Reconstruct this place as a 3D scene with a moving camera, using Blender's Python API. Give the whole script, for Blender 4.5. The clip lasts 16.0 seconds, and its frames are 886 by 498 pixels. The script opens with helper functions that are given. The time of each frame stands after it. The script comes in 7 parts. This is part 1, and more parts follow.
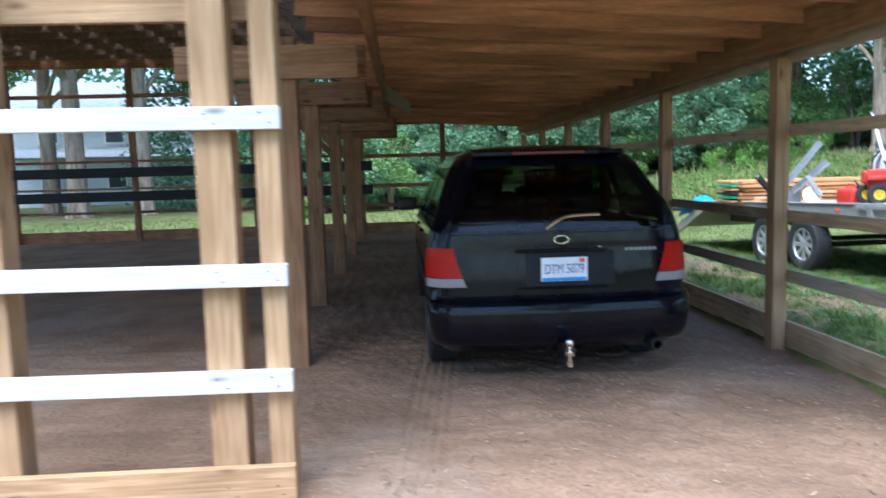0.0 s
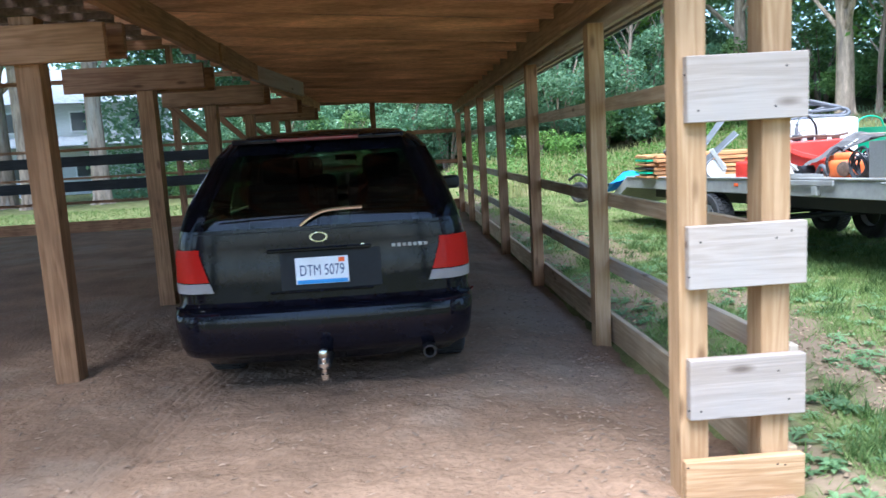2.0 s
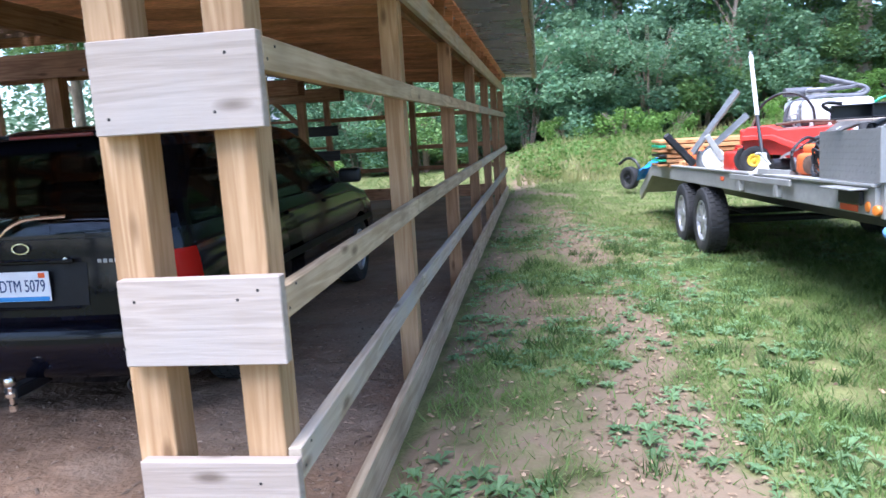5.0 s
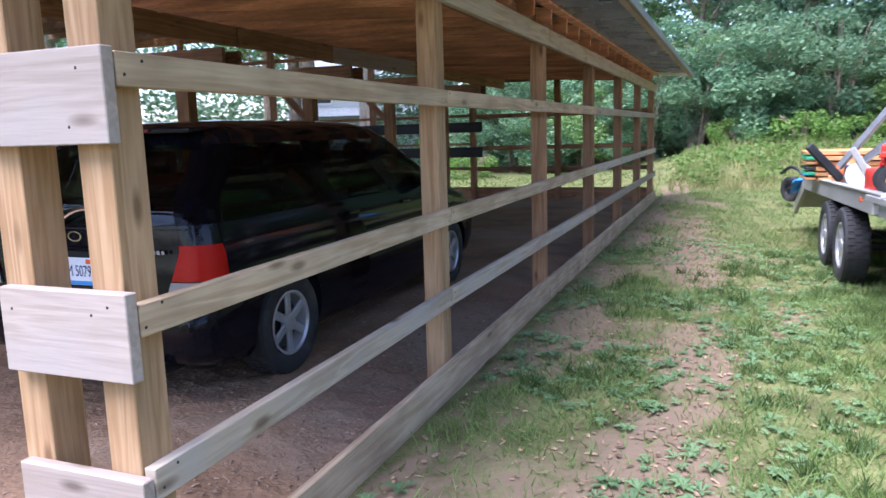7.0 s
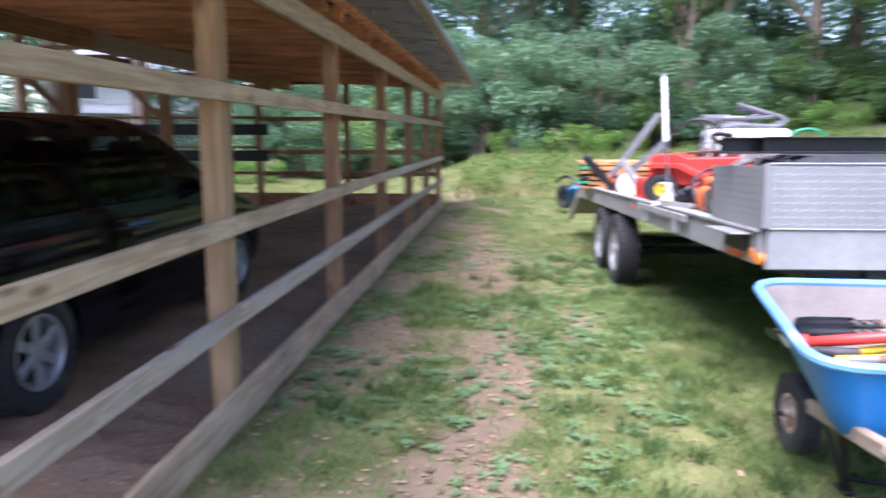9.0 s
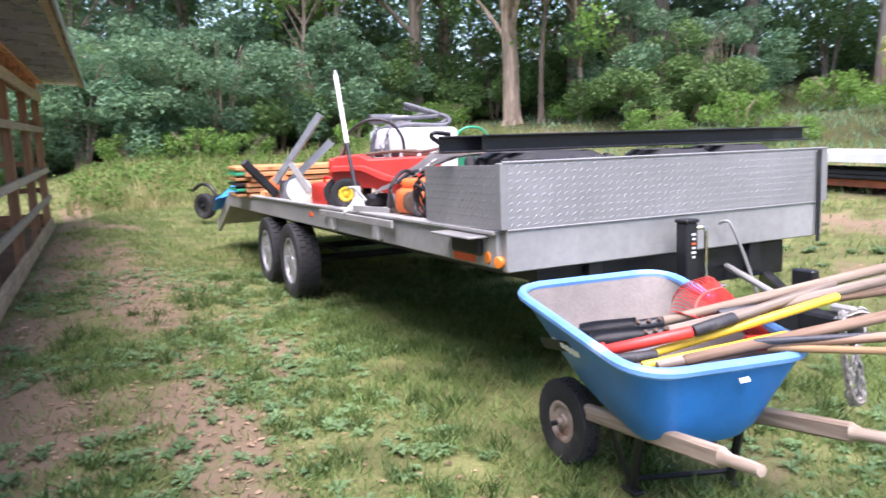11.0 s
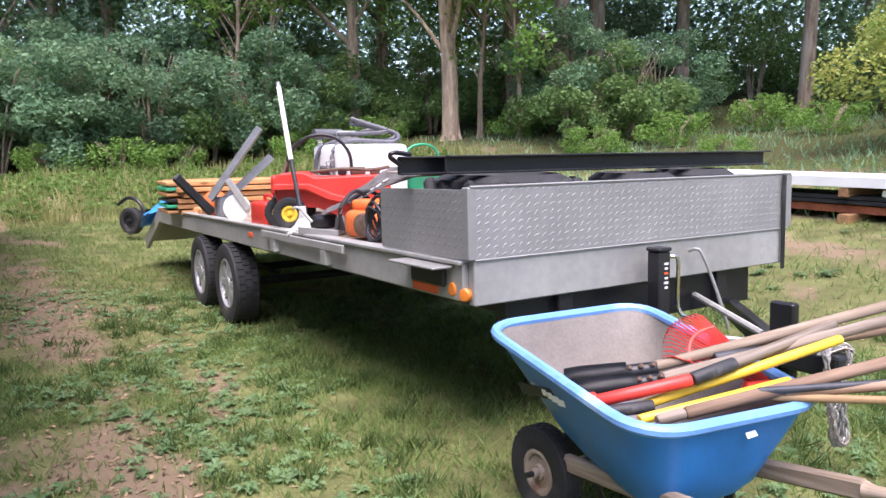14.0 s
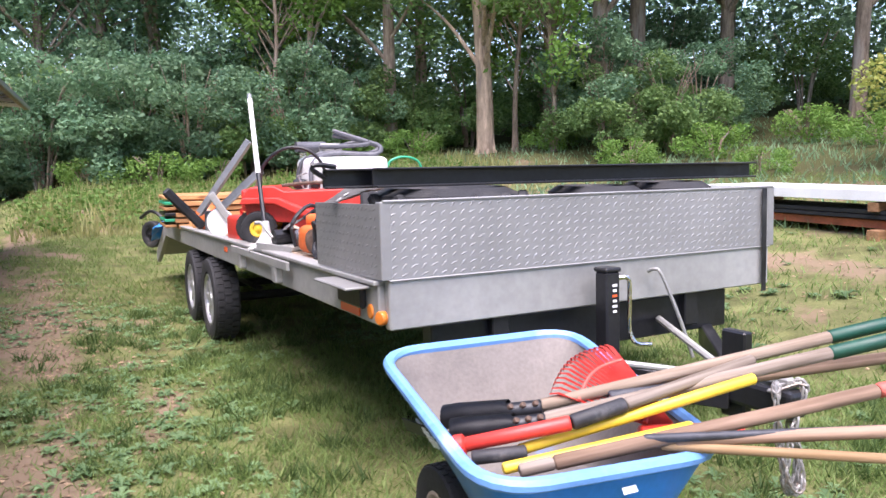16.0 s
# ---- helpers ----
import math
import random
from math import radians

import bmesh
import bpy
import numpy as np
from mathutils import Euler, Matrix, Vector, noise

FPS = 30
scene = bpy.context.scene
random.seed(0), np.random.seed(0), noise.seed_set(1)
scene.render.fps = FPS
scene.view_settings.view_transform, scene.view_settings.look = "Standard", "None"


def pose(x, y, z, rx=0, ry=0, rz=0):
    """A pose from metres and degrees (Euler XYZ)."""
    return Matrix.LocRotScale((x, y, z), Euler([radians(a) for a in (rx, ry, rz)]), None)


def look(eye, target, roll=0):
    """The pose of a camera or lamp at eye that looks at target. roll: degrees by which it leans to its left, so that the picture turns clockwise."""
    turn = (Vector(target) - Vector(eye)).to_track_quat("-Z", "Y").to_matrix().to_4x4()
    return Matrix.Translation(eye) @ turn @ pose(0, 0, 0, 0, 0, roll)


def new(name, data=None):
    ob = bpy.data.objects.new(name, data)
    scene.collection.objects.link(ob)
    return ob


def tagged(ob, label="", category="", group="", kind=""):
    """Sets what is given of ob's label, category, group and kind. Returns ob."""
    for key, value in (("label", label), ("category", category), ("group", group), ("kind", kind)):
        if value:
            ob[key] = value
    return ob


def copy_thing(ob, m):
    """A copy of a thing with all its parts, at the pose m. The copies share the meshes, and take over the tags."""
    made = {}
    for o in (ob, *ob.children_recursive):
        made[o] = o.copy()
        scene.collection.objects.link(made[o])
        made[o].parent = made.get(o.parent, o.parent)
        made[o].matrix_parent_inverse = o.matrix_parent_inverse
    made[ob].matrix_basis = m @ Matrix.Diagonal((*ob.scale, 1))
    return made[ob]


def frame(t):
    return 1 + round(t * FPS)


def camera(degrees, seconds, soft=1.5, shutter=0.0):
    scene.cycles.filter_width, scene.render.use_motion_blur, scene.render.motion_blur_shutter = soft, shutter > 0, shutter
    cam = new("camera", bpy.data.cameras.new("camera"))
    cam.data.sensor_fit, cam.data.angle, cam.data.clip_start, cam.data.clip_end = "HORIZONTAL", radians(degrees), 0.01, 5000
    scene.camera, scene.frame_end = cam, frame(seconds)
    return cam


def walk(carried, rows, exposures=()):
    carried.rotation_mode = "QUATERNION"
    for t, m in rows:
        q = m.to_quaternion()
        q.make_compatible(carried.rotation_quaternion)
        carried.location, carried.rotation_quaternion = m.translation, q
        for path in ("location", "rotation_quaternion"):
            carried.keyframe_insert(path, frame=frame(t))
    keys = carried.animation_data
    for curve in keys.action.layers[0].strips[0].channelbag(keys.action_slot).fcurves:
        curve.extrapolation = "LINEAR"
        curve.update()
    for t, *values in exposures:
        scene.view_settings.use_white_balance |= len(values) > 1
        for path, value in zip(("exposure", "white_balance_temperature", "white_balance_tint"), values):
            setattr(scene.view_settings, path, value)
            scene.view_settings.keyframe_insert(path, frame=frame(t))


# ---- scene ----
cam = camera(62.6, 16.0, 1.5, 0.5)
PATH = [
    (0, (0.186, 0.155, 1.429), (0.296, 2.14, 1.216), -1.6),
    (0.5, (0.592, 0.269, 1.386), (0.768, 2.243, 1.118), -3.4),
    (1, (0.963, 0.343, 1.418), (1.171, 2.311, 1.13), -3.3),
    (1.5, (1.302, 0.495, 1.455), (1.501, 2.467, 1.184), -2.7),
    (2, (1.711, 0.595, 1.431), (1.814, 2.573, 1.157), -3.3),
    (2.5, (2.123, 0.68, 1.444), (2.181, 2.661, 1.171), -3.2),
    (3, (2.507, 0.845, 1.426), (2.517, 2.826, 1.152), -1.0),
    (3.5, (2.864, 0.969, 1.421), (2.901, 2.949, 1.142), -1.5),
    (3.7, (3.051, 1.07, 1.446), (3.067, 3.048, 1.151), -2.0),
    (5.8, (4.175, 1.621, 1.422), (3.721, 3.541, 1.097), -1.2),
    (6, (4.246, 1.686, 1.427), (3.755, 3.597, 1.1), -0.4),
    (6.5, (4.424, 1.77, 1.452), (3.825, 3.651, 1.131), -0.4),
    (7, (4.616, 1.827, 1.469), (3.884, 3.662, 1.157), -1.7),
    (7.5, (4.739, 1.851, 1.466), (3.91, 3.646, 1.167), -3.2),
    (8, (4.758, 1.882, 1.465), (3.896, 3.664, 1.175), -3.3),
    (8.5, (4.692, 1.958, 1.453), (3.962, 3.796, 1.155), -2.5),
    (9, (4.497, 2.107, 1.45), (4.323, 4.076, 1.145), 0.0),
    (9.5, (4.347, 2.285, 1.456), (4.553, 4.25, 1.148), 0.95),
    (10, (4.23, 2.598, 1.458), (4.665, 4.525, 1.147), -1.1),
    (12.3, (4.046, 2.908, 1.452), (5.159, 4.544, 1.161), 0.9),
    (12.5, (4.128, 2.922, 1.458), (5.256, 4.547, 1.166), 0.7),
    (13, (4.17, 2.939, 1.471), (5.305, 4.56, 1.183), 0.2),
    (13.5, (4.087, 3.099, 1.491), (5.09, 4.807, 1.209), -0.5),
    (14, (4.111, 3.167, 1.49), (5.092, 4.887, 1.213), -0.5),
    (14.5, (4.244, 3.116, 1.487), (5.252, 4.822, 1.215), -0.6),
    (15, (4.417, 3.022, 1.486), (5.384, 4.754, 1.234), -0.8),
    (15.5, (4.57, 3.025, 1.486), (5.443, 4.809, 1.25), -1.3),
    (16, (4.735, 3.115, 1.475), (5.593, 4.906, 1.236), -0.7),
]
LIGHTNESS = [(0, 1.72, 5200, 8), (1.0, 1.78, 5200, 8), (2.0, 1.98, 5300, 8), (3.7, 1.98, 5300, 12), (6.0, 1.87, 5480, 21), (9.5, 1.92, 5800, 28), (12.5, 1.4, 6350, 24), (15, 1.42, 6300, 26), (16, 1.52, 6300, 26)]
walk(cam, [(t, look(eye, target, roll)) for t, eye, target, roll in PATH], LIGHTNESS)

# ---- world and light ----
world = bpy.data.worlds.new("world")
scene.world = world
world.use_nodes = True
wn = world.node_tree
sky = wn.nodes.new("ShaderNodeTexSky")
sky.sky_type, sky.sun_disc = "NISHITA", False
sky.sun_elevation, sky.sun_rotation = radians(67), radians(205)
sky.air_density, sky.dust_density = 1.0, 1.5
wn.nodes["Background"].inputs["Strength"].default_value = 0.15
wn.links.new(sky.outputs[0], wn.nodes["Background"].inputs["Color"])
sun_data = bpy.data.lights.new("sun", "SUN")
sun_data.energy, sun_data.angle, sun_data.color = 3.0, radians(50), (1.0, 0.96, 0.90)
sun = new("sun", sun_data)
# a high veiled sun, a little behind the path's start
toward = Vector((math.sin(radians(205)) * math.cos(radians(67)), math.cos(radians(205)) * math.cos(radians(67)), math.sin(radians(67))))
sun.matrix_world = look(toward * 40, (0, 0, 0))

# ---- materials ----
def material(name, base, rough=0.7, metal=0.0, vary=0.25, scale=6.0, stretch=(1, 1, 1), bump=0.15, fine=60.0, second=None, blotch=0.0,
             per_object=0.0, spec=0.5, coords="Object", per_island=0.0, coat=0.0):
    """Procedural surface: two scales of noise over a base colour, an optional second colour in blotches, fine relief."""
    m = bpy.data.materials.new(name)
    m.use_nodes = True
    nt = m.node_tree
    b = nt.nodes["Principled BSDF"]
    N, L = nt.nodes.new, nt.links.new
    tc, mp = N("ShaderNodeTexCoord"), N("ShaderNodeMapping")
    mp.inputs["Scale"].default_value = stretch
    if per_object:
        oi, sc = N("ShaderNodeObjectInfo"), N("ShaderNodeVectorMath")
        sc.operation = "SCALE"
        sc.inputs[0].default_value = (13.1, 7.7, 9.3)
        L(oi.outputs["Random"], sc.inputs["Scale"])
        L(sc.outputs[0], mp.inputs["Location"])
    L(tc.outputs[coords], mp.inputs["Vector"])
    n1, n2 = N("ShaderNodeTexNoise"), N("ShaderNodeTexNoise")
    n1.inputs["Scale"].default_value, n2.inputs["Scale"].default_value = scale, fine
    n1.inputs["Detail"].default_value, n2.inputs["Detail"].default_value = 6, 4
    L(mp.outputs[0], n1.inputs["Vector"])
    L(mp.outputs[0], n2.inputs["Vector"])
    mix1 = N("ShaderNodeMix"); mix1.data_type = "RGBA"
    dark = tuple(c * (1 - vary) for c in base)
    light = tuple(min(1, c * (1 + vary)) for c in base)
    ramp = N("ShaderNodeMapRange"); ramp.inputs[1].default_value, ramp.inputs[2].default_value = 0.3, 0.7
    L(n1.outputs[0], ramp.inputs[0])
    L(ramp.outputs[0], mix1.inputs[0])
    mix1.inputs[6].default_value, mix1.inputs[7].default_value = (*dark, 1), (*light, 1)
    out = mix1.outputs[2]
    mixf = N("ShaderNodeMix"); mixf.data_type = "RGBA"; mixf.blend_type = "MULTIPLY"
    mixf.inputs[0].default_value = 1
    rf = N("ShaderNodeMapRange")
    rf.inputs[1].default_value, rf.inputs[2].default_value = 0.25, 0.75
    rf.inputs[3].default_value, rf.inputs[4].default_value = 1 - vary * 0.7, 1 + vary * 0.5
    L(n2.outputs[0], rf.inputs[0])
    L(out, mixf.inputs[6]); L(rf.outputs[0], mixf.inputs[7])
    out = mixf.outputs[2]
    if second:
        n3 = N("ShaderNodeTexNoise"); n3.inputs["Scale"].default_value = scale * 0.37; n3.inputs["Detail"].default_value = 8
        n3.inputs["Roughness"].default_value = 0.62
        L(mp.outputs[0], n3.inputs["Vector"])
        r3 = N("ShaderNodeMapRange"); r3.inputs[1].default_value, r3.inputs[2].default_value = 0.62 - blotch * 0.3, 0.74 - blotch * 0.3
        L(n3.outputs[0], r3.inputs[0])
        m3 = N("ShaderNodeMix"); m3.data_type = "RGBA"
        L(r3.outputs[0], m3.inputs[0]); L(out, m3.inputs[6]); m3.inputs[7].default_value = (*second, 1)
        out = m3.outputs[2]
    if per_object or per_island:
        src = N("ShaderNodeObjectInfo").outputs["Random"] if per_object else N("ShaderNodeNewGeometry").outputs["Random Per Island"]
        amount = per_object or per_island
        rr = N("ShaderNodeMapRange"); rr.inputs[3].default_value, rr.inputs[4].default_value = 1 - amount, 1 + amount
        L(src, rr.inputs[0])
        mo = N("ShaderNodeMix"); mo.data_type = "RGBA"; mo.blend_type = "MULTIPLY"; mo.inputs[0].default_value = 1
        L(out, mo.inputs[6]); L(rr.outputs[0], mo.inputs[7])
        out = mo.outputs[2]
    L(out, b.inputs["Base Color"])
    rg = N("ShaderNodeMapRange")
    rg.inputs[3].default_value, rg.inputs[4].default_value = max(0.02, rough - 0.12), min(1, rough + 0.12)
    L(n1.outputs[0], rg.inputs[0]); L(rg.outputs[0], b.inputs["Roughness"])
    b.inputs["Metallic"].default_value = metal
    b.inputs["Specular IOR Level"].default_value = spec
    b.inputs["Coat Weight"].default_value = coat
    b.inputs["Coat Roughness"].default_value = 0.06
    if bump:
        bp = N("ShaderNodeBump"); bp.inputs["Strength"].default_value = bump; bp.inputs["Distance"].default_value = 0.01
        L(n2.outputs[0], bp.inputs["Height"]); L(bp.outputs[0], b.inputs["Normal"])
    return m


def wood(name, base, grain, vary=0.3, knots=True, rough=0.75, per_object=0.12, grey=None, spec=0.3):
    """Sawn timber whose grain runs along the board's own x axis, with knots."""
    m = bpy.data.materials.new(name)
    m.use_nodes = True
    nt = m.node_tree
    b = nt.nodes["Principled BSDF"]
    N, L = nt.nodes.new, nt.links.new
    tc, mp, oi, sc = N("ShaderNodeTexCoord"), N("ShaderNodeMapping"), N("ShaderNodeObjectInfo"), N("ShaderNodeVectorMath")
    sc.operation = "SCALE"; sc.inputs[0].default_value = (17.3, 5.1, 8.9)
    L(oi.outputs["Random"], sc.inputs["Scale"]); L(sc.outputs[0], mp.inputs["Location"])
    mp.inputs["Scale"].default_value = (0.55, 9, 9)
    L(tc.outputs["Object"], mp.inputs["Vector"])
    n1 = N("ShaderNodeTexNoise"); n1.inputs["Scale"].default_value = 1.6; n1.inputs["Detail"].default_value = 3; n1.inputs["Distortion"].default_value = 0.6
    L(mp.outputs[0], n1.inputs["Vector"])
    wv = N("ShaderNodeMath"); wv.operation = "MULTIPLY"; wv.inputs[1].default_value = 26
    L(n1.outputs[0], wv.inputs[0])
    si = N("ShaderNodeMath"); si.operation = "SINE"; L(wv.outputs[0], si.inputs[0])
    n2 = N("ShaderNodeTexNoise"); n2.inputs["Scale"].default_value = 9; n2.inputs["Detail"].default_value = 6
    L(mp.outputs[0], n2.inputs["Vector"])
    add = N("ShaderNodeMath"); add.operation = "MULTIPLY_ADD"; add.inputs[1].default_value = 0.22
    L(si.outputs[0], add.inputs[0]); L(n2.outputs[0], add.inputs[2])
    rp = N("ShaderNodeMapRange"); rp.inputs[1].default_value, rp.inputs[2].default_value = 0.2, 0.85
    L(add.outputs[0], rp.inputs[0])
    mx = N("ShaderNodeMix"); mx.data_type = "RGBA"
    L(rp.outputs[0], mx.inputs[0]); mx.inputs[6].default_value, mx.inputs[7].default_value = (*grain, 1), (*base, 1)
    out = mx.outputs[2]
    n4 = N("ShaderNodeTexNoise"); n4.inputs["Scale"].default_value = 2.3; n4.inputs["Detail"].default_value = 5
    L(tc.outputs["Object"], n4.inputs["Vector"])
    r4 = N("ShaderNodeMapRange"); r4.inputs[1].default_value, r4.inputs[2].default_value = 0.35, 0.7
    L(n4.outputs[0], r4.inputs[0])
    m4 = N("ShaderNodeMix"); m4.data_type = "RGBA"
    L(r4.outputs[0], m4.inputs[0]); L(out, m4.inputs[6])
    if grey:
        m4.inputs[7].default_value = (*grey, 1)
    else:
        m4.blend_type = "MULTIPLY"; m4.inputs[7].default_value = (1 - vary, 1 - vary, 1 - vary, 1)
    out = m4.outputs[2]
    if knots:
        mk = N("ShaderNodeMapping"); mk.inputs["Scale"].default_value = (2.4, 7, 7)
        L(tc.outputs["Object"], mk.inputs["Vector"]); L(sc.outputs[0], mk.inputs["Location"])
        vo = N("ShaderNodeTexVoronoi"); vo.inputs["Scale"].default_value = 1.0
        L(mk.outputs[0], vo.inputs["Vector"])
        rk = N("ShaderNodeMapRange"); rk.inputs[1].default_value, rk.inputs[2].default_value = 0.06, 0.16
        rk.inputs[3].default_value, rk.inputs[4].default_value = 0.75, 0
        L(vo.outputs["Distance"], rk.inputs[0])
        m5 = N("ShaderNodeMix"); m5.data_type = "RGBA"
        L(rk.outputs[0], m5.inputs[0]); L(out, m5.inputs[6]); m5.inputs[7].default_value = (grain[0] * 0.32, grain[1] * 0.28, grain[2] * 0.25, 1)
        out = m5.outputs[2]
    rr = N("ShaderNodeMapRange"); rr.inputs[3].default_value, rr.inputs[4].default_value = 1 - per_object, 1 + per_object
    L(oi.outputs["Random"], rr.inputs[0])
    mo = N("ShaderNodeMix"); mo.data_type = "RGBA"; mo.blend_type = "MULTIPLY"; mo.inputs[0].default_value = 1
    L(out, mo.inputs[6]); L(rr.outputs[0], mo.inputs[7])
    L(mo.outputs[2], b.inputs["Base Color"])
    b.inputs["Roughness"].default_value = rough
    b.inputs["Specular IOR Level"].default_value = spec
    bp = N("ShaderNodeBump"); bp.inputs["Strength"].default_value = 0.25; bp.inputs["Distance"].default_value = 0.004
    L(add.outputs[0], bp.inputs["Height"]); L(bp.outputs[0], b.inputs["Normal"])
    return m


def plain(name, base, rough=0.4, metal=0.0, emit=0.0, trans=0.0, spec=0.5):
    m = bpy.data.materials.new(name)
    m.use_nodes = True
    b = m.node_tree.nodes["Principled BSDF"]
    b.inputs["Base Color"].default_value = (*base, 1)
    b.inputs["Roughness"].default_value, b.inputs["Metallic"].default_value = rough, metal
    b.inputs["Transmission Weight"].default_value = trans
    b.inputs["Specular IOR Level"].default_value = spec
    return m


def foliage(name, a, b_col, c_col=None, rough=0.6):
    """Leaves: colour varies leaf by leaf, and light passes through."""
    m = bpy.data.materials.new(name)
    m.use_nodes = True
    nt = m.node_tree
    b = nt.nodes["Principled BSDF"]
    N, L = nt.nodes.new, nt.links.new
    ge, tc, no = N("ShaderNodeNewGeometry"), N("ShaderNodeTexCoord"), N("ShaderNodeTexNoise")
    no.inputs["Scale"].default_value = 1.1
    L(tc.outputs["Object"], no.inputs["Vector"])
    mx = N("ShaderNodeMix"); mx.data_type = "RGBA"
    L(ge.outputs["Random Per Island"], mx.inputs[0])
    mx.inputs[6].default_value, mx.inputs[7].default_value = (*a, 1), (*b_col, 1)
    out = mx.outputs[2]
    r = N("ShaderNodeMapRange"); r.inputs[1].default_value, r.inputs[2].default_value = 0.45, 0.7
    L(no.outputs[0], r.inputs[0])
    m2 = N("ShaderNodeMix"); m2.data_type = "RGBA"
    L(r.outputs[0], m2.inputs[0]); L(out, m2.inputs[6]); m2.inputs[7].default_value = (*(c_col or b_col), 1)
    oi = N("ShaderNodeObjectInfo")
    rr = N("ShaderNodeMapRange"); rr.inputs[3].default_value, rr.inputs[4].default_value = 0.75, 1.25
    L(oi.outputs["Random"], rr.inputs[0])
    mo = N("ShaderNodeMix"); mo.data_type = "RGBA"; mo.blend_type = "MULTIPLY"; mo.inputs[0].default_value = 1
    L(m2.outputs[2], mo.inputs[6]); L(rr.outputs[0], mo.inputs[7])
    L(mo.outputs[2], b.inputs["Base Color"])
    b.inputs["Roughness"].default_value = rough
    b.inputs["Specular IOR Level"].default_value = 0.25
    tr = N("ShaderNodeBsdfTranslucent"); L(mo.outputs[2], tr.inputs["Color"])
    ms = N("ShaderNodeMixShader"); ms.inputs[0].default_value = 0.42
    L(b.outputs[0], ms.inputs[1]); L(tr.outputs[0], ms.inputs[2])
    L(ms.outputs[0], nt.nodes["Material Output"].inputs["Surface"])
    return m


NEW_WOOD = wood("treated_pine", (0.49, 0.315, 0.172), (0.34, 0.20, 0.095))
PALE_WOOD = wood("weathered_pale_board", (0.42, 0.34, 0.28), (0.30, 0.235, 0.185), grey=(0.34, 0.30, 0.27), per_object=0.08)
WHITE_WOOD = wood("white_grey_board", (0.61, 0.59, 0.58), (0.44, 0.41, 0.40), grey=(0.54, 0.52, 0.53), per_object=0.06)
RAIL_WOOD = wood("weathered_rail", (0.50, 0.40, 0.28), (0.30, 0.22, 0.14), grey=(0.40, 0.35, 0.29), per_object=0.15)
TAN_WOOD = wood("tan_rail", (0.60, 0.45, 0.29), (0.42, 0.29, 0.17), per_object=0.08)
OLD_WOOD = wood("red_brown_joist", (0.40, 0.21, 0.11), (0.24, 0.11, 0.055), vary=0.35, per_object=0.22)
BEAM_WOOD = wood("orange_brown_beam", (0.43, 0.235, 0.12), (0.27, 0.14, 0.065), per_object=0.15)
BLACK_WOOD = wood("black_stained_board", (0.035, 0.036, 0.04), (0.02, 0.02, 0.022), knots=False, per_object=0.1)
DIRT = material("brown_dirt", (0.225, 0.145, 0.094), 0.95, vary=0.28, scale=1.3, fine=34, bump=1.0, second=(0.255, 0.19, 0.138), blotch=0.4, spec=0.1)
DIRT.node_tree.nodes["Bump"].inputs["Distance"].default_value = 0.014
TIN = material("corrugated_steel", (0.56, 0.57, 0.56), 0.28, 0.85, vary=0.1, scale=2, fine=30, bump=0.03)


# ---- helpers for building ----
def smooth(ob, on=True):
    for p in ob.data.polygons:
        p.use_smooth = on
    return ob


def thing(name, loc, label, category, group="", kind="", turn=0.0):
    ob = new(name)
    ob.matrix_world = Matrix.Translation(loc) @ Matrix.Rotation(radians(turn), 4, "Z")
    ob.empty_display_size = 0.1
    return tagged(ob, label, category, group, kind)


def part(name, bm, mat, parent=None, label="", m=None, shade=False):
    """Link a bmesh as one mesh object under a thing or a part; m is its pose in the parent's space."""
    me = bpy.data.meshes.new(name)
    bm.to_mesh(me)
    bm.free()
    me.materials.append(mat)
    ob = new(name, me)
    if parent is not None:
        ob.parent = parent
    if m is not None:
        ob.matrix_local = m
    if shade:
        smooth(ob)
        me.set_sharp_from_angle(angle=radians(42))
    if label:
        ob["label"] = label
    return ob


def box(sx, sy, sz, bevel=0.004, at=(0, 0, 0), seg=1, bm=None, turn=None):
    """A bevelled block centred on at."""
    own = bmesh.new()
    bmesh.ops.create_cube(own, size=1)
    bmesh.ops.scale(own, vec=(sx, sy, sz), verts=own.verts)
    if bevel:
        bmesh.ops.bevel(own, geom=own.edges[:], offset=min(bevel, 0.45 * min(sx, sy, sz)), segments=seg, affect="EDGES", profile=0.5)
    if turn is not None:
        bmesh.ops.transform(own, matrix=turn, verts=own.verts)
    bmesh.ops.translate(own, vec=at, verts=own.verts)
    return join(own, bm)


def join(own, bm):
    if bm is None:
        return own
    me = bpy.data.meshes.new("tmp")
    own.to_mesh(me)
    own.free()
    bm.from_mesh(me)
    bpy.data.meshes.remove(me)
    return bm


def lathe(profile, seg=32, axis="X", bm=None, closed=False, cap=True):
    """Turn a profile of (radius, along) round an axis."""
    own = bmesh.new()
    rings = []
    for r, a in profile:
        ring = []
        for i in range(seg):
            t = 2 * math.pi * i / seg
            c, s = r * math.cos(t), r * math.sin(t)
            ring.append(own.verts.new({"X": (a, c, s), "Y": (s, a, c), "Z": (c, s, a)}[axis]))
        rings.append(ring)
    for k in range(len(rings) if closed else len(rings) - 1):
        p, q = rings[k], rings[(k + 1) % len(rings)]
        for i in range(seg):
            j = (i + 1) % seg
            own.faces.new((p[i], p[j], q[j], q[i]))
    if not closed and cap:
        for ring in (rings[0], rings[-1]):
            if (ring[0].co - ring[seg // 2].co).length > 1e-4:
                own.faces.new(ring)
    bmesh.ops.recalc_face_normals(own, faces=own.faces)
    return join(own, bm)


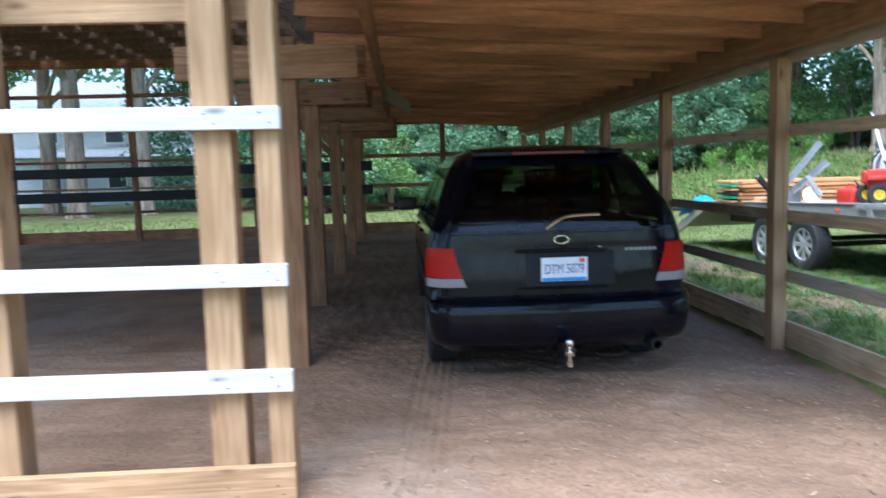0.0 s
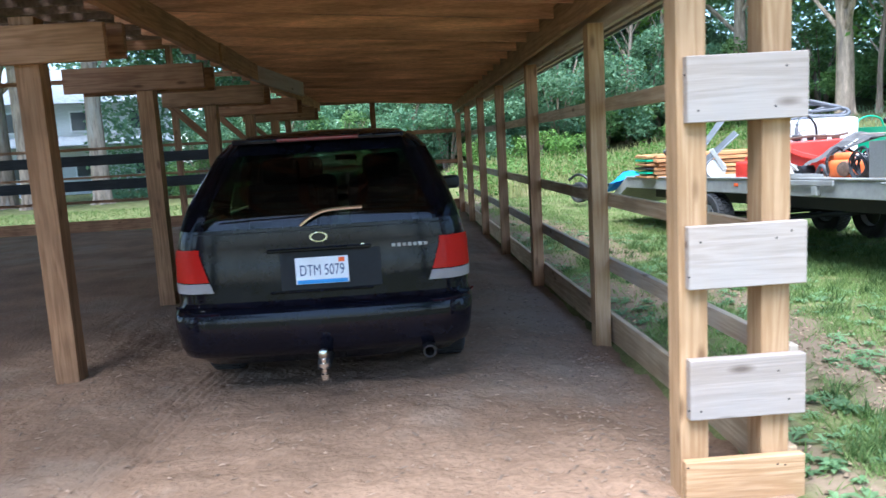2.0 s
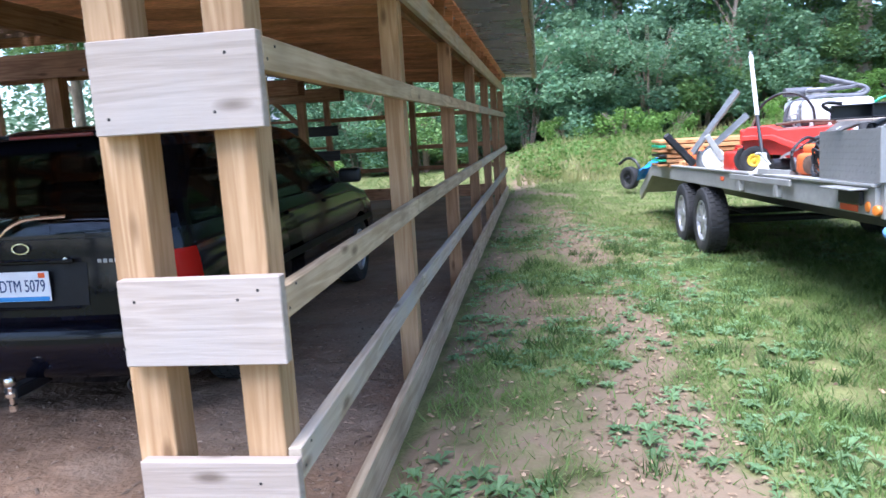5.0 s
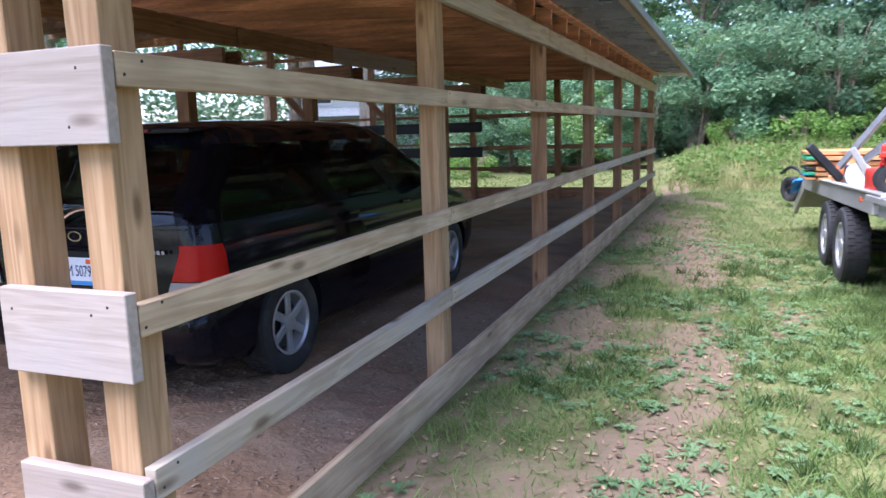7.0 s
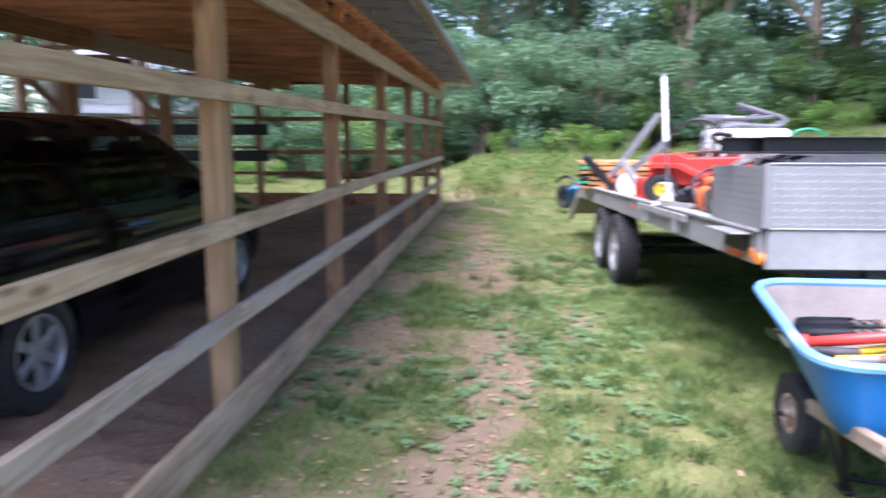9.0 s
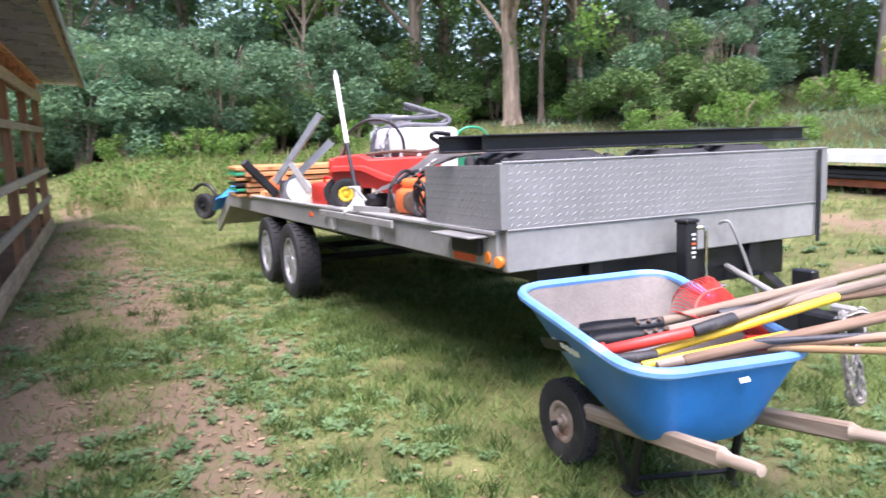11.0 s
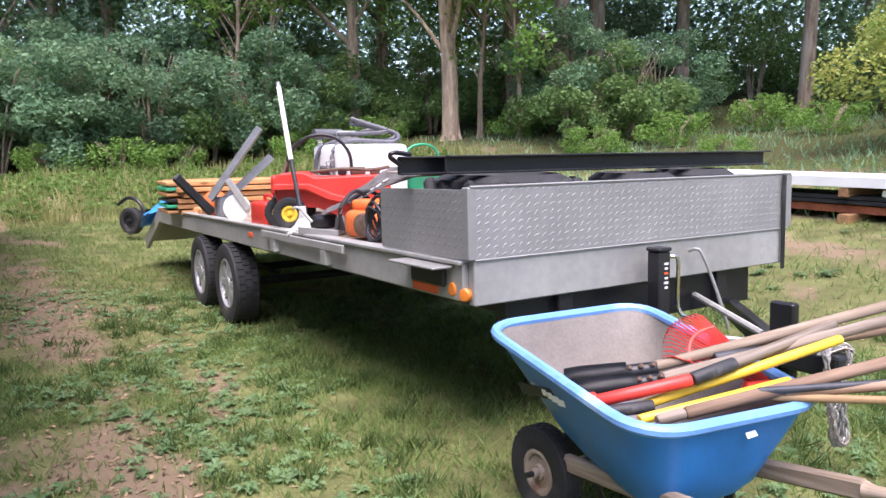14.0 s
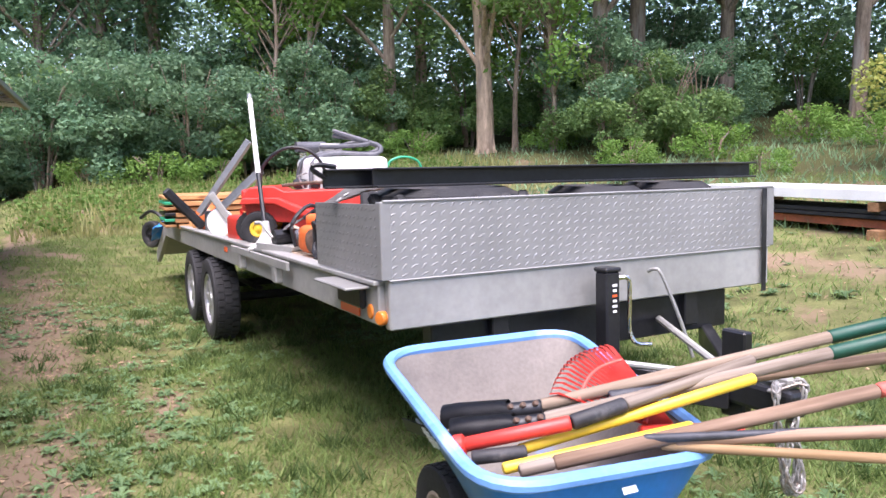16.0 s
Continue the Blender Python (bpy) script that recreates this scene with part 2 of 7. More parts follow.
def tube(points, radius, seg=10, bm=None, ends=None):
    """A round bar along a line of points; ends: radius at the far end."""
    own = bmesh.new()
    pts = [Vector(p) for p in points]
    rings = []
    n = len(pts)
    ref = Vector((0.31, 0.17, 0.93))
    for k, p in enumerate(pts):
        d = (pts[min(k + 1, n - 1)] - pts[max(k - 1, 0)]).normalized()
        u = d.cross(ref)
        if u.length < 1e-3:
            u = d.cross(Vector((1, 0, 0)))
        u.normalize()
        v = d.cross(u)
        r = radius if ends is None else radius + (ends - radius) * k / (n - 1)
        rings.append([own.verts.new(p + r * (u * math.cos(2 * math.pi * i / seg) + v * math.sin(2 * math.pi * i / seg))) for i in range(seg)])
    for p, q in zip(rings, rings[1:]):
        for i in range(seg):
            own.faces.new((p[i], p[(i + 1) % seg], q[(i + 1) % seg], q[i]))
    own.faces.new(rings[0]), own.faces.new(rings[-1])
    bmesh.ops.recalc_face_normals(own, faces=own.faces)
    return join(own, bm)


def bend(points, steps=6):
    """A smooth line through points (Catmull-Rom)."""
    p = [Vector(q) for q in points]
    p = [2 * p[0] - p[1]] + p + [2 * p[-1] - p[-2]]
    out = []
    for k in range(1, len(p) - 2):
        for i in range(steps):
            t = i / steps
            out.append(0.5 * (2 * p[k] + (p[k + 1] - p[k - 1]) * t + (2 * p[k - 1] - 5 * p[k] + 4 * p[k + 1] - p[k + 2]) * t * t
                              + (3 * p[k] - p[k - 1] - 3 * p[k + 1] + p[k + 2]) * t ** 3))
    out.append(p[-2])
    return out


def board(name, a, b, width, thick, mat, parent, face=(0, 0, 1), label="", bevel=0.003):
    """A sawn board from a to b; width lies along face, thickness across it. Its own x axis runs along it."""
    a, b = Vector(a), Vector(b)
    x = (b - a).normalized()
    z = Vector(face)
    z = (z - x * z.dot(x)).normalized()
    y = z.cross(x)
    m = Matrix((x, y, z)).transposed().to_4x4()
    m.translation = (a + b) / 2
    inv = parent.matrix_world.inverted() if parent is not None else Matrix()
    ob = part(name, box((b - a).length, thick, width, bevel), mat, parent, label, inv @ m)
    return ob


# ---- ground ----
def ramp01(v, a, b):
    t = min(1.0, max(0.0, (v - a) / (b - a)))
    return t * t * (3 - 2 * t)


def ground_z(x, y):
    z = 0.06 * ramp01(x, 3.0, 3.5)
    z -= 0.12 * (1 - ramp01(x, 3.0, 3.15)) * ramp01(y, 2.9, 3.4) * (1 - ramp01(y, 17.0, 17.4)) * ramp01(x, -11.3, -11.0)
    z += 0.50 * ramp01(y, 18.6, 21.5) * ramp01(x, 0.0, 5.0) + 0.055 * max(0.0, y - 21.0) * ramp01(x, -2, 5)
    z += 0.13 * max(0.0, x - 8.3) * ramp01(x, 8.3, 10) * (1 - 0.6 * ramp01(x, 30, 60))
    z += 0.03 * noise.noise((x * 0.35, y * 0.35, 1.7)) * ramp01(abs(x - 0), 3.4, 5)
    z -= 0.13 * ramp01(y, 6.6, 9.6) * (1 - ramp01(y, 15, 19)) * ramp01(x, 4.2, 5.3) * (1 - ramp01(x, 9.5, 12))
    return min(z, 7.0)


def bare(x, y):
    """How bare the soil is, 0 to 1: a worn track beside the barn, odd patches elsewhere."""
    n = noise.noise((x * 1.3, y * 0.8, 3.1)) + 0.5 * noise.noise((x * 3.7, y * 3.1, 9.4)) + 0.25 * noise.noise((x * 9, y * 9, 5.5))
    track = math.exp(-((x - 4.45 + 0.02 * (y - 4)) / 0.28) ** 2) * (1 - ramp01(y, 10, 17))
    kerb = math.exp(-((x - 3.25) / 0.55) ** 2) * 0.55 + 0.08 * (x < 4.2)
    v = 0.75 * n + 0.55 * track + kerb - 0.34 - 0.25 * ramp01(x, 4.9, 5.6) * (1 - ramp01(x, 7.5, 9))
    v += 0.12 * ramp01(x, 9, 11)
    if x < 3.2:
        v -= 0.6
    return min(1.0, max(0.0, 0.5 + 1.7 * v))


def ground_patch(xs, ys, fn):
    bm = bmesh.new()
    grid = [[bm.verts.new((x, y, fn(x, y))) for x in xs] for y in ys]
    for r, s in zip(grid, grid[1:]):
        for i in range(len(xs) - 1):
            bm.faces.new((r[i], r[i + 1], s[i + 1], s[i]))
    return bm


def spread(lo, hi, step, far, k):
    """Even steps from lo to hi, then growing ones out to far on both sides."""
    mid = list(np.arange(lo, hi + 1e-6, step))
    out = [hi + (far - hi) * (i / k) ** 3 for i in range(1, k + 1)]
    back = [lo - (far + lo) * (i / k) ** 3 for i in range(k, 0, -1)]
    return [float(v) for v in back + mid + out]


def soil_material():
    """Thin turf and sandy bare earth, mixed by the mesh's own 'bare' attribute; 'litter' darkens the floor for the
    woods' shade.
    """
    m = material("grassy_soil", (0.135, 0.14, 0.055), 0.95, vary=0.45, scale=3.0, fine=55, bump=0.6, spec=0.1)
    nt = m.node_tree
    N, L = nt.nodes.new, nt.links.new
    b = nt.nodes["Principled BSDF"]
    src = b.inputs["Base Color"].links[0].from_socket
    at, no, r = N("ShaderNodeAttribute"), N("ShaderNodeTexNoise"), N("ShaderNodeMapRange")
    at.attribute_name = "bare"
    no.inputs["Scale"].default_value, no.inputs["Detail"].default_value = 9, 8
    L(N("ShaderNodeTexCoord").outputs["Object"], no.inputs["Vector"])
    add = N("ShaderNodeMath"); add.operation = "ADD"
    no4 = N("ShaderNodeTexNoise"); no4.inputs["Scale"].default_value = 3.0; no4.inputs["Detail"].default_value = 9; no4.inputs["Roughness"].default_value = 0.65
    twice = N("ShaderNodeMath"); twice.operation = "ADD"
    L(no.outputs[0], twice.inputs[0]); L(no4.outputs[0], twice.inputs[1])
    L(at.outputs["Fac"], add.inputs[0]); L(twice.outputs[0], add.inputs[1])
    r.inputs[1].default_value, r.inputs[2].default_value = 1.32, 1.78
    L(add.outputs[0], r.inputs[0])
    sand = N("ShaderNodeMix"); sand.data_type = "RGBA"
    n2 = N("ShaderNodeTexNoise"); n2.inputs["Scale"].default_value = 30; n2.inputs["Detail"].default_value = 6
    L(n2.outputs[0], sand.inputs[0])
    sand.inputs[6].default_value, sand.inputs[7].default_value = (0.125, 0.085, 0.05, 1), (0.31, 0.23, 0.155, 1)
    mx = N("ShaderNodeMix"); mx.data_type = "RGBA"
    L(r.outputs[0], mx.inputs[0]); L(src, mx.inputs[6]); L(sand.outputs[2], mx.inputs[7])
    # woodland floor: leaf litter, with the trees' shade put into its dark green
    wf = N("ShaderNodeAttribute"); wf.attribute_name = "litter"
    lm = N("ShaderNodeMix"); lm.data_type = "RGBA"
    L(wf.outputs["Fac"], lm.inputs[0]); L(mx.outputs[2], lm.inputs[6])
    l2 = N("ShaderNodeMix"); l2.data_type = "RGBA"; L(no4.outputs[0], l2.inputs[0])
    l2.inputs[6].default_value, l2.inputs[7].default_value = (0.03, 0.034, 0.014, 1), (0.085, 0.085, 0.034, 1)
    L(l2.outputs[2], lm.inputs[7])
    L(lm.outputs[2], b.inputs["Base Color"])
    return m


GRASS_SOIL = soil_material()
gx, gy = spread(-12, 16, 0.15, 900, 26), spread(-3, 30, 0.15, 900, 26)
g = part("ground", ground_patch(gx, gy, lambda x, y: ground_z(x, y) - 0.012 + (0.012 * noise.noise((x * 4, y * 4, 2)) if 3 < x < 16 else 0)), GRASS_SOIL, shade=True)
layer = g.data.attributes.new("bare", "FLOAT", "POINT")
layer.data.foreach_set("value", [bare(v.co.x, v.co.y) if -12 < v.co.x < 18 and -3 < v.co.y < 30 else 0.2 for v in g.data.vertices])
# 'litter' marks ground under the woods, where tree shade goes into the colour
layer = g.data.attributes.new("litter", "FLOAT", "POINT")
layer.data.foreach_set("value", [min(0.9, max(0.0, max(ramp01(v.co.x, 13.5, 18), ramp01(v.co.y, 24, 27)) + 0.4 * noise.noise((v.co.x * 0.5, v.co.y * 0.5, 3)) - 0.05)) if v.co.x > 3 else 0.0 for v in g.data.vertices])
tagged(g, "green grass ground with bare sandy patches", "ground", kind="structure")


def dirt_z(x, y):
    z = 0.012 + 0.012 * noise.noise((x * 1.7, y * 1.7, 4)) + 0.018 * noise.noise((x * 4, y * 6, 8)) + 0.014 * noise.noise((x * 11, y * 14, 2))
    if 2.6 < y < 5.9:
        for x0 in (0.32, 0.38, 0.44, 0.50, 0.56):
            z -= 0.013 * math.exp(-((x - x0 - 0.10 * (y - 5.6)) / 0.017) ** 2)
    z += 0.02 * max(0.0, noise.noise((x * 2.6 + 0.8 * y, y * 3.4, 5.5))) * ramp01(y, 1.5, 3.0) * (1 - ramp01(y, 4.6, 5.6))
    edge = ramp01(y, 1.6, 2.6)
    return z * edge - 0.03 * (1 - edge) - 0.045 * ramp01(x, 2.45, 2.9) * ramp01(y, 3.3, 4.4)


d = part("floor", ground_patch([float(v) for v in (*np.arange(-11.2, -1.2, 0.14), *np.arange(-1.2, 3.16, 0.022))], [float(v) for v in (*np.arange(1.0, 6.6, 0.033), *np.arange(6.6, 17.4, 0.12))], dirt_z), DIRT, shade=True)
tagged(d, "trampled brown dirt floor of the open barn", "floor", kind="structure")

# ---- barn ----
POST_Y = [3.30, 5.60, 7.99, 10.31, 12.60, 14.87, 17.12]
wall_e = thing("wall_east", (3.1, 3.3, 0.1), "open side of wooden posts and horizontal rails", "wall", kind="structure")
for k, y in enumerate(POST_Y):
    board("post", (3.07 if k else 3.105, y, -0.2), (3.07 if k else 3.105, y, 2.2), 0.12, 0.11, NEW_WOOD if k < 2 else BEAM_WOOD, wall_e, face=(0, 1, 0))
END_Y = POST_Y[-1] + 0.07


def rail_x(y):
    """The rails start flush with the short boards and draw in a little towards the second post."""
    return 3.147 + 0.033 * max(0.0, (POST_Y[1] - y) / 2.3)


for z0, z1, wdt in ((1.652, 1.70, 0.087), (1.010, 1.025, 0.089), (0.555, 0.555, 0.094)):
    for a, b in ((3.245, POST_Y[1]), (POST_Y[1] + 0.004, POST_Y[3]), (POST_Y[3] + 0.004, POST_Y[5]), (POST_Y[5] + 0.004, END_Y)):
        za, zb = (z0 + (z1 - z0) * (v - 3.2) / 14 for v in (a, b))
        board("rail", (rail_x(a), a, za), (rail_x(b), b, zb), wdt, 0.038, (TAN_WOOD if z0 > 0.8 else RAIL_WOOD) if b < 11 else RAIL_WOOD, wall_e)
for a, b in ((3.245, POST_Y[2]), (POST_Y[2] + 0.004, POST_Y[4]), (POST_Y[4] + 0.004, END_Y)):
    board("skirt_board", (rail_x(a), a, 0.055), (rail_x(b), b, 0.065), 0.27, 0.038, TAN_WOOD, wall_e)
    board("top_plate", (3.147, a, 2.235), (3.147, b, 2.235), 0.14, 0.038, RAIL_WOOD, wall_e)
    board("header", (2.99, a, 2.345), (2.99, b, 2.345), 0.235, 0.045, BEAM_WOOD, wall_e)

wall_s = thing("wall_south", (3.0, 3.25, 0.1), "paired new posts joined by short pale boards beside the opening", "wall", kind="structure")
board("post", (2.785, 3.30, -0.2), (2.785, 3.30, 2.6), 0.12, 0.11, NEW_WOOD, wall_s, face=(0, 1, 0))
board("post", (3.105, 3.301, 2.204), (3.105, 3.301, 2.5), 0.12, 0.11, NEW_WOOD, wall_s, face=(0, 1, 0))
for z0 in (1.587, 0.973, 0.465):
    board("short_board", (2.752, 3.217, z0), (3.203, 3.217, z0), 0.237, 0.04, PALE_WOOD, wall_s)
board("short_board", (2.732, 3.217, 0.075), (3.205, 3.217, 0.075), 0.21, 0.04, NEW_WOOD, wall_s)

wall_s2 = thing("wall_south", (-0.5, 3.25, 0.1), "front fence of pine posts with white-grey boards", "wall", kind="structure")
for x, w in ((-0.585, 0.15), (-0.362, 0.1), (-1.54, 0.15), (-3.9, 0.15), (-6.3, 0.15), (-8.7, 0.15)):
    board("post", (x, 3.31, -0.2), (x, 3.31, 2.75 if x > -1 else 2.4), 0.14, w, NEW_WOOD, wall_s2, face=(0, 1, 0))
for z0 in (1.665, 1.015, 0.562):
    board("fence_board", (-5.1, 3.217, z0 + 0.04), (-0.298, 3.217, z0), 0.094, 0.04, WHITE_WOOD, wall_s2)
    board("fence_board", (-10.9, 3.217, z0 + 0.04), (-5.103, 3.217, z0 + 0.04), 0.094, 0.04, WHITE_WOOD, wall_s2)
board("fence_board", (-10.9, 3.217, 0.085), (-0.305, 3.217, 0.085), 0.21, 0.04, NEW_WOOD, wall_s2)
board("header", (-10.9, 3.402, 2.205), (-0.41, 3.402, 2.205), 0.235, 0.04, NEW_WOOD, wall_s2)

row = thing("post_row", (-0.65, 8, 0), "row of wooden posts carrying short cross beams", "posts", kind="structure")
for k, y in enumerate((5.55, 8.1, 10.5, 12.95, 15.4)):
    x = (-0.61, -0.735, -0.71, -0.70, -0.70)[k]
    board("post", (x, y, -0.2), (x, y, 2.4), 0.14, 0.155, BEAM_WOOD, row, face=(0, 1, 0))
    lo, hi = ((-1.36, -0.09), (-1.48, -0.14), (-1.3, 0.0), (-1.3, 0.1), (-1.3, 0.1))[k]
    board("cross_beam", (lo, y - 0.1, 2.22 + 0.05 * (k > 0)), (hi, y - 0.1, 2.22 + 0.05 * (k > 0)), 0.235, 0.05, (BEAM_WOOD, OLD_WOOD)[k % 2], row)
    board("cross_beam", (lo + 0.1, y + 0.1, 2.25), (hi + 0.05, y + 0.1, 2.25), 0.225, 0.05, OLD_WOOD, row)
    if k > 1:
        board("brace", (x - 0.55, y, 2.2), (x - 0.04, y, 1.7), 0.09, 0.04, OLD_WOOD, row, face=(1, 0, 1))
for a, b, x in ((3.3, 8.0, 0.0), (8.004, 12.9, 0.02), (12.904, 17.15, 0.0)):
    board("long_beam", (x, a, 2.475), (x, b, 2.475), 0.19, 0.06, BEAM_WOOD, row)
board("offcut_board", (0.0, 9.7, 2.47), (0.36, 11.6, 2.40), 0.2, 0.04, PALE_WOOD, row)

wall_n = thing("wall_north", (0, 17.8, 0.1), "open back side of dark posts and rails", "wall", kind="structure")
for x in (1.181, -0.696, -3.123, -5.81, -8.497, -10.9):
    board("post", (x, 17.12, -0.2), (x, 17.12, 2.6 if x > -1 else 4.0), 0.14, 0.115, OLD_WOOD, wall_n, face=(0, 1, 0))
for z0, w in ((1.815, 0.09), (1.131, 0.09), (0.678, 0.09), (0.149, 0.25)):
    board("rail", (-0.76, 17.213, z0), (3.126, 17.213, z0), w, 0.038, OLD_WOOD, wall_n)
for z0, w in ((3.307, 0.09), (1.844, 0.06), (1.227, 0.05), (0.688, 0.06), (0.149, 0.25)):
    board("rail", (-10.9, 17.213, z0), (-0.763, 17.213, z0), w, 0.038, OLD_WOOD, wall_n)
for z0 in (1.593, 1.054):
    board("black_board", (-10.9, 17.025, z0), (-0.45, 17.025, z0), 0.22, 0.04, BLACK_WOOD, wall_n)
board("header", (-0.5, 17.213, 2.614), (3.126, 17.213, 2.614), 0.2, 0.038, BEAM_WOOD, wall_n)
board("header", (-10.9, 17.213, 4.03), (-0.5, 17.213, 4.03), 0.24, 0.04, OLD_WOOD, wall_n)

wall_w = thing("wall_west", (-10.95, 10, 0.1), "open far side of dark posts and rails", "wall", kind="structure")
for y in POST_Y:
    board("post", (-11.02, y, -0.2), (-11.02, y, 4.0), 0.14, 0.11, OLD_WOOD, wall_w, face=(0, 1, 0))
for z0 in (3.38, 1.83, 1.12, 0.65, 0.1):
    board("rail", (-11.1, 3.2, z0), (-11.1, 17.19, z0), 0.09, 0.038, OLD_WOOD, wall_w)


def roof_z(x):
    return 2.72 - 0.065 * x


# joists of the lean-to, in one mesh, sloping gently to the open side
bm = bmesh.new()
rnd = random.Random(4)
y = 3.30
while y < 17.15:
    ln = 3.7
    turn = Matrix.Rotation(math.atan(0.065), 4, "Y") @ Matrix.Rotation(rnd.uniform(-0.003, 0.003), 4, "Z")
    box(ln, 0.04, 0.145, 0.003, at=(1.3, y + rnd.uniform(-0.02, 0.02), roof_z(1.3) - 0.085 + rnd.uniform(-0.004, 0.004)), bm=bm, turn=turn)
    y += 0.61
for x in np.arange(-0.2, 3.3, 0.56):
    box(0.09, 14.2, 0.02, 0.002, at=(float(x), 10.25, roof_z(x) - 0.015), bm=bm)
ceil_1 = part("ceiling", bm, material("ceiling_joists", (0.60, 0.295, 0.165), 0.8, vary=0.4, scale=2.5, fine=30, stretch=(0.5, 5, 6), per_island=0.22, bump=0.3, spec=0.3))
tagged(ceil_1, "low ceiling of red-brown joists below a metal roof", "ceiling", kind="structure")


def corrugated(x0, x1, y0, y1, zf, pitch=0.075, h=0.016, thick=0.001):
    own = bmesh.new()
    ys, n = [], int((y1 - y0) / pitch * 4)
    cols = [(y0 + (y1 - y0) * i / n, h * (0, 0.7, 1, 0.7)[i % 4]) for i in range(n + 1)]
    rows = [[own.verts.new((x, yy, zf(x) + dz)) for yy, dz in cols] for x in (x0, (x0 + x1) / 2, x1)]
    for p, q in zip(rows, rows[1:]):
        for i in range(n):
            own.faces.new((p[i], q[i], q[i + 1], p[i + 1]))
    return own


roof_1 = part("roof", corrugated(-0.75, 3.84, 2.9, 17.7, lambda x: roof_z(x)), TIN)
tagged(roof_1, "corrugated steel lean-to roof with a wide eave", "roof", kind="structure")
tr_1 = thing("trim", (3.85, 10, 2.46), "grey metal eave trim along the roof edge", "trim", kind="structure")
part("eave_strip", box(0.02, 14.9, 0.07, 0.003, at=(0, 0.32, 0.0)), material("grey_trim", (0.30, 0.32, 0.34), 0.4, 0.5, vary=0.1), tr_1)
part("eave_batten", box(0.06, 14.8, 0.038, 0.003, at=(-0.06, 0.32, 0.0)), RAIL_WOOD, tr_1)
part("gable_strip", box(4.3, 0.02, 0.12, 0.003, at=(-2.1, -7.1, 0.08)), RAIL_WOOD, tr_1)

# higher roof over the other bay, with chinks of light between its boards
bm = bmesh.new()
rnd = random.Random(9)
y = 3.3
while y < 17.3:
    box(10.6, 0.05, 0.2, 0.003, at=(-5.75, y, 4.14), bm=bm)
    y += 0.61
x = -11.0
while x < -0.35:
    w = rnd.uniform(0.24, 0.3)
    y = 2.9
    while y < 17.6:
        ln = rnd.uniform(2.2, 4.2)
        box(w, min(ln, 17.7 - y) - 0.004, 0.022, 0, at=(x + w / 2, y + min(ln, 17.7 - y) / 2, 4.26), bm=bm)
        y += ln
    x += w + (rnd.uniform(0.02, 0.035) if rnd.random() < 0.15 else 0.002)
ceil_2 = part("ceiling", bm, material("dark_roof_boards", (0.20, 0.125, 0.085), 0.85, vary=0.3, scale=2.5, fine=30, stretch=(6, 0.5, 6), per_island=0.25, bump=0.3, spec=0.2))
tagged(ceil_2, "dark boarded roof with chinks of daylight", "ceiling", kind="structure")

# nail heads where the boards cross the posts
NAIL = plain("dark_nail_head", (0.035, 0.03, 0.028), 0.6, 0.5)


def nails(parent, spots, axis):
    """Small round nail heads at spots, set flat on a face across the given axis."""
    bm = bmesh.new()
    inv = parent.matrix_world.inverted()
    for p in spots:
        lathe([(0.0045, 0), (0.0045, 0.0015), (0.0001, 0.002)], 8, axis, bm)
        bmesh.ops.translate(bm, vec=inv @ Vector(p), verts=bm.verts[-24:])
    ob = part("nail", bm, NAIL, parent)
    ob["kind"] = "stuff"
    return ob


rn = random.Random(12)
spots = []
for y in POST_Y[:4]:
    for z in (1.655, 1.012, 0.555, 0.06):
        for dy, dz in ((-0.03, -0.022), (0.03, 0.024)) if z > 0.2 else ((-0.03, -0.06), (0.03, 0.07)):
            spots.append((rail_x(y) + 0.0195, y + dy + rn.uniform(-0.008, 0.008), z + dz + rn.uniform(-0.006, 0.012)))
nails(wall_e, spots, "X")
bpy.context.view_layer.update()
spots = []
for z in (1.587, 0.973, 0.465, 0.075):
    for x in (2.75, 2.80, 3.085, 3.13):
        spots.append((x + rn.uniform(-0.012, 0.012), 3.1965, z + rn.choice((-1, 1)) * rn.uniform(0.05, 0.085)))
nails(wall_s, spots, "Y")
spots = []
for z in (1.665, 1.015, 0.562, 0.085):
    for x in (-0.585, -0.362, -1.54, -3.9):
        spots += [(x + rn.uniform(-0.03, 0), 3.1965, z + 0.02), (x + rn.uniform(0, 0.03), 3.1965, z - 0.02)]
nails(wall_s2, spots, "Y")


# ---- vehicles' shared parts and surfaces ----
RUBBER = material("tyre_rubber", (0.022, 0.022, 0.023), 0.8, vary=0.3, scale=9, fine=80, bump=0.2, second=(0.06, 0.055, 0.05), blotch=0.2)
ALLOY = material("alloy_rim", (0.46, 0.46, 0.47), 0.35, 0.55, vary=0.1, scale=8)
GALV = material("weathered_steel", (0.37, 0.365, 0.34), 0.55, 0.3, vary=0.17, scale=1.6, fine=22, bump=0.05, second=(0.30, 0.29, 0.27), blotch=0.25)
BRIGHT = material("aluminium_tread_plate", (0.275, 0.272, 0.26), 0.52, 0.3, vary=0.1, scale=2.5, fine=30, bump=0.03, second=(0.31, 0.305, 0.29), blotch=0.2)
BLACK_STEEL = material("black_painted_steel", (0.018, 0.018, 0.02), 0.38, 0.2, vary=0.3, scale=4, fine=40, bump=0.08, second=(0.06, 0.06, 0.06), blotch=0.15)
PAINT = material("black_car_paint", (0.005, 0.005, 0.009), 0.05, 0.0, vary=0.25, scale=5, fine=90, bump=0.0, second=(0.016, 0.015, 0.018), blotch=0.2, coat=0.05, spec=0.2)
TRIM_BLACK = material("black_plastic", (0.016, 0.016, 0.018), 0.5, vary=0.2, scale=10, bump=0.05)
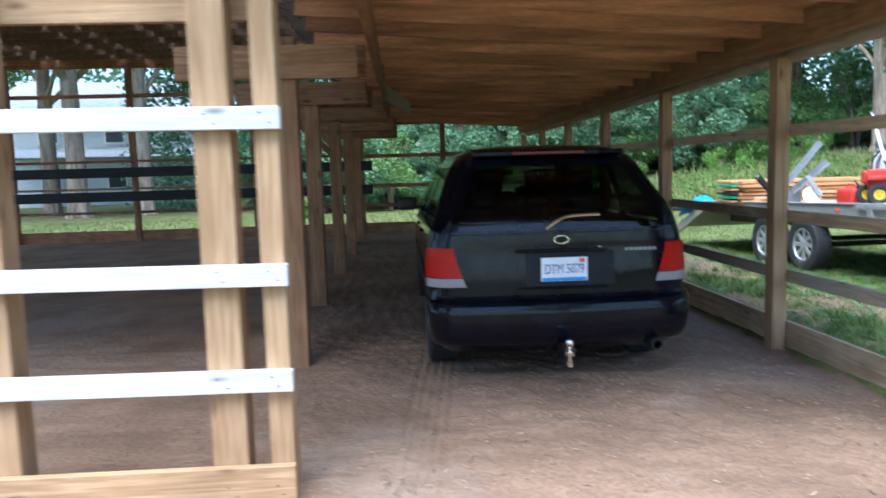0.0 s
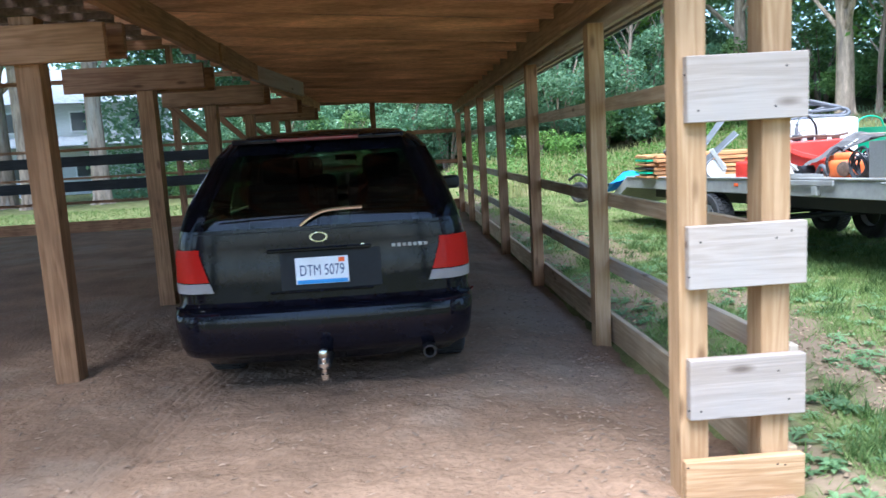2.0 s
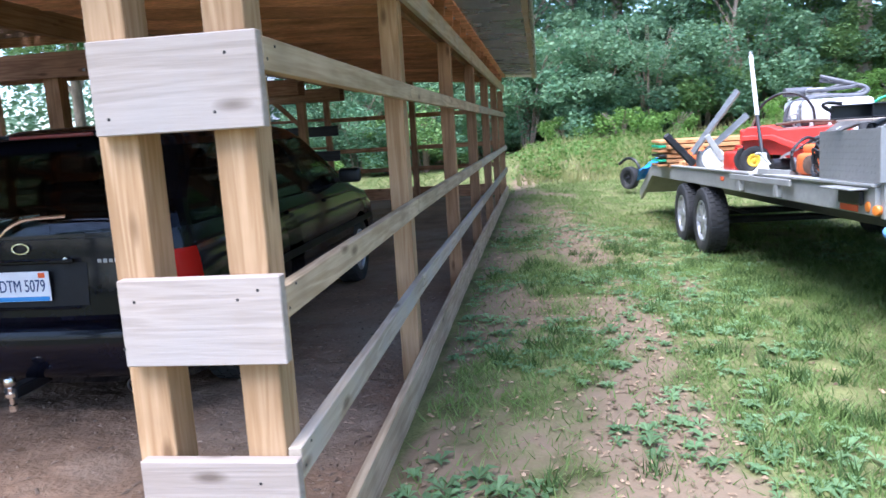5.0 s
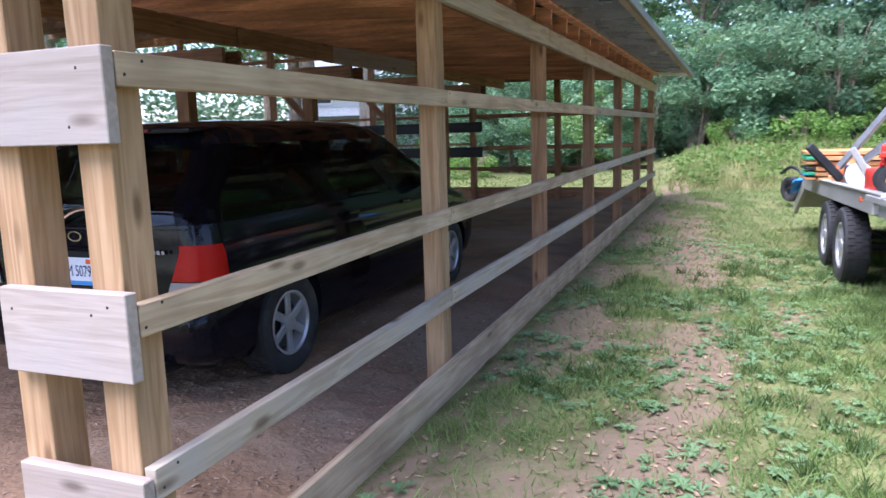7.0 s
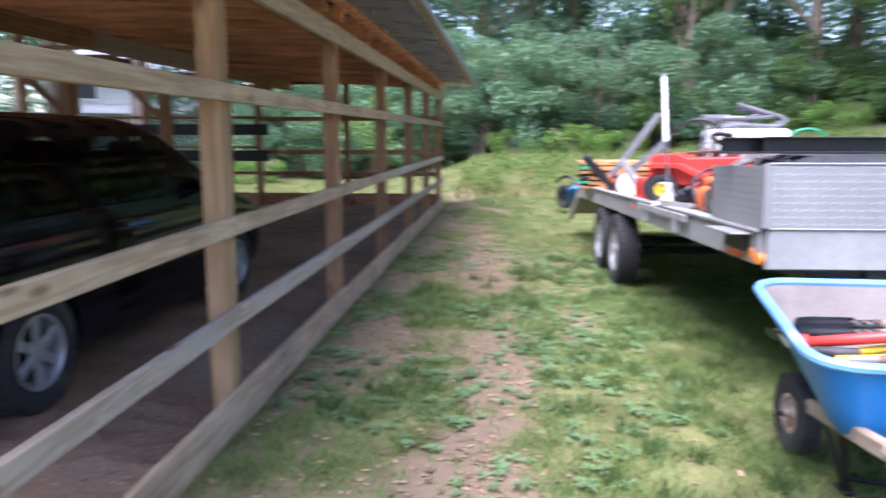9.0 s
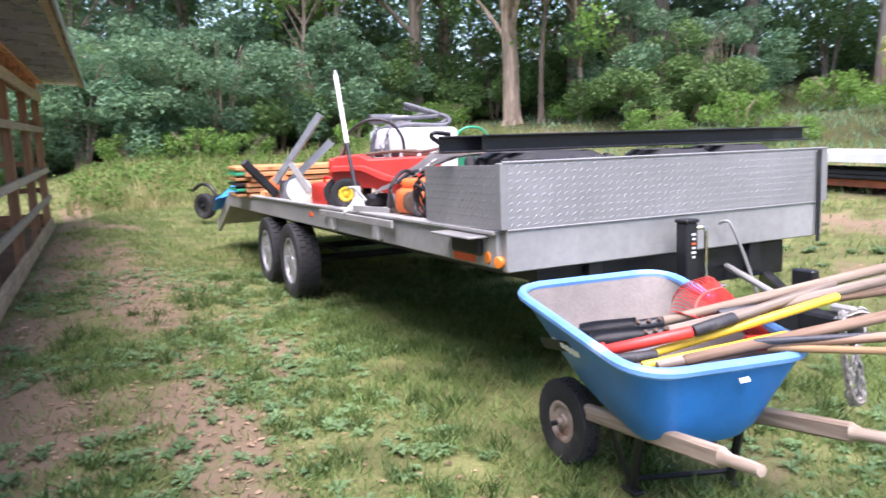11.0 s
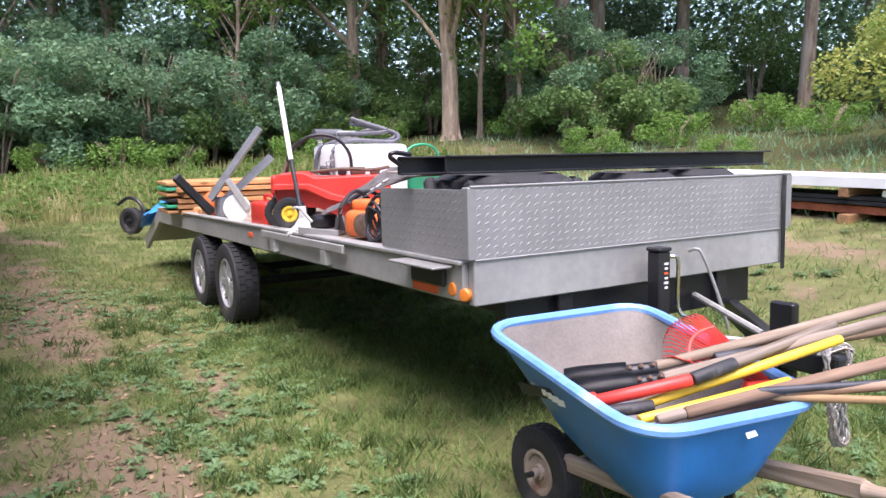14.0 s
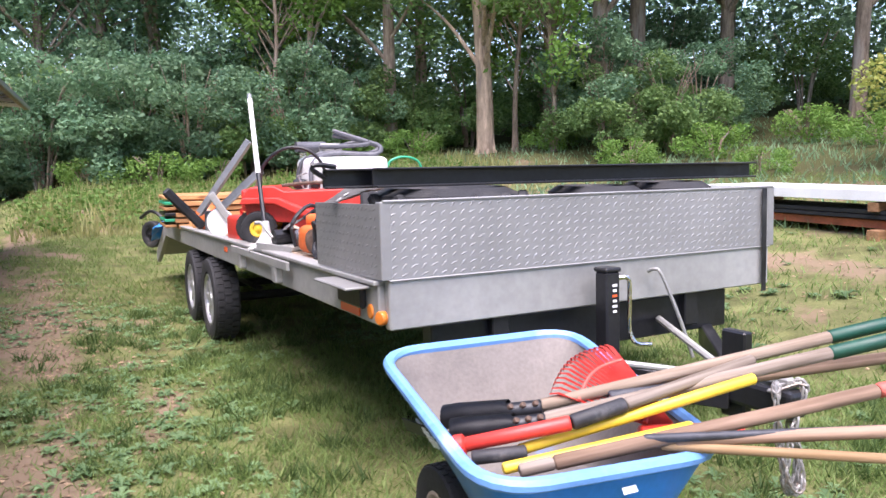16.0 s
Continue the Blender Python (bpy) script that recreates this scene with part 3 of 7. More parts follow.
CABIN = material("dark_upholstery", (0.035, 0.034, 0.036), 0.9, vary=0.2, scale=20, fine=150, bump=0.1)
RED_LENS = plain("red_lens", (0.72, 0.022, 0.014), 0.15, spec=0.25)
DIM_RED = plain("unlit_dark_red_lens", (0.16, 0.012, 0.012), 0.3)
CLEAR_LENS = plain("pale_lens", (0.55, 0.50, 0.48), 0.12)
AMBER = plain("amber_lens", (0.68, 0.20, 0.03), 0.15)
ORANGE_RED = plain("orange_red_reflector", (0.80, 0.13, 0.04), 0.2)
CHROME = material("chrome", (0.75, 0.74, 0.72), 0.15, 1.0, vary=0.1, scale=12, second=(0.45, 0.36, 0.25), blotch=0.2)
WHITE_PAINT = material("white_plate_paint", (0.78, 0.80, 0.83), 0.35, vary=0.05, scale=10)
INK = plain("dark_blue_ink", (0.03, 0.06, 0.16), 0.5)
SKY_INK = plain("blue_band", (0.05, 0.28, 0.62), 0.5)
PALE_INK = plain("pale_ink", (0.80, 0.80, 0.78), 0.5)


def glass(name, tint):
    m = bpy.data.materials.new(name)
    m.use_nodes = True
    nt = m.node_tree
    N, L = nt.nodes.new, nt.links.new
    nt.nodes.remove(nt.nodes["Principled BSDF"])
    t, gl, fr, mx = N("ShaderNodeBsdfTransparent"), N("ShaderNodeBsdfGlossy"), N("ShaderNodeLayerWeight"), N("ShaderNodeMixShader")
    t.inputs[0].default_value = (*tint, 1)
    gl.inputs["Roughness"].default_value = 0.02
    fr.inputs["Blend"].default_value = 0.5
    pw, ma = N("ShaderNodeMath"), N("ShaderNodeMath")
    pw.operation, ma.operation = "POWER", "MULTIPLY_ADD"
    pw.inputs[1].default_value, ma.inputs[1].default_value, ma.inputs[2].default_value = 5.0, 0.9, 0.06
    L(fr.outputs["Facing"], pw.inputs[0]); L(pw.outputs[0], ma.inputs[0])
    L(ma.outputs[0], mx.inputs[0]); L(t.outputs[0], mx.inputs[1]); L(gl.outputs[0], mx.inputs[2])
    L(mx.outputs[0], nt.nodes["Material Output"].inputs["Surface"])
    return m


TINTED = glass("tinted_window", (0.13, 0.15, 0.15))
CLEAR = glass("clear_window", (0.62, 0.68, 0.66))


def text_mesh(body, size, depth=0.001):
    cu = bpy.data.curves.new("txt", "FONT")
    cu.body, cu.size, cu.extrude, cu.align_x, cu.align_y = body, size, depth, "CENTER", "CENTER"
    ob = new("txt", cu)
    bpy.context.view_layer.update()
    me = bpy.data.meshes.new_from_object(ob.evaluated_get(bpy.context.evaluated_depsgraph_get()))
    bpy.data.objects.remove(ob)
    bpy.data.curves.remove(cu)
    bm = bmesh.new()
    bm.from_mesh(me)
    bpy.data.meshes.remove(me)
    return bm


def wheel(name, parent, at, radius, width, rim_r, spokes=6, side=-1, rim_mat=ALLOY, tyre_mat=RUBBER, hub_mat=None, tread=24):
    """A wheel whose axle is the x axis; side is the outward direction. Tyre with tread blocks, rim with spokes, hub."""
    tyre_bm = lathe([(rim_r, -width * 0.40), (rim_r + 0.012, -width * 0.47), (rim_r + (radius - rim_r) * 0.55, -width * 0.52), (radius * 0.955, -width * 0.47),
                     (radius * 0.985, -width * 0.36), (radius * 0.985, width * 0.36), (radius * 0.955, width * 0.47), (rim_r + (radius - rim_r) * 0.55, width * 0.52),
                     (rim_r + 0.012, width * 0.47), (rim_r, width * 0.40)], seg=40, closed=True)
    tread_bm = bmesh.new()
    if tread:
        for i in range(tread):
            a = 2 * math.pi * i / tread
            for k, off in enumerate((-0.27, 0.0, 0.27)):
                aa = a + (k % 2) * math.pi / tread
                turn = Matrix.Rotation(aa, 4, "X")
                box(width * 0.23, radius * 2 * math.pi / tread * 0.7, radius * 0.03, 0, at=turn @ Vector((off * width, 0, radius * 0.988)), bm=tread_bm, turn=turn)
    w = new(name)
    w.parent = parent
    w.matrix_local = Matrix.Translation(at)
    w.empty_display_size = 0.05
    tyre_ob = part("tyre", tyre_bm, tyre_mat, w, shade=True)
    if tread:
        part("tread", tread_bm, tyre_mat, tyre_ob)["kind"] = "stuff"
    else:
        tread_bm.free()
    o = side
    rim_bm = lathe([(rim_r, o * width * 0.44), (rim_r - 0.012, o * width * 0.46), (rim_r - 0.022, o * width * 0.40), (rim_r - 0.03, o * width * 0.1), (rim_r - 0.03, -o * width * 0.4)], seg=36, cap=False)
    if spokes:
        for i in range(spokes):
            turn = Matrix.Rotation(2 * math.pi * i / spokes, 4, "X")
            box(0.022, rim_r * 0.26, rim_r * 0.86, 0.006, at=turn @ Vector((o * width * 0.33, 0, rim_r * 0.52)), bm=rim_bm, turn=turn)
        lathe([(rim_r * 0.30, o * width * 0.24), (rim_r * 0.28, o * width * 0.41), (rim_r * 0.16, o * width * 0.43), (0.0001, o * width * 0.43)], seg=20, bm=rim_bm)
    else:
        lathe([(rim_r - 0.02, o * width * 0.30), (rim_r * 0.6, o * width * 0.22), (rim_r * 0.35, o * width * 0.30), (rim_r * 0.3, o * width * 0.44), (0.0001, o * width * 0.45)], seg=24, bm=rim_bm)
    part("rim", rim_bm, rim_mat, w, shade=False)
    if spokes:
        part("brake_drum", lathe([(rim_r * 0.8, -o * width * 0.1), (rim_r * 0.8, o * width * 0.08), (0.0001, o * width * 0.1)], seg=24), BLACK_STEEL, w)
    else:
        part("hub", lathe([(rim_r * 0.2, o * width * 0.43), (rim_r * 0.2, o * width * 0.7), (0.0001, o * width * 0.72)], seg=14), hub_mat or rim_mat, w)
    return w


# ---- car ----
LEVELS = [(0.21, 5.00, 9.20, 0.78), (0.28, 4.89, 9.36, 0.835), (0.42, 4.84, 9.44, 0.862), (0.575, 4.845, 9.44, 0.870), (0.61, 4.875, 9.42, 0.866),
          (0.75, 4.885, 9.36, 0.872), (0.88, 4.90, 9.15, 0.868), (0.97, 4.905, 8.75, 0.855), (1.03, 4.910, 8.56, 0.838), (1.08, 4.922, 8.46, 0.824), (1.13, 4.939, 8.38, 0.808), (1.18, 4.975, 8.29, 0.79),
          (1.32, 5.155, 8.05, 0.737), (1.45, 5.275, 7.82, 0.678), (1.53, 5.36, 7.62, 0.61), (1.58, 5.50, 7.40, 0.50), (1.605, 5.85, 7.0, 0.28)]


def car_ring(z):
    """Points round the car at a height: rear face, corner, side, front, side, corner; 64 of them."""
    for a, b in zip(LEVELS, LEVELS[1:]):
        if a[0] <= z <= b[0]:
            t = (z - a[0]) / (b[0] - a[0])
            yr, yf, w = (a[i] + (b[i] - a[i]) * t for i in (1, 2, 3))
            break
    else:
        yr, yf, w = LEVELS[-1][1:]
    rc = min(0.17, w * 0.4)
    rf = min(0.42, w * 0.6)
    half = []
    for i in range(7):
        f = i / 6
        half.append(((w - rc) * f, yr + 0.035 * f * f))
    for i in range(1, 7):
        t = math.pi / 2 * i / 6
        half.append((w - rc + rc * math.sin(t), yr + 0.035 + rc * (1 - math.cos(t))))
    y0, y1 = yr + 0.035 + rc, yf - rf
    for i in range(1, 15):
        half.append((w, y0 + (y1 - y0) * i / 14))
    for i in range(1, 7):
        t = math.pi / 2 * i / 6
        half.append((w - rf + rf * math.cos(t), y1 + rf * math.sin(t)))
    pts = half + [(-x, y) for x, y in reversed(half)][0:]
    return [Vector((x, y, z)) for x, y in pts]


def car_patch(z0, z1, i0, i1, out, nz=4, mirror=False, thick=0.006):
    """A piece of the car's skin between two heights and two ring indices, moved outward, with a rim that gives it depth."""
    bm = bmesh.new()
    rows = []
    for k in range(nz + 1):
        ring = car_ring(z0 + (z1 - z0) * k / nz)
        idx = range(i0, i1 + 1)
        pts = []
        n = len(ring)
        for i in idx:
            p, a, b = ring[i % n], ring[(i - 1) % n], ring[(i + 1) % n]
            d = (b - a)
            nrm = Vector((d.y, -d.x, 0)).normalized() if d.length > 1e-6 else Vector((0, -1, 0))
            q = p + nrm * out
            pts.append(q if not mirror else Vector((-q.x, q.y, q.z)))
        rows.append([bm.verts.new(p) for p in pts])
    for p, q in zip(rows, rows[1:]):
        for i in range(len(p) - 1):
            if (p[i].co - p[i + 1].co).length > 1e-6:
                bm.faces.new((p[i], p[i + 1], q[i + 1], q[i]) if not mirror else (p[i], q[i], q[i + 1], p[i + 1]))
    bmesh.ops.solidify(bm, geom=bm.faces[:], thickness=thick)
    return bm


def lens_patch(z0, z1, out, nz, mirror):
    """A tail lens round the rear corner; its inner edge leans outward and its outer edge forward-down, from the lens foot to its top."""
    bm = bmesh.new()
    rows = []
    for k in range(nz + 1):
        z = z0 + (z1 - z0) * k / nz
        ring = car_ring(z)
        f = (z - 0.672) / 0.253
        row_pts = []
        for j in range(13):
            u = (5.35 + 0.75 * f) * (1 - j / 12) + (12.0 - 0.9 * f * f) * j / 12
            i = min(int(u), 11)
            p = ring[i].lerp(ring[i + 1], u - i)
            d = ring[i + 1] - ring[i]
            q = p + Vector((d.y, -d.x, 0)).normalized() * out
            row_pts.append(bm.verts.new((-q.x if mirror else q.x, q.y, q.z)))
        rows.append(row_pts)
    for p, q in zip(rows, rows[1:]):
        for i in range(12):
            bm.faces.new((p[i], p[i + 1], q[i + 1], q[i]) if not mirror else (p[i], q[i], q[i + 1], p[i + 1]))
    bmesh.ops.solidify(bm, geom=bm.faces[:], thickness=0.02)
    return bm


def loft(rings, cap=True):
    bm = bmesh.new()
    vs = [[bm.verts.new(p) for p in r] for r in rings]
    n = len(vs[0])
    for p, q in zip(vs, vs[1:]):
        for i in range(n):
            bm.faces.new((p[i], p[(i + 1) % n], q[(i + 1) % n], q[i]))
    if cap:
        bm.faces.new(vs[0]), bm.faces.new(vs[-1])
    bmesh.ops.remove_doubles(bm, verts=bm.verts, dist=1e-5)
    bmesh.ops.recalc_face_normals(bm, faces=bm.faces)
    return bm


car = thing("minivan", (1.215, -0.08, 0), "black minivan with red tail lights parked on dirt", "car")
body = part("body", loft([car_ring(z) for z in (0.21, 0.28, 0.35, 0.42, 0.5, 0.575, 0.61, 0.68, 0.75, 0.82, 0.88, 0.925, 0.97, 1.03)]), PAINT, car)
cut = bmesh.new()
for yy in (5.70, 8.53):
    for sx in (-1, 1):
        lathe([(0.365, sx * 0.58), (0.365, sx * 0.95)], seg=36, bm=cut)
        bmesh.ops.translate(cut, vec=(0, yy, 0.34), verts=cut.verts[-72:])
cut_me = bpy.data.meshes.new("cut")
bmesh.ops.recalc_face_normals(cut, faces=cut.faces)
cut.to_mesh(cut_me)
cut.free()
cut_ob = new("cut", cut_me)
cut_ob.matrix_world = car.matrix_world
md = body.modifiers.new("arches", "BOOLEAN")
md.object, md.operation, md.solver = cut_ob, "DIFFERENCE", "EXACT"
bpy.context.view_layer.update()
carved = bpy.data.meshes.new_from_object(body.evaluated_get(bpy.context.evaluated_depsgraph_get()))
body.modifiers.clear()
body.data = carved
carved.materials.clear()
carved.materials.append(PAINT)
bpy.data.objects.remove(cut_ob)
carved.set_sharp_from_angle(angle=radians(32))
smooth(body)
# roof and pillars
roof_bm = loft([car_ring(z) for z in (1.45, 1.49, 1.53, 1.56, 1.58, 1.595, 1.605)])
roof_p = part("roof", roof_bm, PAINT, car, shade=True)
for mir in (False, True):
    for i0, i1, nm in ((9, 12, "rear_pillar"), (17, 18, "door_pillar"), (22, 23, "door_pillar"), (27, 29, "front_pillar")):
        smooth(part(nm, car_patch(1.03, 1.46, i0, i1, 0.0, 6, mir, 0.03), PAINT, car), False)
    part("side_window", car_patch(1.04, 1.45, 12, 17, -0.006, 6, mir), TINTED, car, "dark tinted window", shade=True)
    part("side_window", car_patch(1.04, 1.45, 18, 22, -0.006, 6, mir), TINTED, car, "dark tinted window", shade=True)
    part("side_window", car_patch(1.04, 1.45, 23, 27, -0.006, 6, mir), TINTED, car, shade=True)
    part("rub_strip", car_patch(0.60, 0.66, 13, 26, 0.008, 2, mir), TRIM_BLACK, car)
    part("door_seam", car_patch(0.36, 1.02, 17, 18, 0.002, 6, mir), PAINT, car)
    for yy in (6.55, 7.45):
        part("door_handle", box(0.025, 0.16, 0.03, 0.01, at=(0.868 * (-1 if mir else 1), yy, 0.93)), PAINT, car)
part("rear_window", car_patch(1.03, 1.46, -7, 7, -0.002, 6), TINTED, car, "dark tinted rear window", shade=True)
part("rear_pillar", car_patch(1.03, 1.46, 6, 9, 0.001, 6), PAINT, car, shade=True)
part("rear_pillar", car_patch(1.03, 1.46, 6, 9, 0.001, 6, True), PAINT, car, shade=True)
part("windscreen", car_patch(1.05, 1.45, 29, 38, -0.006, 6), CLEAR, car, shade=True)
part("spoiler", box(1.06, 0.14, 0.035, 0.014, at=(0, 5.34, 1.535), seg=2), PAINT, car, shade=True)
part("brake_light", box(0.5, 0.02, 0.02, 0.005, at=(0, 5.262, 1.535)), DIM_RED, car, "red high brake light")
bump_bm = loft([[Vector((p.x * 1.012, p.y if p.y > 5.6 else p.y - dy, z)) for p in car_ring(max(0.28, z))] for z, dy in ((0.285, 0.02), (0.30, 0.055), (0.36, 0.075), (0.50, 0.075), (0.555, 0.06), (0.582, 0.02))])
bmesh.ops.bisect_plane(bump_bm, geom=bump_bm.verts[:] + bump_bm.edges[:] + bump_bm.faces[:], plane_co=(0, 5.235, 0), plane_no=(0, 1, 0), clear_outer=True)
bumper = part("rear_bumper", bump_bm, PAINT, car)
bumper.data.set_sharp_from_angle(angle=radians(40))
smooth(bumper)
part("bumper_ledge", car_patch(0.584, 0.596, -11, 11, 0.03, 1, thick=0.02), PAINT, car)
for mir in (False, True):
    part("tail_light", lens_patch(0.735, 0.925, 0.012, 6, mir), RED_LENS, car, "red tail light", shade=True)
    part("reversing_light", lens_patch(0.672, 0.729, 0.012, 3, mir), CLEAR_LENS, car, "pale lower lens", shade=True)
    mirr = part("wing_mirror", box(0.2, 0.09, 0.13, 0.035, at=((-1 if mir else 1) * 0.97, 7.88, 1.10), seg=3), TRIM_BLACK, car, shade=True)
    part("mirror_arm", box(0.12, 0.05, 0.04, 0.01, at=((-1 if mir else 1) * 0.87, 7.9, 1.06)), TRIM_BLACK, car)
# hatch: recessed plate panel, plate, badge, wiper, lock
part("plate_panel", car_patch(0.665, 0.885, -3, 3, 0.004, 2, thick=0.012), TRIM_BLACK, car)
for zz, hh in ((0.898, 0.022), (0.655, 0.014)):
    part("panel_ledge", box(0.60, 0.03, hh, 0.006, at=(0, 4.875, zz)), PAINT, car)
plate = part("number_plate", box(0.305, 0.006, 0.155, 0.003, at=(0.01, 4.860, 0.775)), WHITE_PAINT, car, "white plate with dark blue characters")
up = Matrix.Rotation(radians(90), 4, "X")
part("plate_characters", text_mesh("DTM 5079", 0.072), INK, plate, m=Matrix.Translation((0.01, 4.855, 0.775)) @ up @ Matrix.Diagonal((0.82, 1.25, 1, 1)))
part("plate_band", box(0.29, 0.004, 0.022, 0, at=(0.01, 4.8555, 0.711)), SKY_INK, plate)
part("plate_tag", box(0.035, 0.004, 0.026, 0, at=(0.125, 4.8555, 0.832)), ORANGE_RED, plate)
for k in range(7):
    part("badge", box(0.022, 0.004, 0.022 if k % 2 else 0.019, 0.002, at=(0.43 + 0.031 * k, 4.893, 0.89)), GALV, car)
part("round_badge", lathe([(0.045, 0.0), (0.045, 0.006), (0.036, 0.006), (0.036, 0.0)], 24, "Y", closed=True), CHROME, car, m=Matrix.Translation((0.0, 4.893, 0.965)) @ Matrix.Diagonal((1.15, 1, 0.65, 1)))
part("hatch_lock", lathe([(0.012, 0), (0.012, 0.012), (0.0001, 0.012)], 12, "Y"), CHROME, car, m=Matrix.Translation((0.25, 4.88, 0.905)))
part("rear_wiper", tube(bend([(-0.10, 4.896, 1.035), (-0.03, 4.892, 1.085), (0.06, 4.905, 1.115), (0.26, 4.922, 1.122)], 4), 0.010, 6), CHROME, car, "pale worn rear wiper")
part("hatch_seam", car_patch(1.005, 1.012, -8, 8, 0.004, 1), TRIM_BLACK, car)
# hitch and exhaust
hitch = part("tow_hitch", box(0.07, 0.3, 0.06, 0.006, at=(0.0, 4.82, 0.27)), BLACK_STEEL, car)
part("tow_ball", lathe([(0.0001, 0.39), (0.024, 0.38), (0.031, 0.36), (0.024, 0.338), (0.016, 0.33), (0.016, 0.31), (0.03, 0.305), (0.03, 0.285), (0.014, 0.28), (0.014, 0.245), (0.022, 0.24), (0.022, 0.21), (0.0001, 0.20)], 16, "Z"), CHROME, hitch,
     "chromed tow ball", Matrix.Translation((0.0, 4.68, -0.03)), True)
part("exhaust_pipe", lathe([(0.038, 4.78), (0.038, 5.1), (0.028, 5.1), (0.028, 4.78)], 18, "Y", closed=True), BLACK_STEEL, car, m=Matrix.Translation((0.60, 0, 0.27)))
part("undertray", box(1.3, 3.9, 0.06, 0.01, at=(0, 7.15, 0.24)), BLACK_STEEL, car)
for yy in (5.70, 8.53):
    for sx in (-1, 1):
        wheel("wheel", car, (sx * 0.755, yy, 0.325), 0.325, 0.21, 0.205, 6, sx)
# seats seen through the glass
for yy, n in ((6.0, 2), (6.9, 2), (7.6, 2)):
    for sx in (-0.36, 0.36):
        seat = part("seat", box(0.5, 0.16, 0.55, 0.06, at=(sx, yy, 0.98), seg=2), CABIN, car, shade=True)
        part("headrest", box(0.27, 0.1, 0.18, 0.045, at=(sx, yy - 0.01, 1.33), seg=2), CABIN, seat, shade=True)
part("dashboard", box(1.5, 0.3, 0.12, 0.04, at=(0, 8.1, 1.06)), CABIN, car)
part("rear_view_mirror", box(0.2, 0.03, 0.06, 0.01, at=(0, 7.55, 1.40)), CABIN, car)


# ---- flatbed trailer ----
trailer = thing("flatbed_trailer", (5.80, 5.846, 0), "grey steel flatbed trailer with tread plate front, loaded with machinery", "trailer", turn=2)
trailer.matrix_world = trailer.matrix_world @ Matrix.Rotation(radians(-1.75), 4, "X")
TM = trailer.matrix_world.copy()
TW = 2.27
DECK = 0.965
deck_wood = wood("worn_deck_plank", (0.52, 0.42, 0.32), (0.36, 0.27, 0.19), per_object=0.12)
for k in range(11):
    part("deck_plank", box(6.86, 0.2, 0.035, 0.004), deck_wood, trailer, m=Matrix.Translation((0.115 + 0.204 * k, 3.5, DECK - 0.02)) @ Matrix.Rotation(radians(90), 4, "Z"))
part("front_beam", box(TW, 0.05, 0.215, 0.006, at=(TW / 2, 0.0, 0.8925)), GALV, trailer, "plain grey steel front beam")
for lx in (0.0, TW):
    part("side_rail", box(0.05, 6.9, 0.17, 0.006, at=(lx, 3.48, 0.885)), GALV, trailer)
    part("side_lip", box(0.09, 6.9, 0.02, 0.004, at=(lx, 3.48, 0.978)), GALV, trailer)
for ly in (0.9, 1.8, 2.7, 3.6, 4.6, 5.5, 6.4):
    part("cross_member", box(TW - 0.06, 0.06, 0.1, 0.004, at=(TW / 2, ly, 0.87)), BLACK_STEEL, trailer)
for lx in (0.55, TW - 0.55):
    part("main_beam", box(0.09, 7.0, 0.2, 0.006, at=(lx, 3.5, 0.71)), BLACK_STEEL, trailer)
# dovetail
tail = part("dovetail", box(TW, 1.2, 0.06, 0.005, turn=Matrix.Rotation(radians(-22), 4, "X"), at=(TW / 2, 7.47, 0.73)), GALV, trailer)
for lx in (0.0, TW):
    part("dovetail_rail", box(0.05, 1.2, 0.16, 0.005, turn=Matrix.Rotation(radians(-22), 4, "X"), at=(lx - 0.003, 7.47, 0.68)), GALV, trailer)


def tread_plate(name, w, h, m, parent, step=0.046):
    """A tread-plate sheet in its own xz plane, facing -y, with raised lugs in alternating directions."""
    sheet = part(name, box(w, 0.006, h, 0.001), BRIGHT, parent, "bright aluminium tread plate", m)
    verts, faces = [], []
    nx, nz = int(w / step), int(h / (step * 0.75))
    for i in range(nx):
        for k in range(nz):
            cx, cz = -w / 2 + (i + 0.5) * w / nx, -h / 2 + (k + 0.5) * h / nz
            a = radians(24 if (i + k) % 2 else 48)
            u, v = Vector((math.cos(a), 0, math.sin(a))), Vector((-math.sin(a), 0, math.cos(a)))
            c = Vector((cx, -0.003, cz))
            n = len(verts)
            for p, q, d in ((0.019, 0, 0), (0, 0.0055, 0), (-0.019, 0, 0), (0, -0.0055, 0), (0.008, 0, 0.0019), (-0.008, 0, 0.0019)):
                verts.append(c + u * p + v * q + Vector((0, -d, 0)))
            faces += [(n, n + 1, n + 4), (n + 1, n + 5, n + 4), (n + 1, n + 2, n + 5), (n + 2, n + 3, n + 5), (n + 3, n + 4, n + 5), (n + 3, n, n + 4)]
    me = bpy.data.meshes.new("tread_relief")
    me.from_pydata(verts, [], faces)
    me.materials.append(BRIGHT)
    lugs = new("tread_relief", me)
    lugs.parent = sheet
    lugs["kind"] = "stuff"
    return sheet


tread_plate("front_plate", TW, 0.32, Matrix.Translation((TW / 2, -0.028, 1.155)), trailer)
tread_plate("side_plate", 0.80, 0.31, Matrix.Translation((-0.028, 0.405, 1.15)) @ Matrix.Rotation(radians(-90), 4, "Z"), trailer)
tread_plate("side_plate", 0.80, 0.31, Matrix.Translation((TW + 0.028, 0.405, 1.15)) @ Matrix.Rotation(radians(90), 4, "Z"), trailer)
part("corner_angle", box(0.05, 0.05, 0.32, 0.004, at=(-0.008, -0.008, 1.155)), BRIGHT, trailer)
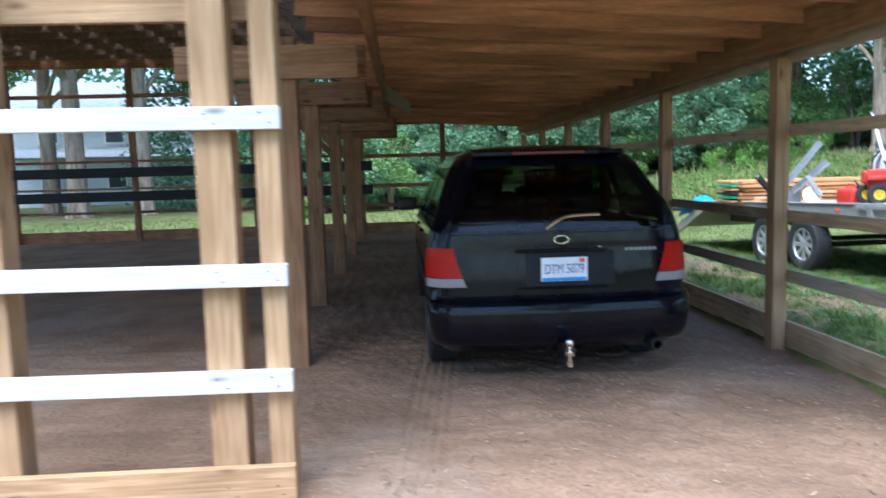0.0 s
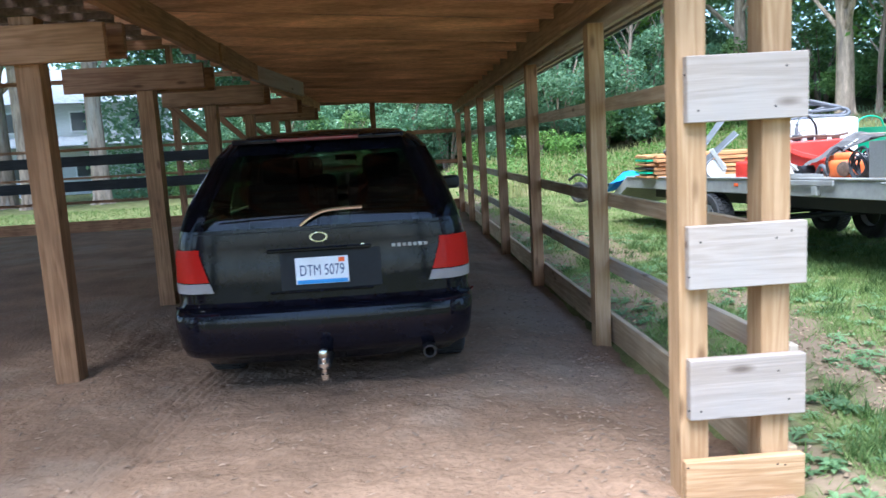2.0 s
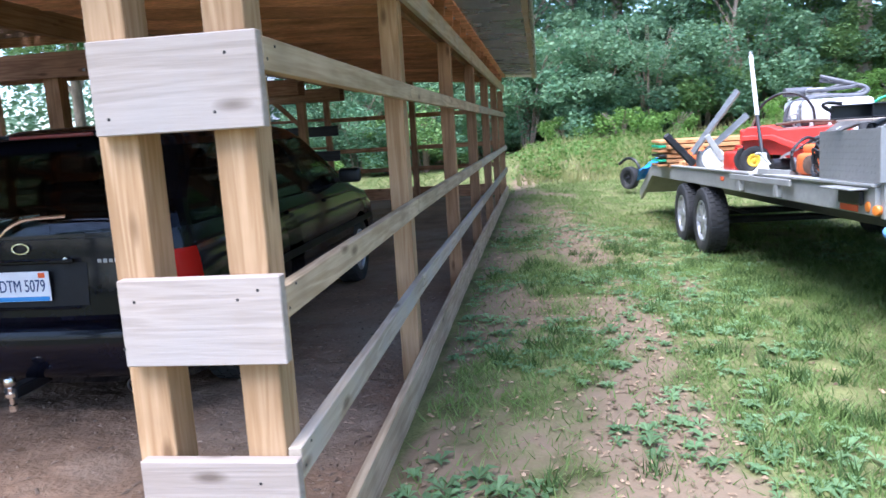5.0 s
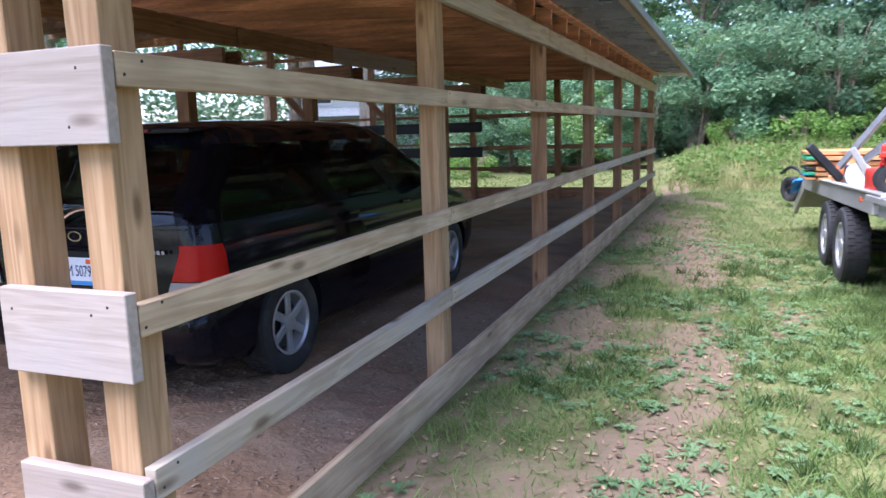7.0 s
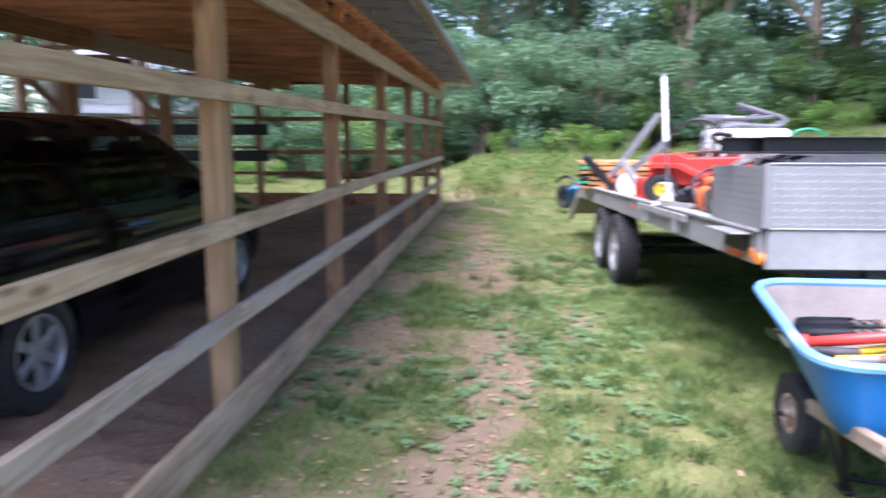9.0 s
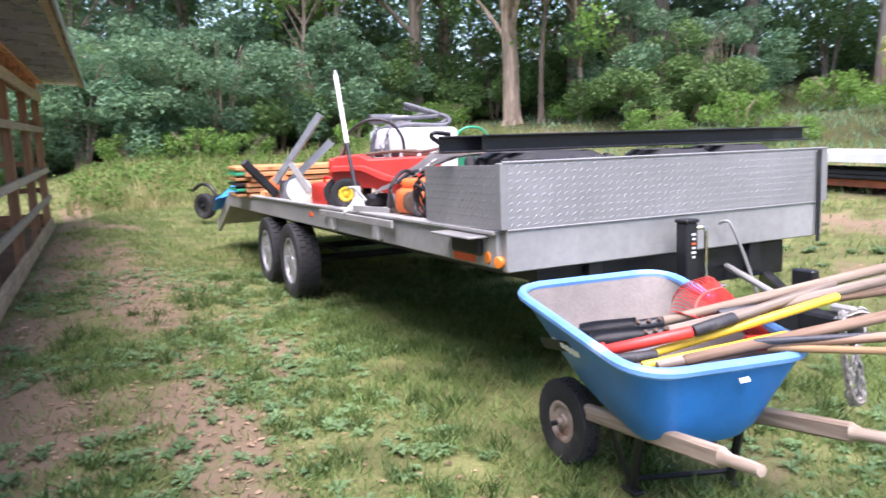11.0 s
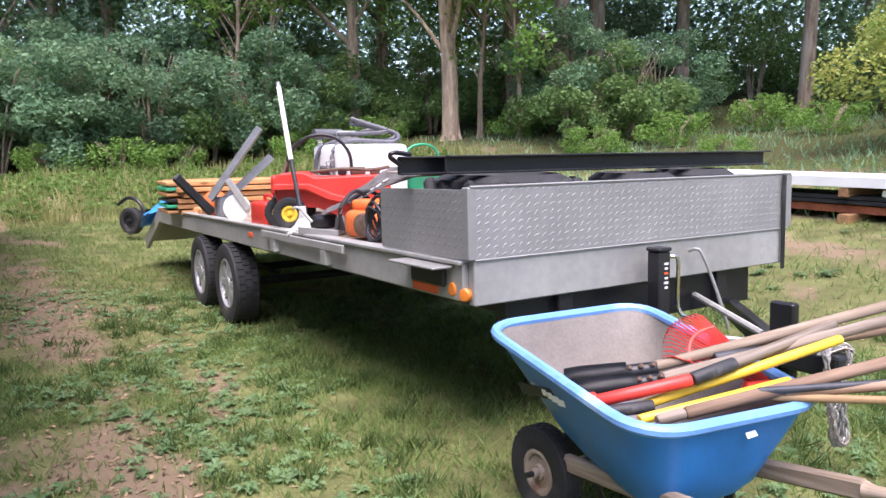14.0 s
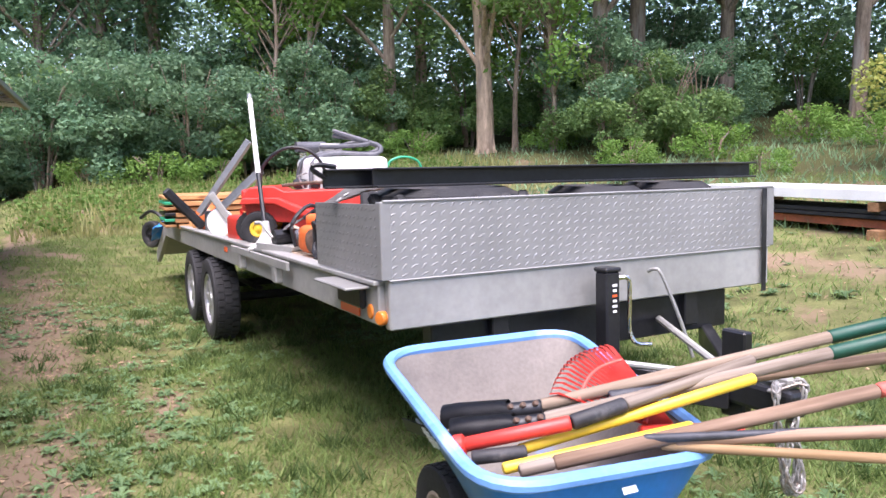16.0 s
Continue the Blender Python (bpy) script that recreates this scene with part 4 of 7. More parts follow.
part("corner_angle", box(0.05, 0.05, 0.32, 0.004, at=(TW + 0.008, -0.008, 1.155)), BRIGHT, trailer)
part("weld_bead", tube([(0, -0.03, 0.992), (TW, -0.03, 0.992)], 0.005, 6), BRIGHT, trailer)
part("plate_rim", tube([(-0.02, -0.03, 1.316), (TW + 0.02, -0.03, 1.316)], 0.007, 6), BRIGHT, trailer)
step = part("side_step", box(0.12, 0.42, 0.012, 0.004, at=(-0.085, 0.31, 0.955)), BRIGHT, trailer, "small bright metal side step")
part("step_bracket", box(0.03, 0.3, 0.09, 0.01, at=(-0.04, 0.31, 0.90)), BLACK_STEEL, step)
part("reflector", box(0.008, 0.24, 0.05, 0.003, at=(-0.029, 0.36, 0.835)), ORANGE_RED, trailer, "orange-red reflector strip")
lamp_bm = lathe([(0.033, -0.02), (0.033, 0.0), (0.028, 0.006), (0.0001, 0.008)], 20)
part("marker_lamp", lamp_bm, AMBER, trailer, "round amber marker lamp", Matrix.Translation((-0.026, 0.12, 0.85)) @ Matrix.Rotation(radians(180), 4, "Z"))
part("marker_lamp", lathe([(0.03, -0.02), (0.03, 0.0), (0.025, 0.006), (0.0001, 0.008)], 20), AMBER, trailer, "round amber marker lamp", Matrix.Translation((-0.026, 0.02, 0.835)) @ Matrix.Rotation(radians(200), 4, "Z"))
part("marker_lamp", box(0.012, 0.09, 0.04, 0.004, at=(-0.03, 3.15, 0.90)), ORANGE_RED, trailer, "small red side marker")
for ly in (1.55, 2.5):
    part("stake_pocket", box(0.05, 0.09, 0.13, 0.008, at=(-0.045, ly, 0.88)), GALV, trailer)
part("rub_rail", box(0.02, 1.5, 0.05, 0.004, at=(-0.062, 2.0, 0.94)), GALV, trailer)
for ly in (3.85, 4.82):
    for sx, lx in ((-1, 0.035), (1, TW - 0.035)):
        wheel("wheel", trailer, (lx, ly, 0.365 + 0.05), 0.365, 0.22, 0.225, 8, sx, tread=36)
    part("axle", tube([(0.05, ly, 0.41), (TW - 0.05, ly, 0.41)], 0.04, 10), BLACK_STEEL, trailer)
    part("leaf_spring", box(0.06, 0.7, 0.03, 0.01, at=(0.3, ly, 0.52)), BLACK_STEEL, trailer)
# nose: cross beam, jack, drawbar
part("nose_beam", box(1.80, 0.09, 0.2, 0.006, at=(1.12, 0.09, 0.67)), BLACK_STEEL, trailer, "black steel cross beam under the front")
for a, b in (((0.72, 0.1, 0.53), (1.20, -0.70, 0.50)), ((1.92, 0.1, 0.53), (1.26, -0.70, 0.50))):
    d = Vector(b) - Vector(a)
    m = Matrix.Translation((Vector(a) + Vector(b)) / 2) @ d.to_track_quat("Y", "Z").to_matrix().to_4x4()
    part("drawbar", box(0.06, d.length, 0.12, 0.006), BLACK_STEEL, trailer, m=m)
jack = part("jack", box(0.08, 0.085, 0.55, 0.008, at=(1.04, -0.14, 0.685)), BLACK_STEEL, trailer, "black jack post with white label bars")
part("jack_cap", box(0.09, 0.095, 0.02, 0.006, at=(1.04, -0.14, 0.97)), BLACK_STEEL, jack)
part("jack_crank", tube(bend([(1.085, -0.16, 0.93), (1.13, -0.18, 0.92), (1.135, -0.18, 0.82), (1.135, -0.18, 0.68), (1.16, -0.2, 0.62), (1.23, -0.22, 0.61)], 4), 0.011, 8), CHROME, jack)
part("jack_foot", box(0.05, 0.05, 0.4, 0.005, at=(1.04, -0.14, 0.25)), GALV, jack)
part("jack_plate", box(0.16, 0.16, 0.012, 0.004, at=(1.04, -0.14, 0.062)), GALV, jack)
for k in range(6):
    part("label_bar", box(0.026 - 0.006 * (k % 2), 0.003, 0.011, 0, at=(1.045, -0.184, 0.90 - 0.024 * k)), ORANGE_RED if k == 2 else PALE_INK, jack)
coup = part("coupler", box(0.1, 0.3, 0.11, 0.02, at=(1.235, -0.84, 0.52), seg=2), BLACK_STEEL, trailer)
part("coupler_plate", box(0.05, 0.12, 0.36, 0.008, at=(1.235, -0.70, 0.58)), BLACK_STEEL, coup)
part("coupler_latch", box(0.04, 0.12, 0.04, 0.01, at=(1.235, -0.90, 0.60)), GALV, coup)
part("bent_rod", tube(bend([(1.37, -0.05, 0.925), (1.375, -0.09, 0.94), (1.395, -0.12, 0.91), (1.47, -0.16, 0.70), (1.54, -0.18, 0.50)], 4), 0.009, 8), GALV, trailer, "bent grey steel rod")
part("brace_bar", tube([(0.72, -0.02, 0.60), (1.19, -0.66, 0.57)], 0.014, 8), GALV, trailer)
part("brace_bar", tube([(1.52, 0.03, 0.66), (1.30, -0.55, 0.575)], 0.018, 8), GALV, trailer)
part("strap", box(0.035, 0.006, 0.56, 0.002, at=(TW - 0.06, -0.045, 1.03)), BLACK_STEEL, trailer, "black hanging strap")


CHAIN_STEEL = material("weathered_chain_steel", (0.34, 0.325, 0.30), 0.5, 0.5, vary=0.3, scale=30, second=(0.20, 0.13, 0.08), blotch=0.3)


def chain(name, pts, label):
    """A chain of separate links along a line."""
    holder = thing(name, pts[0], label, "chain")
    inv = holder.matrix_world.inverted()
    line = bend(pts, 8)
    link = None
    for k in range(len(line) - 1):
        a, b = line[k], line[k + 1]
        ring = [(0.022 * math.cos(t) * 1.4, 0.013 * math.sin(t), 0) for t in np.linspace(0, 2 * math.pi, 13)[:-1]]
        if link is None:
            link = part("link", tube(ring + ring[:1], 0.005, 5), CHAIN_STEEL, holder)
            ob = link
        else:
            ob = new("link", link.data)
            ob.parent = holder
        ob.matrix_local = inv @ Matrix.Translation((a + b) / 2) @ (b - a).to_track_quat("X", "Z").to_matrix().to_4x4() @ Matrix.Rotation(radians(90 * (k % 2)), 4, "X")
    return holder


chain("safety_chain", [(7.02, 4.99, 0.60), (7.10, 4.93, 0.62), (7.04, 4.92, 0.45), (7.01, 4.92, 0.27), (7.06, 4.93, 0.22), (7.10, 4.94, 0.34), (7.05, 4.99, 0.58), (6.98, 4.95, 0.61), (6.99, 4.93, 0.40), (7.03, 4.91, 0.24), (7.09, 4.91, 0.26), (7.08, 4.97, 0.56)], "rusty silver safety chain hanging from the trailer coupler")

# ---- things on the trailer ----
def on_deck(lx, ly, z=0.0):
    return TM @ Vector((lx, ly, DECK + z))


RED = material("faded_red_plastic", (0.62, 0.045, 0.03), 0.4, vary=0.15, scale=6, fine=50, bump=0.05, second=(0.45, 0.09, 0.07), blotch=0.2)
ORANGE = material("orange_casing", (0.72, 0.16, 0.04), 0.4, vary=0.15, scale=9, fine=60, bump=0.05, second=(0.35, 0.12, 0.06), blotch=0.25)
YELLOW = material("yellow_paint", (0.75, 0.52, 0.04), 0.4, vary=0.1, scale=9)
GREY_CLOTH = material("grey_canvas", (0.20, 0.19, 0.18), 0.9, vary=0.25, scale=8, fine=120, bump=0.2)
WHITE_TANK = material("white_polythene", (0.80, 0.80, 0.77), 0.4, vary=0.05, scale=5)
HOSE = material("grey_hose", (0.10, 0.10, 0.11), 0.55, vary=0.2, scale=12)
LUMBER = wood("orange_lumber", (0.62, 0.33, 0.14), (0.45, 0.21, 0.08), per_object=0.2)
BLUE_TARP = material("blue_tarp", (0.03, 0.24, 0.62), 0.45, vary=0.2, scale=14, fine=60, bump=0.4)
GREEN_P = material("green_plastic", (0.02, 0.34, 0.17), 0.4, vary=0.1, scale=9)

BROWN_STEEL = material("rusty_brown_steel", (0.13, 0.085, 0.06), 0.8, 0.2, vary=0.35, scale=14, fine=60, bump=0.3)
DULL_STEEL = material("dull_grey_steel", (0.235, 0.245, 0.25), 0.5, 0.4, vary=0.15, scale=5, fine=40, bump=0.05, second=(0.17, 0.165, 0.16), blotch=0.25)
PALE_RUBBER = material("dusty_white_metal", (0.58, 0.56, 0.52), 0.6, vary=0.15, scale=12, fine=60, second=(0.38, 0.34, 0.29), blotch=0.3)
# garden machine
def prism(profile, y0, y1, bevel=0.012):
    """A block with the given (x, z) outline between two depths."""
    bm = bmesh.new()
    near, far = [bm.verts.new((x, y0, z)) for x, z in profile], [bm.verts.new((x, y1, z)) for x, z in profile]
    bm.faces.new(near), bm.faces.new(far)
    for k in range(len(profile)):
        bm.faces.new((near[k], near[(k + 1) % len(profile)], far[(k + 1) % len(profile)], far[k]))
    bmesh.ops.recalc_face_normals(bm, faces=bm.faces)
    bmesh.ops.bevel(bm, geom=bm.edges[:], offset=bevel, segments=2, affect="EDGES", profile=0.5)
    return bm


mower = thing("garden_machine", on_deck(0.51, 2.70), "faded red garden machine with a small yellow-hubbed wheel", "machine", turn=-26)
part("body", prism([(-0.40, 0.17), (-0.43, 0.36), (-0.38, 0.42), (-0.20, 0.43), (-0.12, 0.39), (0.46, 0.41), (0.44, 0.10), (0.12, 0.06), (-0.10, 0.16)], -0.24, 0.08), RED, mower)
part("mudguard", prism([(-0.43, 0.30), (-0.41, 0.345), (-0.16, 0.345), (0.02, 0.27), (0.44, 0.15), (0.44, 0.12), (-0.02, 0.23), (-0.18, 0.305)], -0.33, -0.235, 0.006), RED, mower)
part("nose_panel", box(0.05, 0.24, 0.15, 0.02, at=(-0.43, -0.08, 0.33), seg=2), RED, mower)
part("steering_hoop", tube(bend([(-0.36, 0.0, 0.40), (-0.32, -0.02, 0.58), (-0.16, -0.04, 0.70), (0.02, -0.04, 0.69), (0.13, -0.02, 0.57), (0.15, 0.0, 0.40)], 5), 0.013, 8), TRIM_BLACK, mower)
part("column", tube([(-0.38, -0.05, 0.41), (-0.35, -0.02, 0.50)], 0.012, 8), BROWN_STEEL, mower)
for at, sd in (((-0.30, -0.30, 0.125), -1), ((-0.40, -0.10, 0.12), -1), ((-0.28, 0.13, 0.125), 1)):
    w = wheel("wheel", mower, at, at[2], 0.09, 0.06, 0, sd, YELLOW, tread=22)
    w.matrix_local = Matrix.Translation(at) @ Matrix.Rotation(radians(90), 4, "Z")
for px, py, sz, hh in ((-0.05, 0.0, 0.10, 0.07), (0.08, -0.08, 0.07, 0.05), (0.20, 0.02, 0.11, 0.06), (0.33, -0.06, 0.08, 0.05)):
    part("engine_block", box(sz, sz * 0.9, hh, 0.015, at=(px, py, 0.40 + hh / 2), seg=2), BLACK_STEEL if px < 0.1 else BROWN_STEEL, mower)
part("lever", tube([(0.0, -0.12, 0.40), (-0.04, -0.14, 0.50), (0.03, -0.15, 0.52)], 0.008, 6), GALV, mower)
part("dirt_bar", tube(bend([(-0.15, -0.18, 0.43), (0.1, -0.2, 0.45), (0.3, -0.16, 0.44), (0.44, -0.1, 0.46)], 4), 0.014, 7), BROWN_STEEL, mower)

can = thing("fuel_can", on_deck(0.125, 3.10), "red plastic fuel can on the trailer deck", "fuel can", turn=8)
part("body", box(0.22, 0.30, 0.2, 0.03, at=(0, 0, 0.1), seg=3), RED, can, shade=True)
part("handle", tube(bend([(0, 0.09, 0.19), (0, 0.08, 0.24), (0, -0.05, 0.24), (0, -0.08, 0.19)], 4), 0.014, 8), RED, can)
part("cap", lathe([(0.028, 0.19), (0.028, 0.235), (0.0001, 0.24)], 14, "Z"), TRIM_BLACK, can, m=Matrix.Translation((0, -0.11, 0)))
part("spout", tube([(0, -0.11, 0.23), (0.02, -0.02, 0.30)], 0.012, 8), TRIM_BLACK, can)

pole = thing("white_pole", on_deck(0.06, 2.2), "leaning pole, white above and dark below, with a flared foot", "pole", turn=0)
part("shaft", tube([(0.0, 0.03, 0.14), (0.02, 0.28, 0.51)], 0.016, 10), BLACK_STEEL, pole, "dark lower shaft")
part("upper_shaft", tube([(0.02, 0.28, 0.51), (0.04, 0.57, 1.05)], 0.018, 10), WHITE_TANK, pole, "white upper shaft")
part("tip", tube([(0.04, 0.57, 1.05), (0.041, 0.585, 1.085)], 0.016, 10), DULL_STEEL, pole)
part("foot", lathe([(0.085, 0.03), (0.06, 0.06), (0.03, 0.11), (0.021, 0.19), (0.0001, 0.19)], 18, "Z"), PALE_RUBBER, pole, "flared dusty white foot")
for a in range(4):
    t = math.pi / 2 * a + 0.5
    part("foot_leg", tube([(0.05 * math.cos(t), 0.05 * math.sin(t), 0.06), (0.12 * math.cos(t), 0.12 * math.sin(t), 0.014), (0.16 * math.cos(t), 0.16 * math.sin(t), 0.012)], 0.013, 7), PALE_RUBBER, pole)

saw = thing("chainsaw", on_deck(0.24, 1.46), "orange chainsaw lying on the deck with dusty casing", "chainsaw", turn=20)
part("casing", box(0.22, 0.34, 0.17, 0.05, at=(0, 0, 0.10), seg=3), ORANGE, saw, shade=True)
part("starter_cover", lathe([(0.075, 0.0), (0.07, 0.02), (0.03, 0.028), (0.0001, 0.028)], 20), BROWN_STEEL, saw, m=Matrix.Translation((-0.11, -0.03, 0.10)) @ Matrix.Rotation(radians(180), 4, "Z"))
part("filter_cover", box(0.12, 0.12, 0.1, 0.035, at=(0.02, -0.12, 0.19), seg=3), PALE_RUBBER, saw, shade=True)
part("top_cover", box(0.15, 0.2, 0.08, 0.03, at=(0.01, 0.04, 0.21), seg=3), ORANGE, saw, shade=True)
part("front_handle", tube(bend([(-0.14, 0.12, 0.06), (-0.16, 0.12, 0.2), (-0.02, 0.13, 0.30), (0.12, 0.12, 0.22)], 4), 0.013, 8), TRIM_BLACK, saw)
part("rear_handle", tube(bend([(0.02, -0.2, 0.06), (0.02, -0.34, 0.1), (0.02, -0.33, 0.2), (0.02, -0.16, 0.24)], 4), 0.018, 8), ORANGE, saw)
part("guide_bar", box(0.008, 0.4, 0.045, 0.003, at=(-0.13, 0.38, 0.03)), GALV, saw)
saw2 = copy_thing(saw, Matrix.Translation(on_deck(0.34, 1.80)) @ Matrix.Rotation(radians(160), 4, "Z"))
tagged(saw2, "second orange chainsaw with worn casing on the deck")

gear = thing("hand_winch", on_deck(0.14, 2.02), "dusty grey metal winch frame on the deck", "winch", turn=10)
part("base", box(0.16, 0.3, 0.04, 0.01, at=(0, 0, 0.02)), GALV, gear)
part("drum", lathe([(0.05, -0.08), (0.05, 0.08)], 16), BLACK_STEEL, gear, m=Matrix.Translation((0, 0, 0.09)))
part("crank", tube(bend([(-0.09, 0, 0.09), (-0.11, 0.05, 0.14), (-0.11, 0.14, 0.18), (-0.15, 0.15, 0.18)], 4), 0.011, 8), GALV, gear)
part("hose_loop", tube(bend([(0.05, -0.1, 0.03), (0.0, -0.2, 0.12), (-0.04, -0.3, 0.13), (-0.02, -0.34, 0.04)], 5), 0.022, 8), HOSE, gear)
rnd = random.Random(5)
cable = thing("cable_coil", on_deck(0.12, 1.12), "tangled black cable coil hanging at the plate edge", "cable", turn=0)
for k in range(9):
    r = rnd.uniform(0.09, 0.14)
    ring = [(0.02 * math.sin(2 * t + k) - 0.012 * k + 0.05, r * math.cos(t), 0.02 + r + r * math.sin(t) * rnd.uniform(0.95, 1)) for t in np.linspace(0, 2 * math.pi, 26)]
    part("cable_loop", tube(ring, 0.009, 6), TRIM_BLACK, cable)

tank = thing("water_tank", on_deck(0.93, 3.10), "white polythene tank with hoses coiled on top", "tank", turn=4)
part("shell", box(0.5, 0.84, 0.60, 0.05, at=(0, 0, 0.35), seg=3), WHITE_TANK, tank, shade=True)
part("skid", box(0.48, 0.86, 0.06, 0.01, at=(0, 0, 0.03)), BLACK_STEEL, tank)
part("pump", lathe([(0.045, -0.13), (0.045, 0.13)], 18), HOSE, tank, m=Matrix.Translation((-0.16, 0.28, 0.74)))
part("pump_body", box(0.2, 0.12, 0.1, 0.02, at=(0.0, 0.26, 0.72)), GALV, tank)
for pts in ([(-0.26, 0.3, 0.12), (-0.285, 0.28, 0.42), (-0.24, 0.24, 0.62), (-0.05, 0.1, 0.69), (0.2, -0.1, 0.68), (0.3, -0.1, 0.73), (0.22, 0.1, 0.78), (0.0, 0.15, 0.73)],
            [(-0.26, -0.08, 0.10), (-0.285, -0.06, 0.42), (-0.24, -0.02, 0.62), (-0.05, 0.0, 0.68), (0.22, -0.2, 0.67), (0.30, -0.12, 0.74), (0.15, 0.05, 0.80), (-0.02, 0.12, 0.83)],
            [(-0.1, 0.2, 0.74), (0.05, 0.0, 0.74), (0.2, -0.15, 0.76), (0.1, 0.0, 0.82), (-0.02, 0.1, 0.87)]):
    part("hose", tube(bend(pts, 5), 0.019, 8), HOSE, tank, shade=True)
part("filler_cap", lathe([(0.035, 0.64), (0.035, 0.69), (0.0001, 0.695)], 16, "Z"), CHROME, tank, m=Matrix.Translation((-0.2, 0.36, 0)))

canvas = thing("canvas_sheet", on_deck(0.36, 1.70, 0.0), "grey canvas sheet with pale lettering bars draped over saws", "sheet", turn=0)
corner = [Vector(p) for p in ((-0.28, 0.36, 0.10), (-0.12, -0.16, 0.27), (0.34, -0.42, 0.40), (0.30, 0.34, 0.44))]


def on_sheet(u, v):
    p = corner[0] * (1 - u) * (1 - v) + corner[1] * u * (1 - v) + corner[2] * u * v + corner[3] * (1 - u) * v
    return p + Vector((0, 0, 0.03 * noise.noise((u * 4, v * 4, 7.0)) + 0.012 * noise.noise((u * 11, v * 9, 2.0)) + 0.05 * math.sin(math.pi * v) * u))


cloth = bmesh.new()
rows = [[cloth.verts.new(on_sheet(i / 16, k / 16)) for i in range(17)] for k in range(17)]
for p, q in zip(rows, rows[1:]):
    for i in range(16):
        cloth.faces.new((p[i], p[i + 1], q[i + 1], q[i]))
bmesh.ops.solidify(cloth, geom=cloth.faces[:], thickness=0.004)
part("cloth", cloth, GREY_CLOTH, canvas, shade=True)
for k in range(6):
    p, q = on_sheet(0.52, 0.10 + 0.09 * k), on_sheet(0.52, 0.16 + 0.09 * k)
    part("letter_bar", box((q - p).length, 0.03, 0.004, 0), PALE_INK, canvas, m=Matrix.Translation((p + q) / 2 + Vector((-0.006, -0.006, 0.008))) @ (q - p).to_track_quat("X", "Z").to_matrix().to_4x4())
sheet = thing("plywood_sheet", on_deck(0.66, 1.32, 0.405), "pale plywood offcut lying behind the tread plate", "plywood", turn=12)
part("panel", box(0.55, 0.42, 0.012, 0.002, at=(0, 0, 0.006)), PALE_WOOD, sheet)

# front box load: beams on tyres
def lying_tyre(name, at, radius, width, label, lugs=0):
    t = thing(name, at, label, "tyre")
    prof = [(radius * 0.55, -width * 0.42), (radius * 0.75, -width * 0.5), (radius * 0.93, -width * 0.42), (radius, -width * 0.2), (radius, width * 0.2), (radius * 0.93, width * 0.42), (radius * 0.75, width * 0.5), (radius * 0.55, width * 0.42)]
    part("carcass", lathe(prof, 40, "Z", closed=True), RUBBER, t, m=Matrix.Translation((0, 0, width / 2)), shade=True)
    if lugs:
        bm = bmesh.new()
        for i in range(lugs):
            for sgn in (-1, 1):
                turn = Matrix.Rotation(2 * math.pi * (i + 0.5 * (sgn > 0)) / lugs, 4, "Z") @ Matrix.Rotation(radians(35 * sgn), 4, "X")
                box(0.05, 0.05, width * 0.5, 0.01, at=Matrix.Rotation(2 * math.pi * (i + 0.5 * (sgn > 0)) / lugs, 4, "Z") @ Vector((radius * 0.99, 0, width / 2 + sgn * width * 0.22)), bm=bm, turn=turn)
        part("tread_bar", bm, RUBBER, t)["kind"] = "stuff"
    return t


lying_tyre("tractor_tyre", on_deck(0.55, 0.52), 0.40, 0.40, "grey-black tractor tyre with deep tread bars", 14)
lying_tyre("spare_tyre", on_deck(1.42, 0.42), 0.27, 0.385, "smooth black tyre lying behind the tread plate")
lying_tyre("spare_tyre", on_deck(1.93, 0.42), 0.27, 0.395, "smooth black tyre lying behind the tread plate")


def channel(name, at, length, label, turn):
    t = thing(name, at, label, "steel beam", "black steel channels", turn=turn)
    part("web", box(length, 0.012, 0.085, 0.003, at=(0, 0, 0.045)), BLACK_STEEL, t)
    part("flange", box(length, 0.06, 0.01, 0.003, at=(0, -0.03, 0.086)), BLACK_STEEL, t)
    part("flange", box(length, 0.06, 0.01, 0.003, at=(0, -0.03, 0.006)), BLACK_STEEL, t)
    return t


channel("steel_channel", on_deck(1.18, 0.46, 0.405), 2.55, "black steel channel laid across tyres with scuffed edges", 1)
channel("steel_channel", on_deck(1.31, 0.34, 0.405), 2.42, "black steel channel in front of another, scuffed edges", 1)
part("hook", tube(bend([(-1.27, -0.02, 0.05), (-1.33, -0.03, 0.09), (-1.31, -0.03, 0.11), (-1.22, -0.03, 0.10)], 4), 0.012, 6), BLACK_STEEL, bpy.data.objects["steel_channel"])
leaf_g = thing("green_bucket", on_deck(1.35, 2.75), "green plastic bucket with a raised handle", "bucket")
part("pail", lathe([(0.14, 0.0), (0.17, 0.5), (0.18, 0.51), (0.165, 0.5), (0.135, 0.02), (0.0001, 0.02)], 24, "Z"), GREEN_P, leaf_g, shade=True)
part("handle", tube(bend([(-0.17, 0, 0.5), (-0.12, 0, 0.60), (0.0, 0, 0.635), (0.12, 0, 0.60), (0.17, 0, 0.5)], 5), 0.01, 8), GREEN_P, leaf_g)

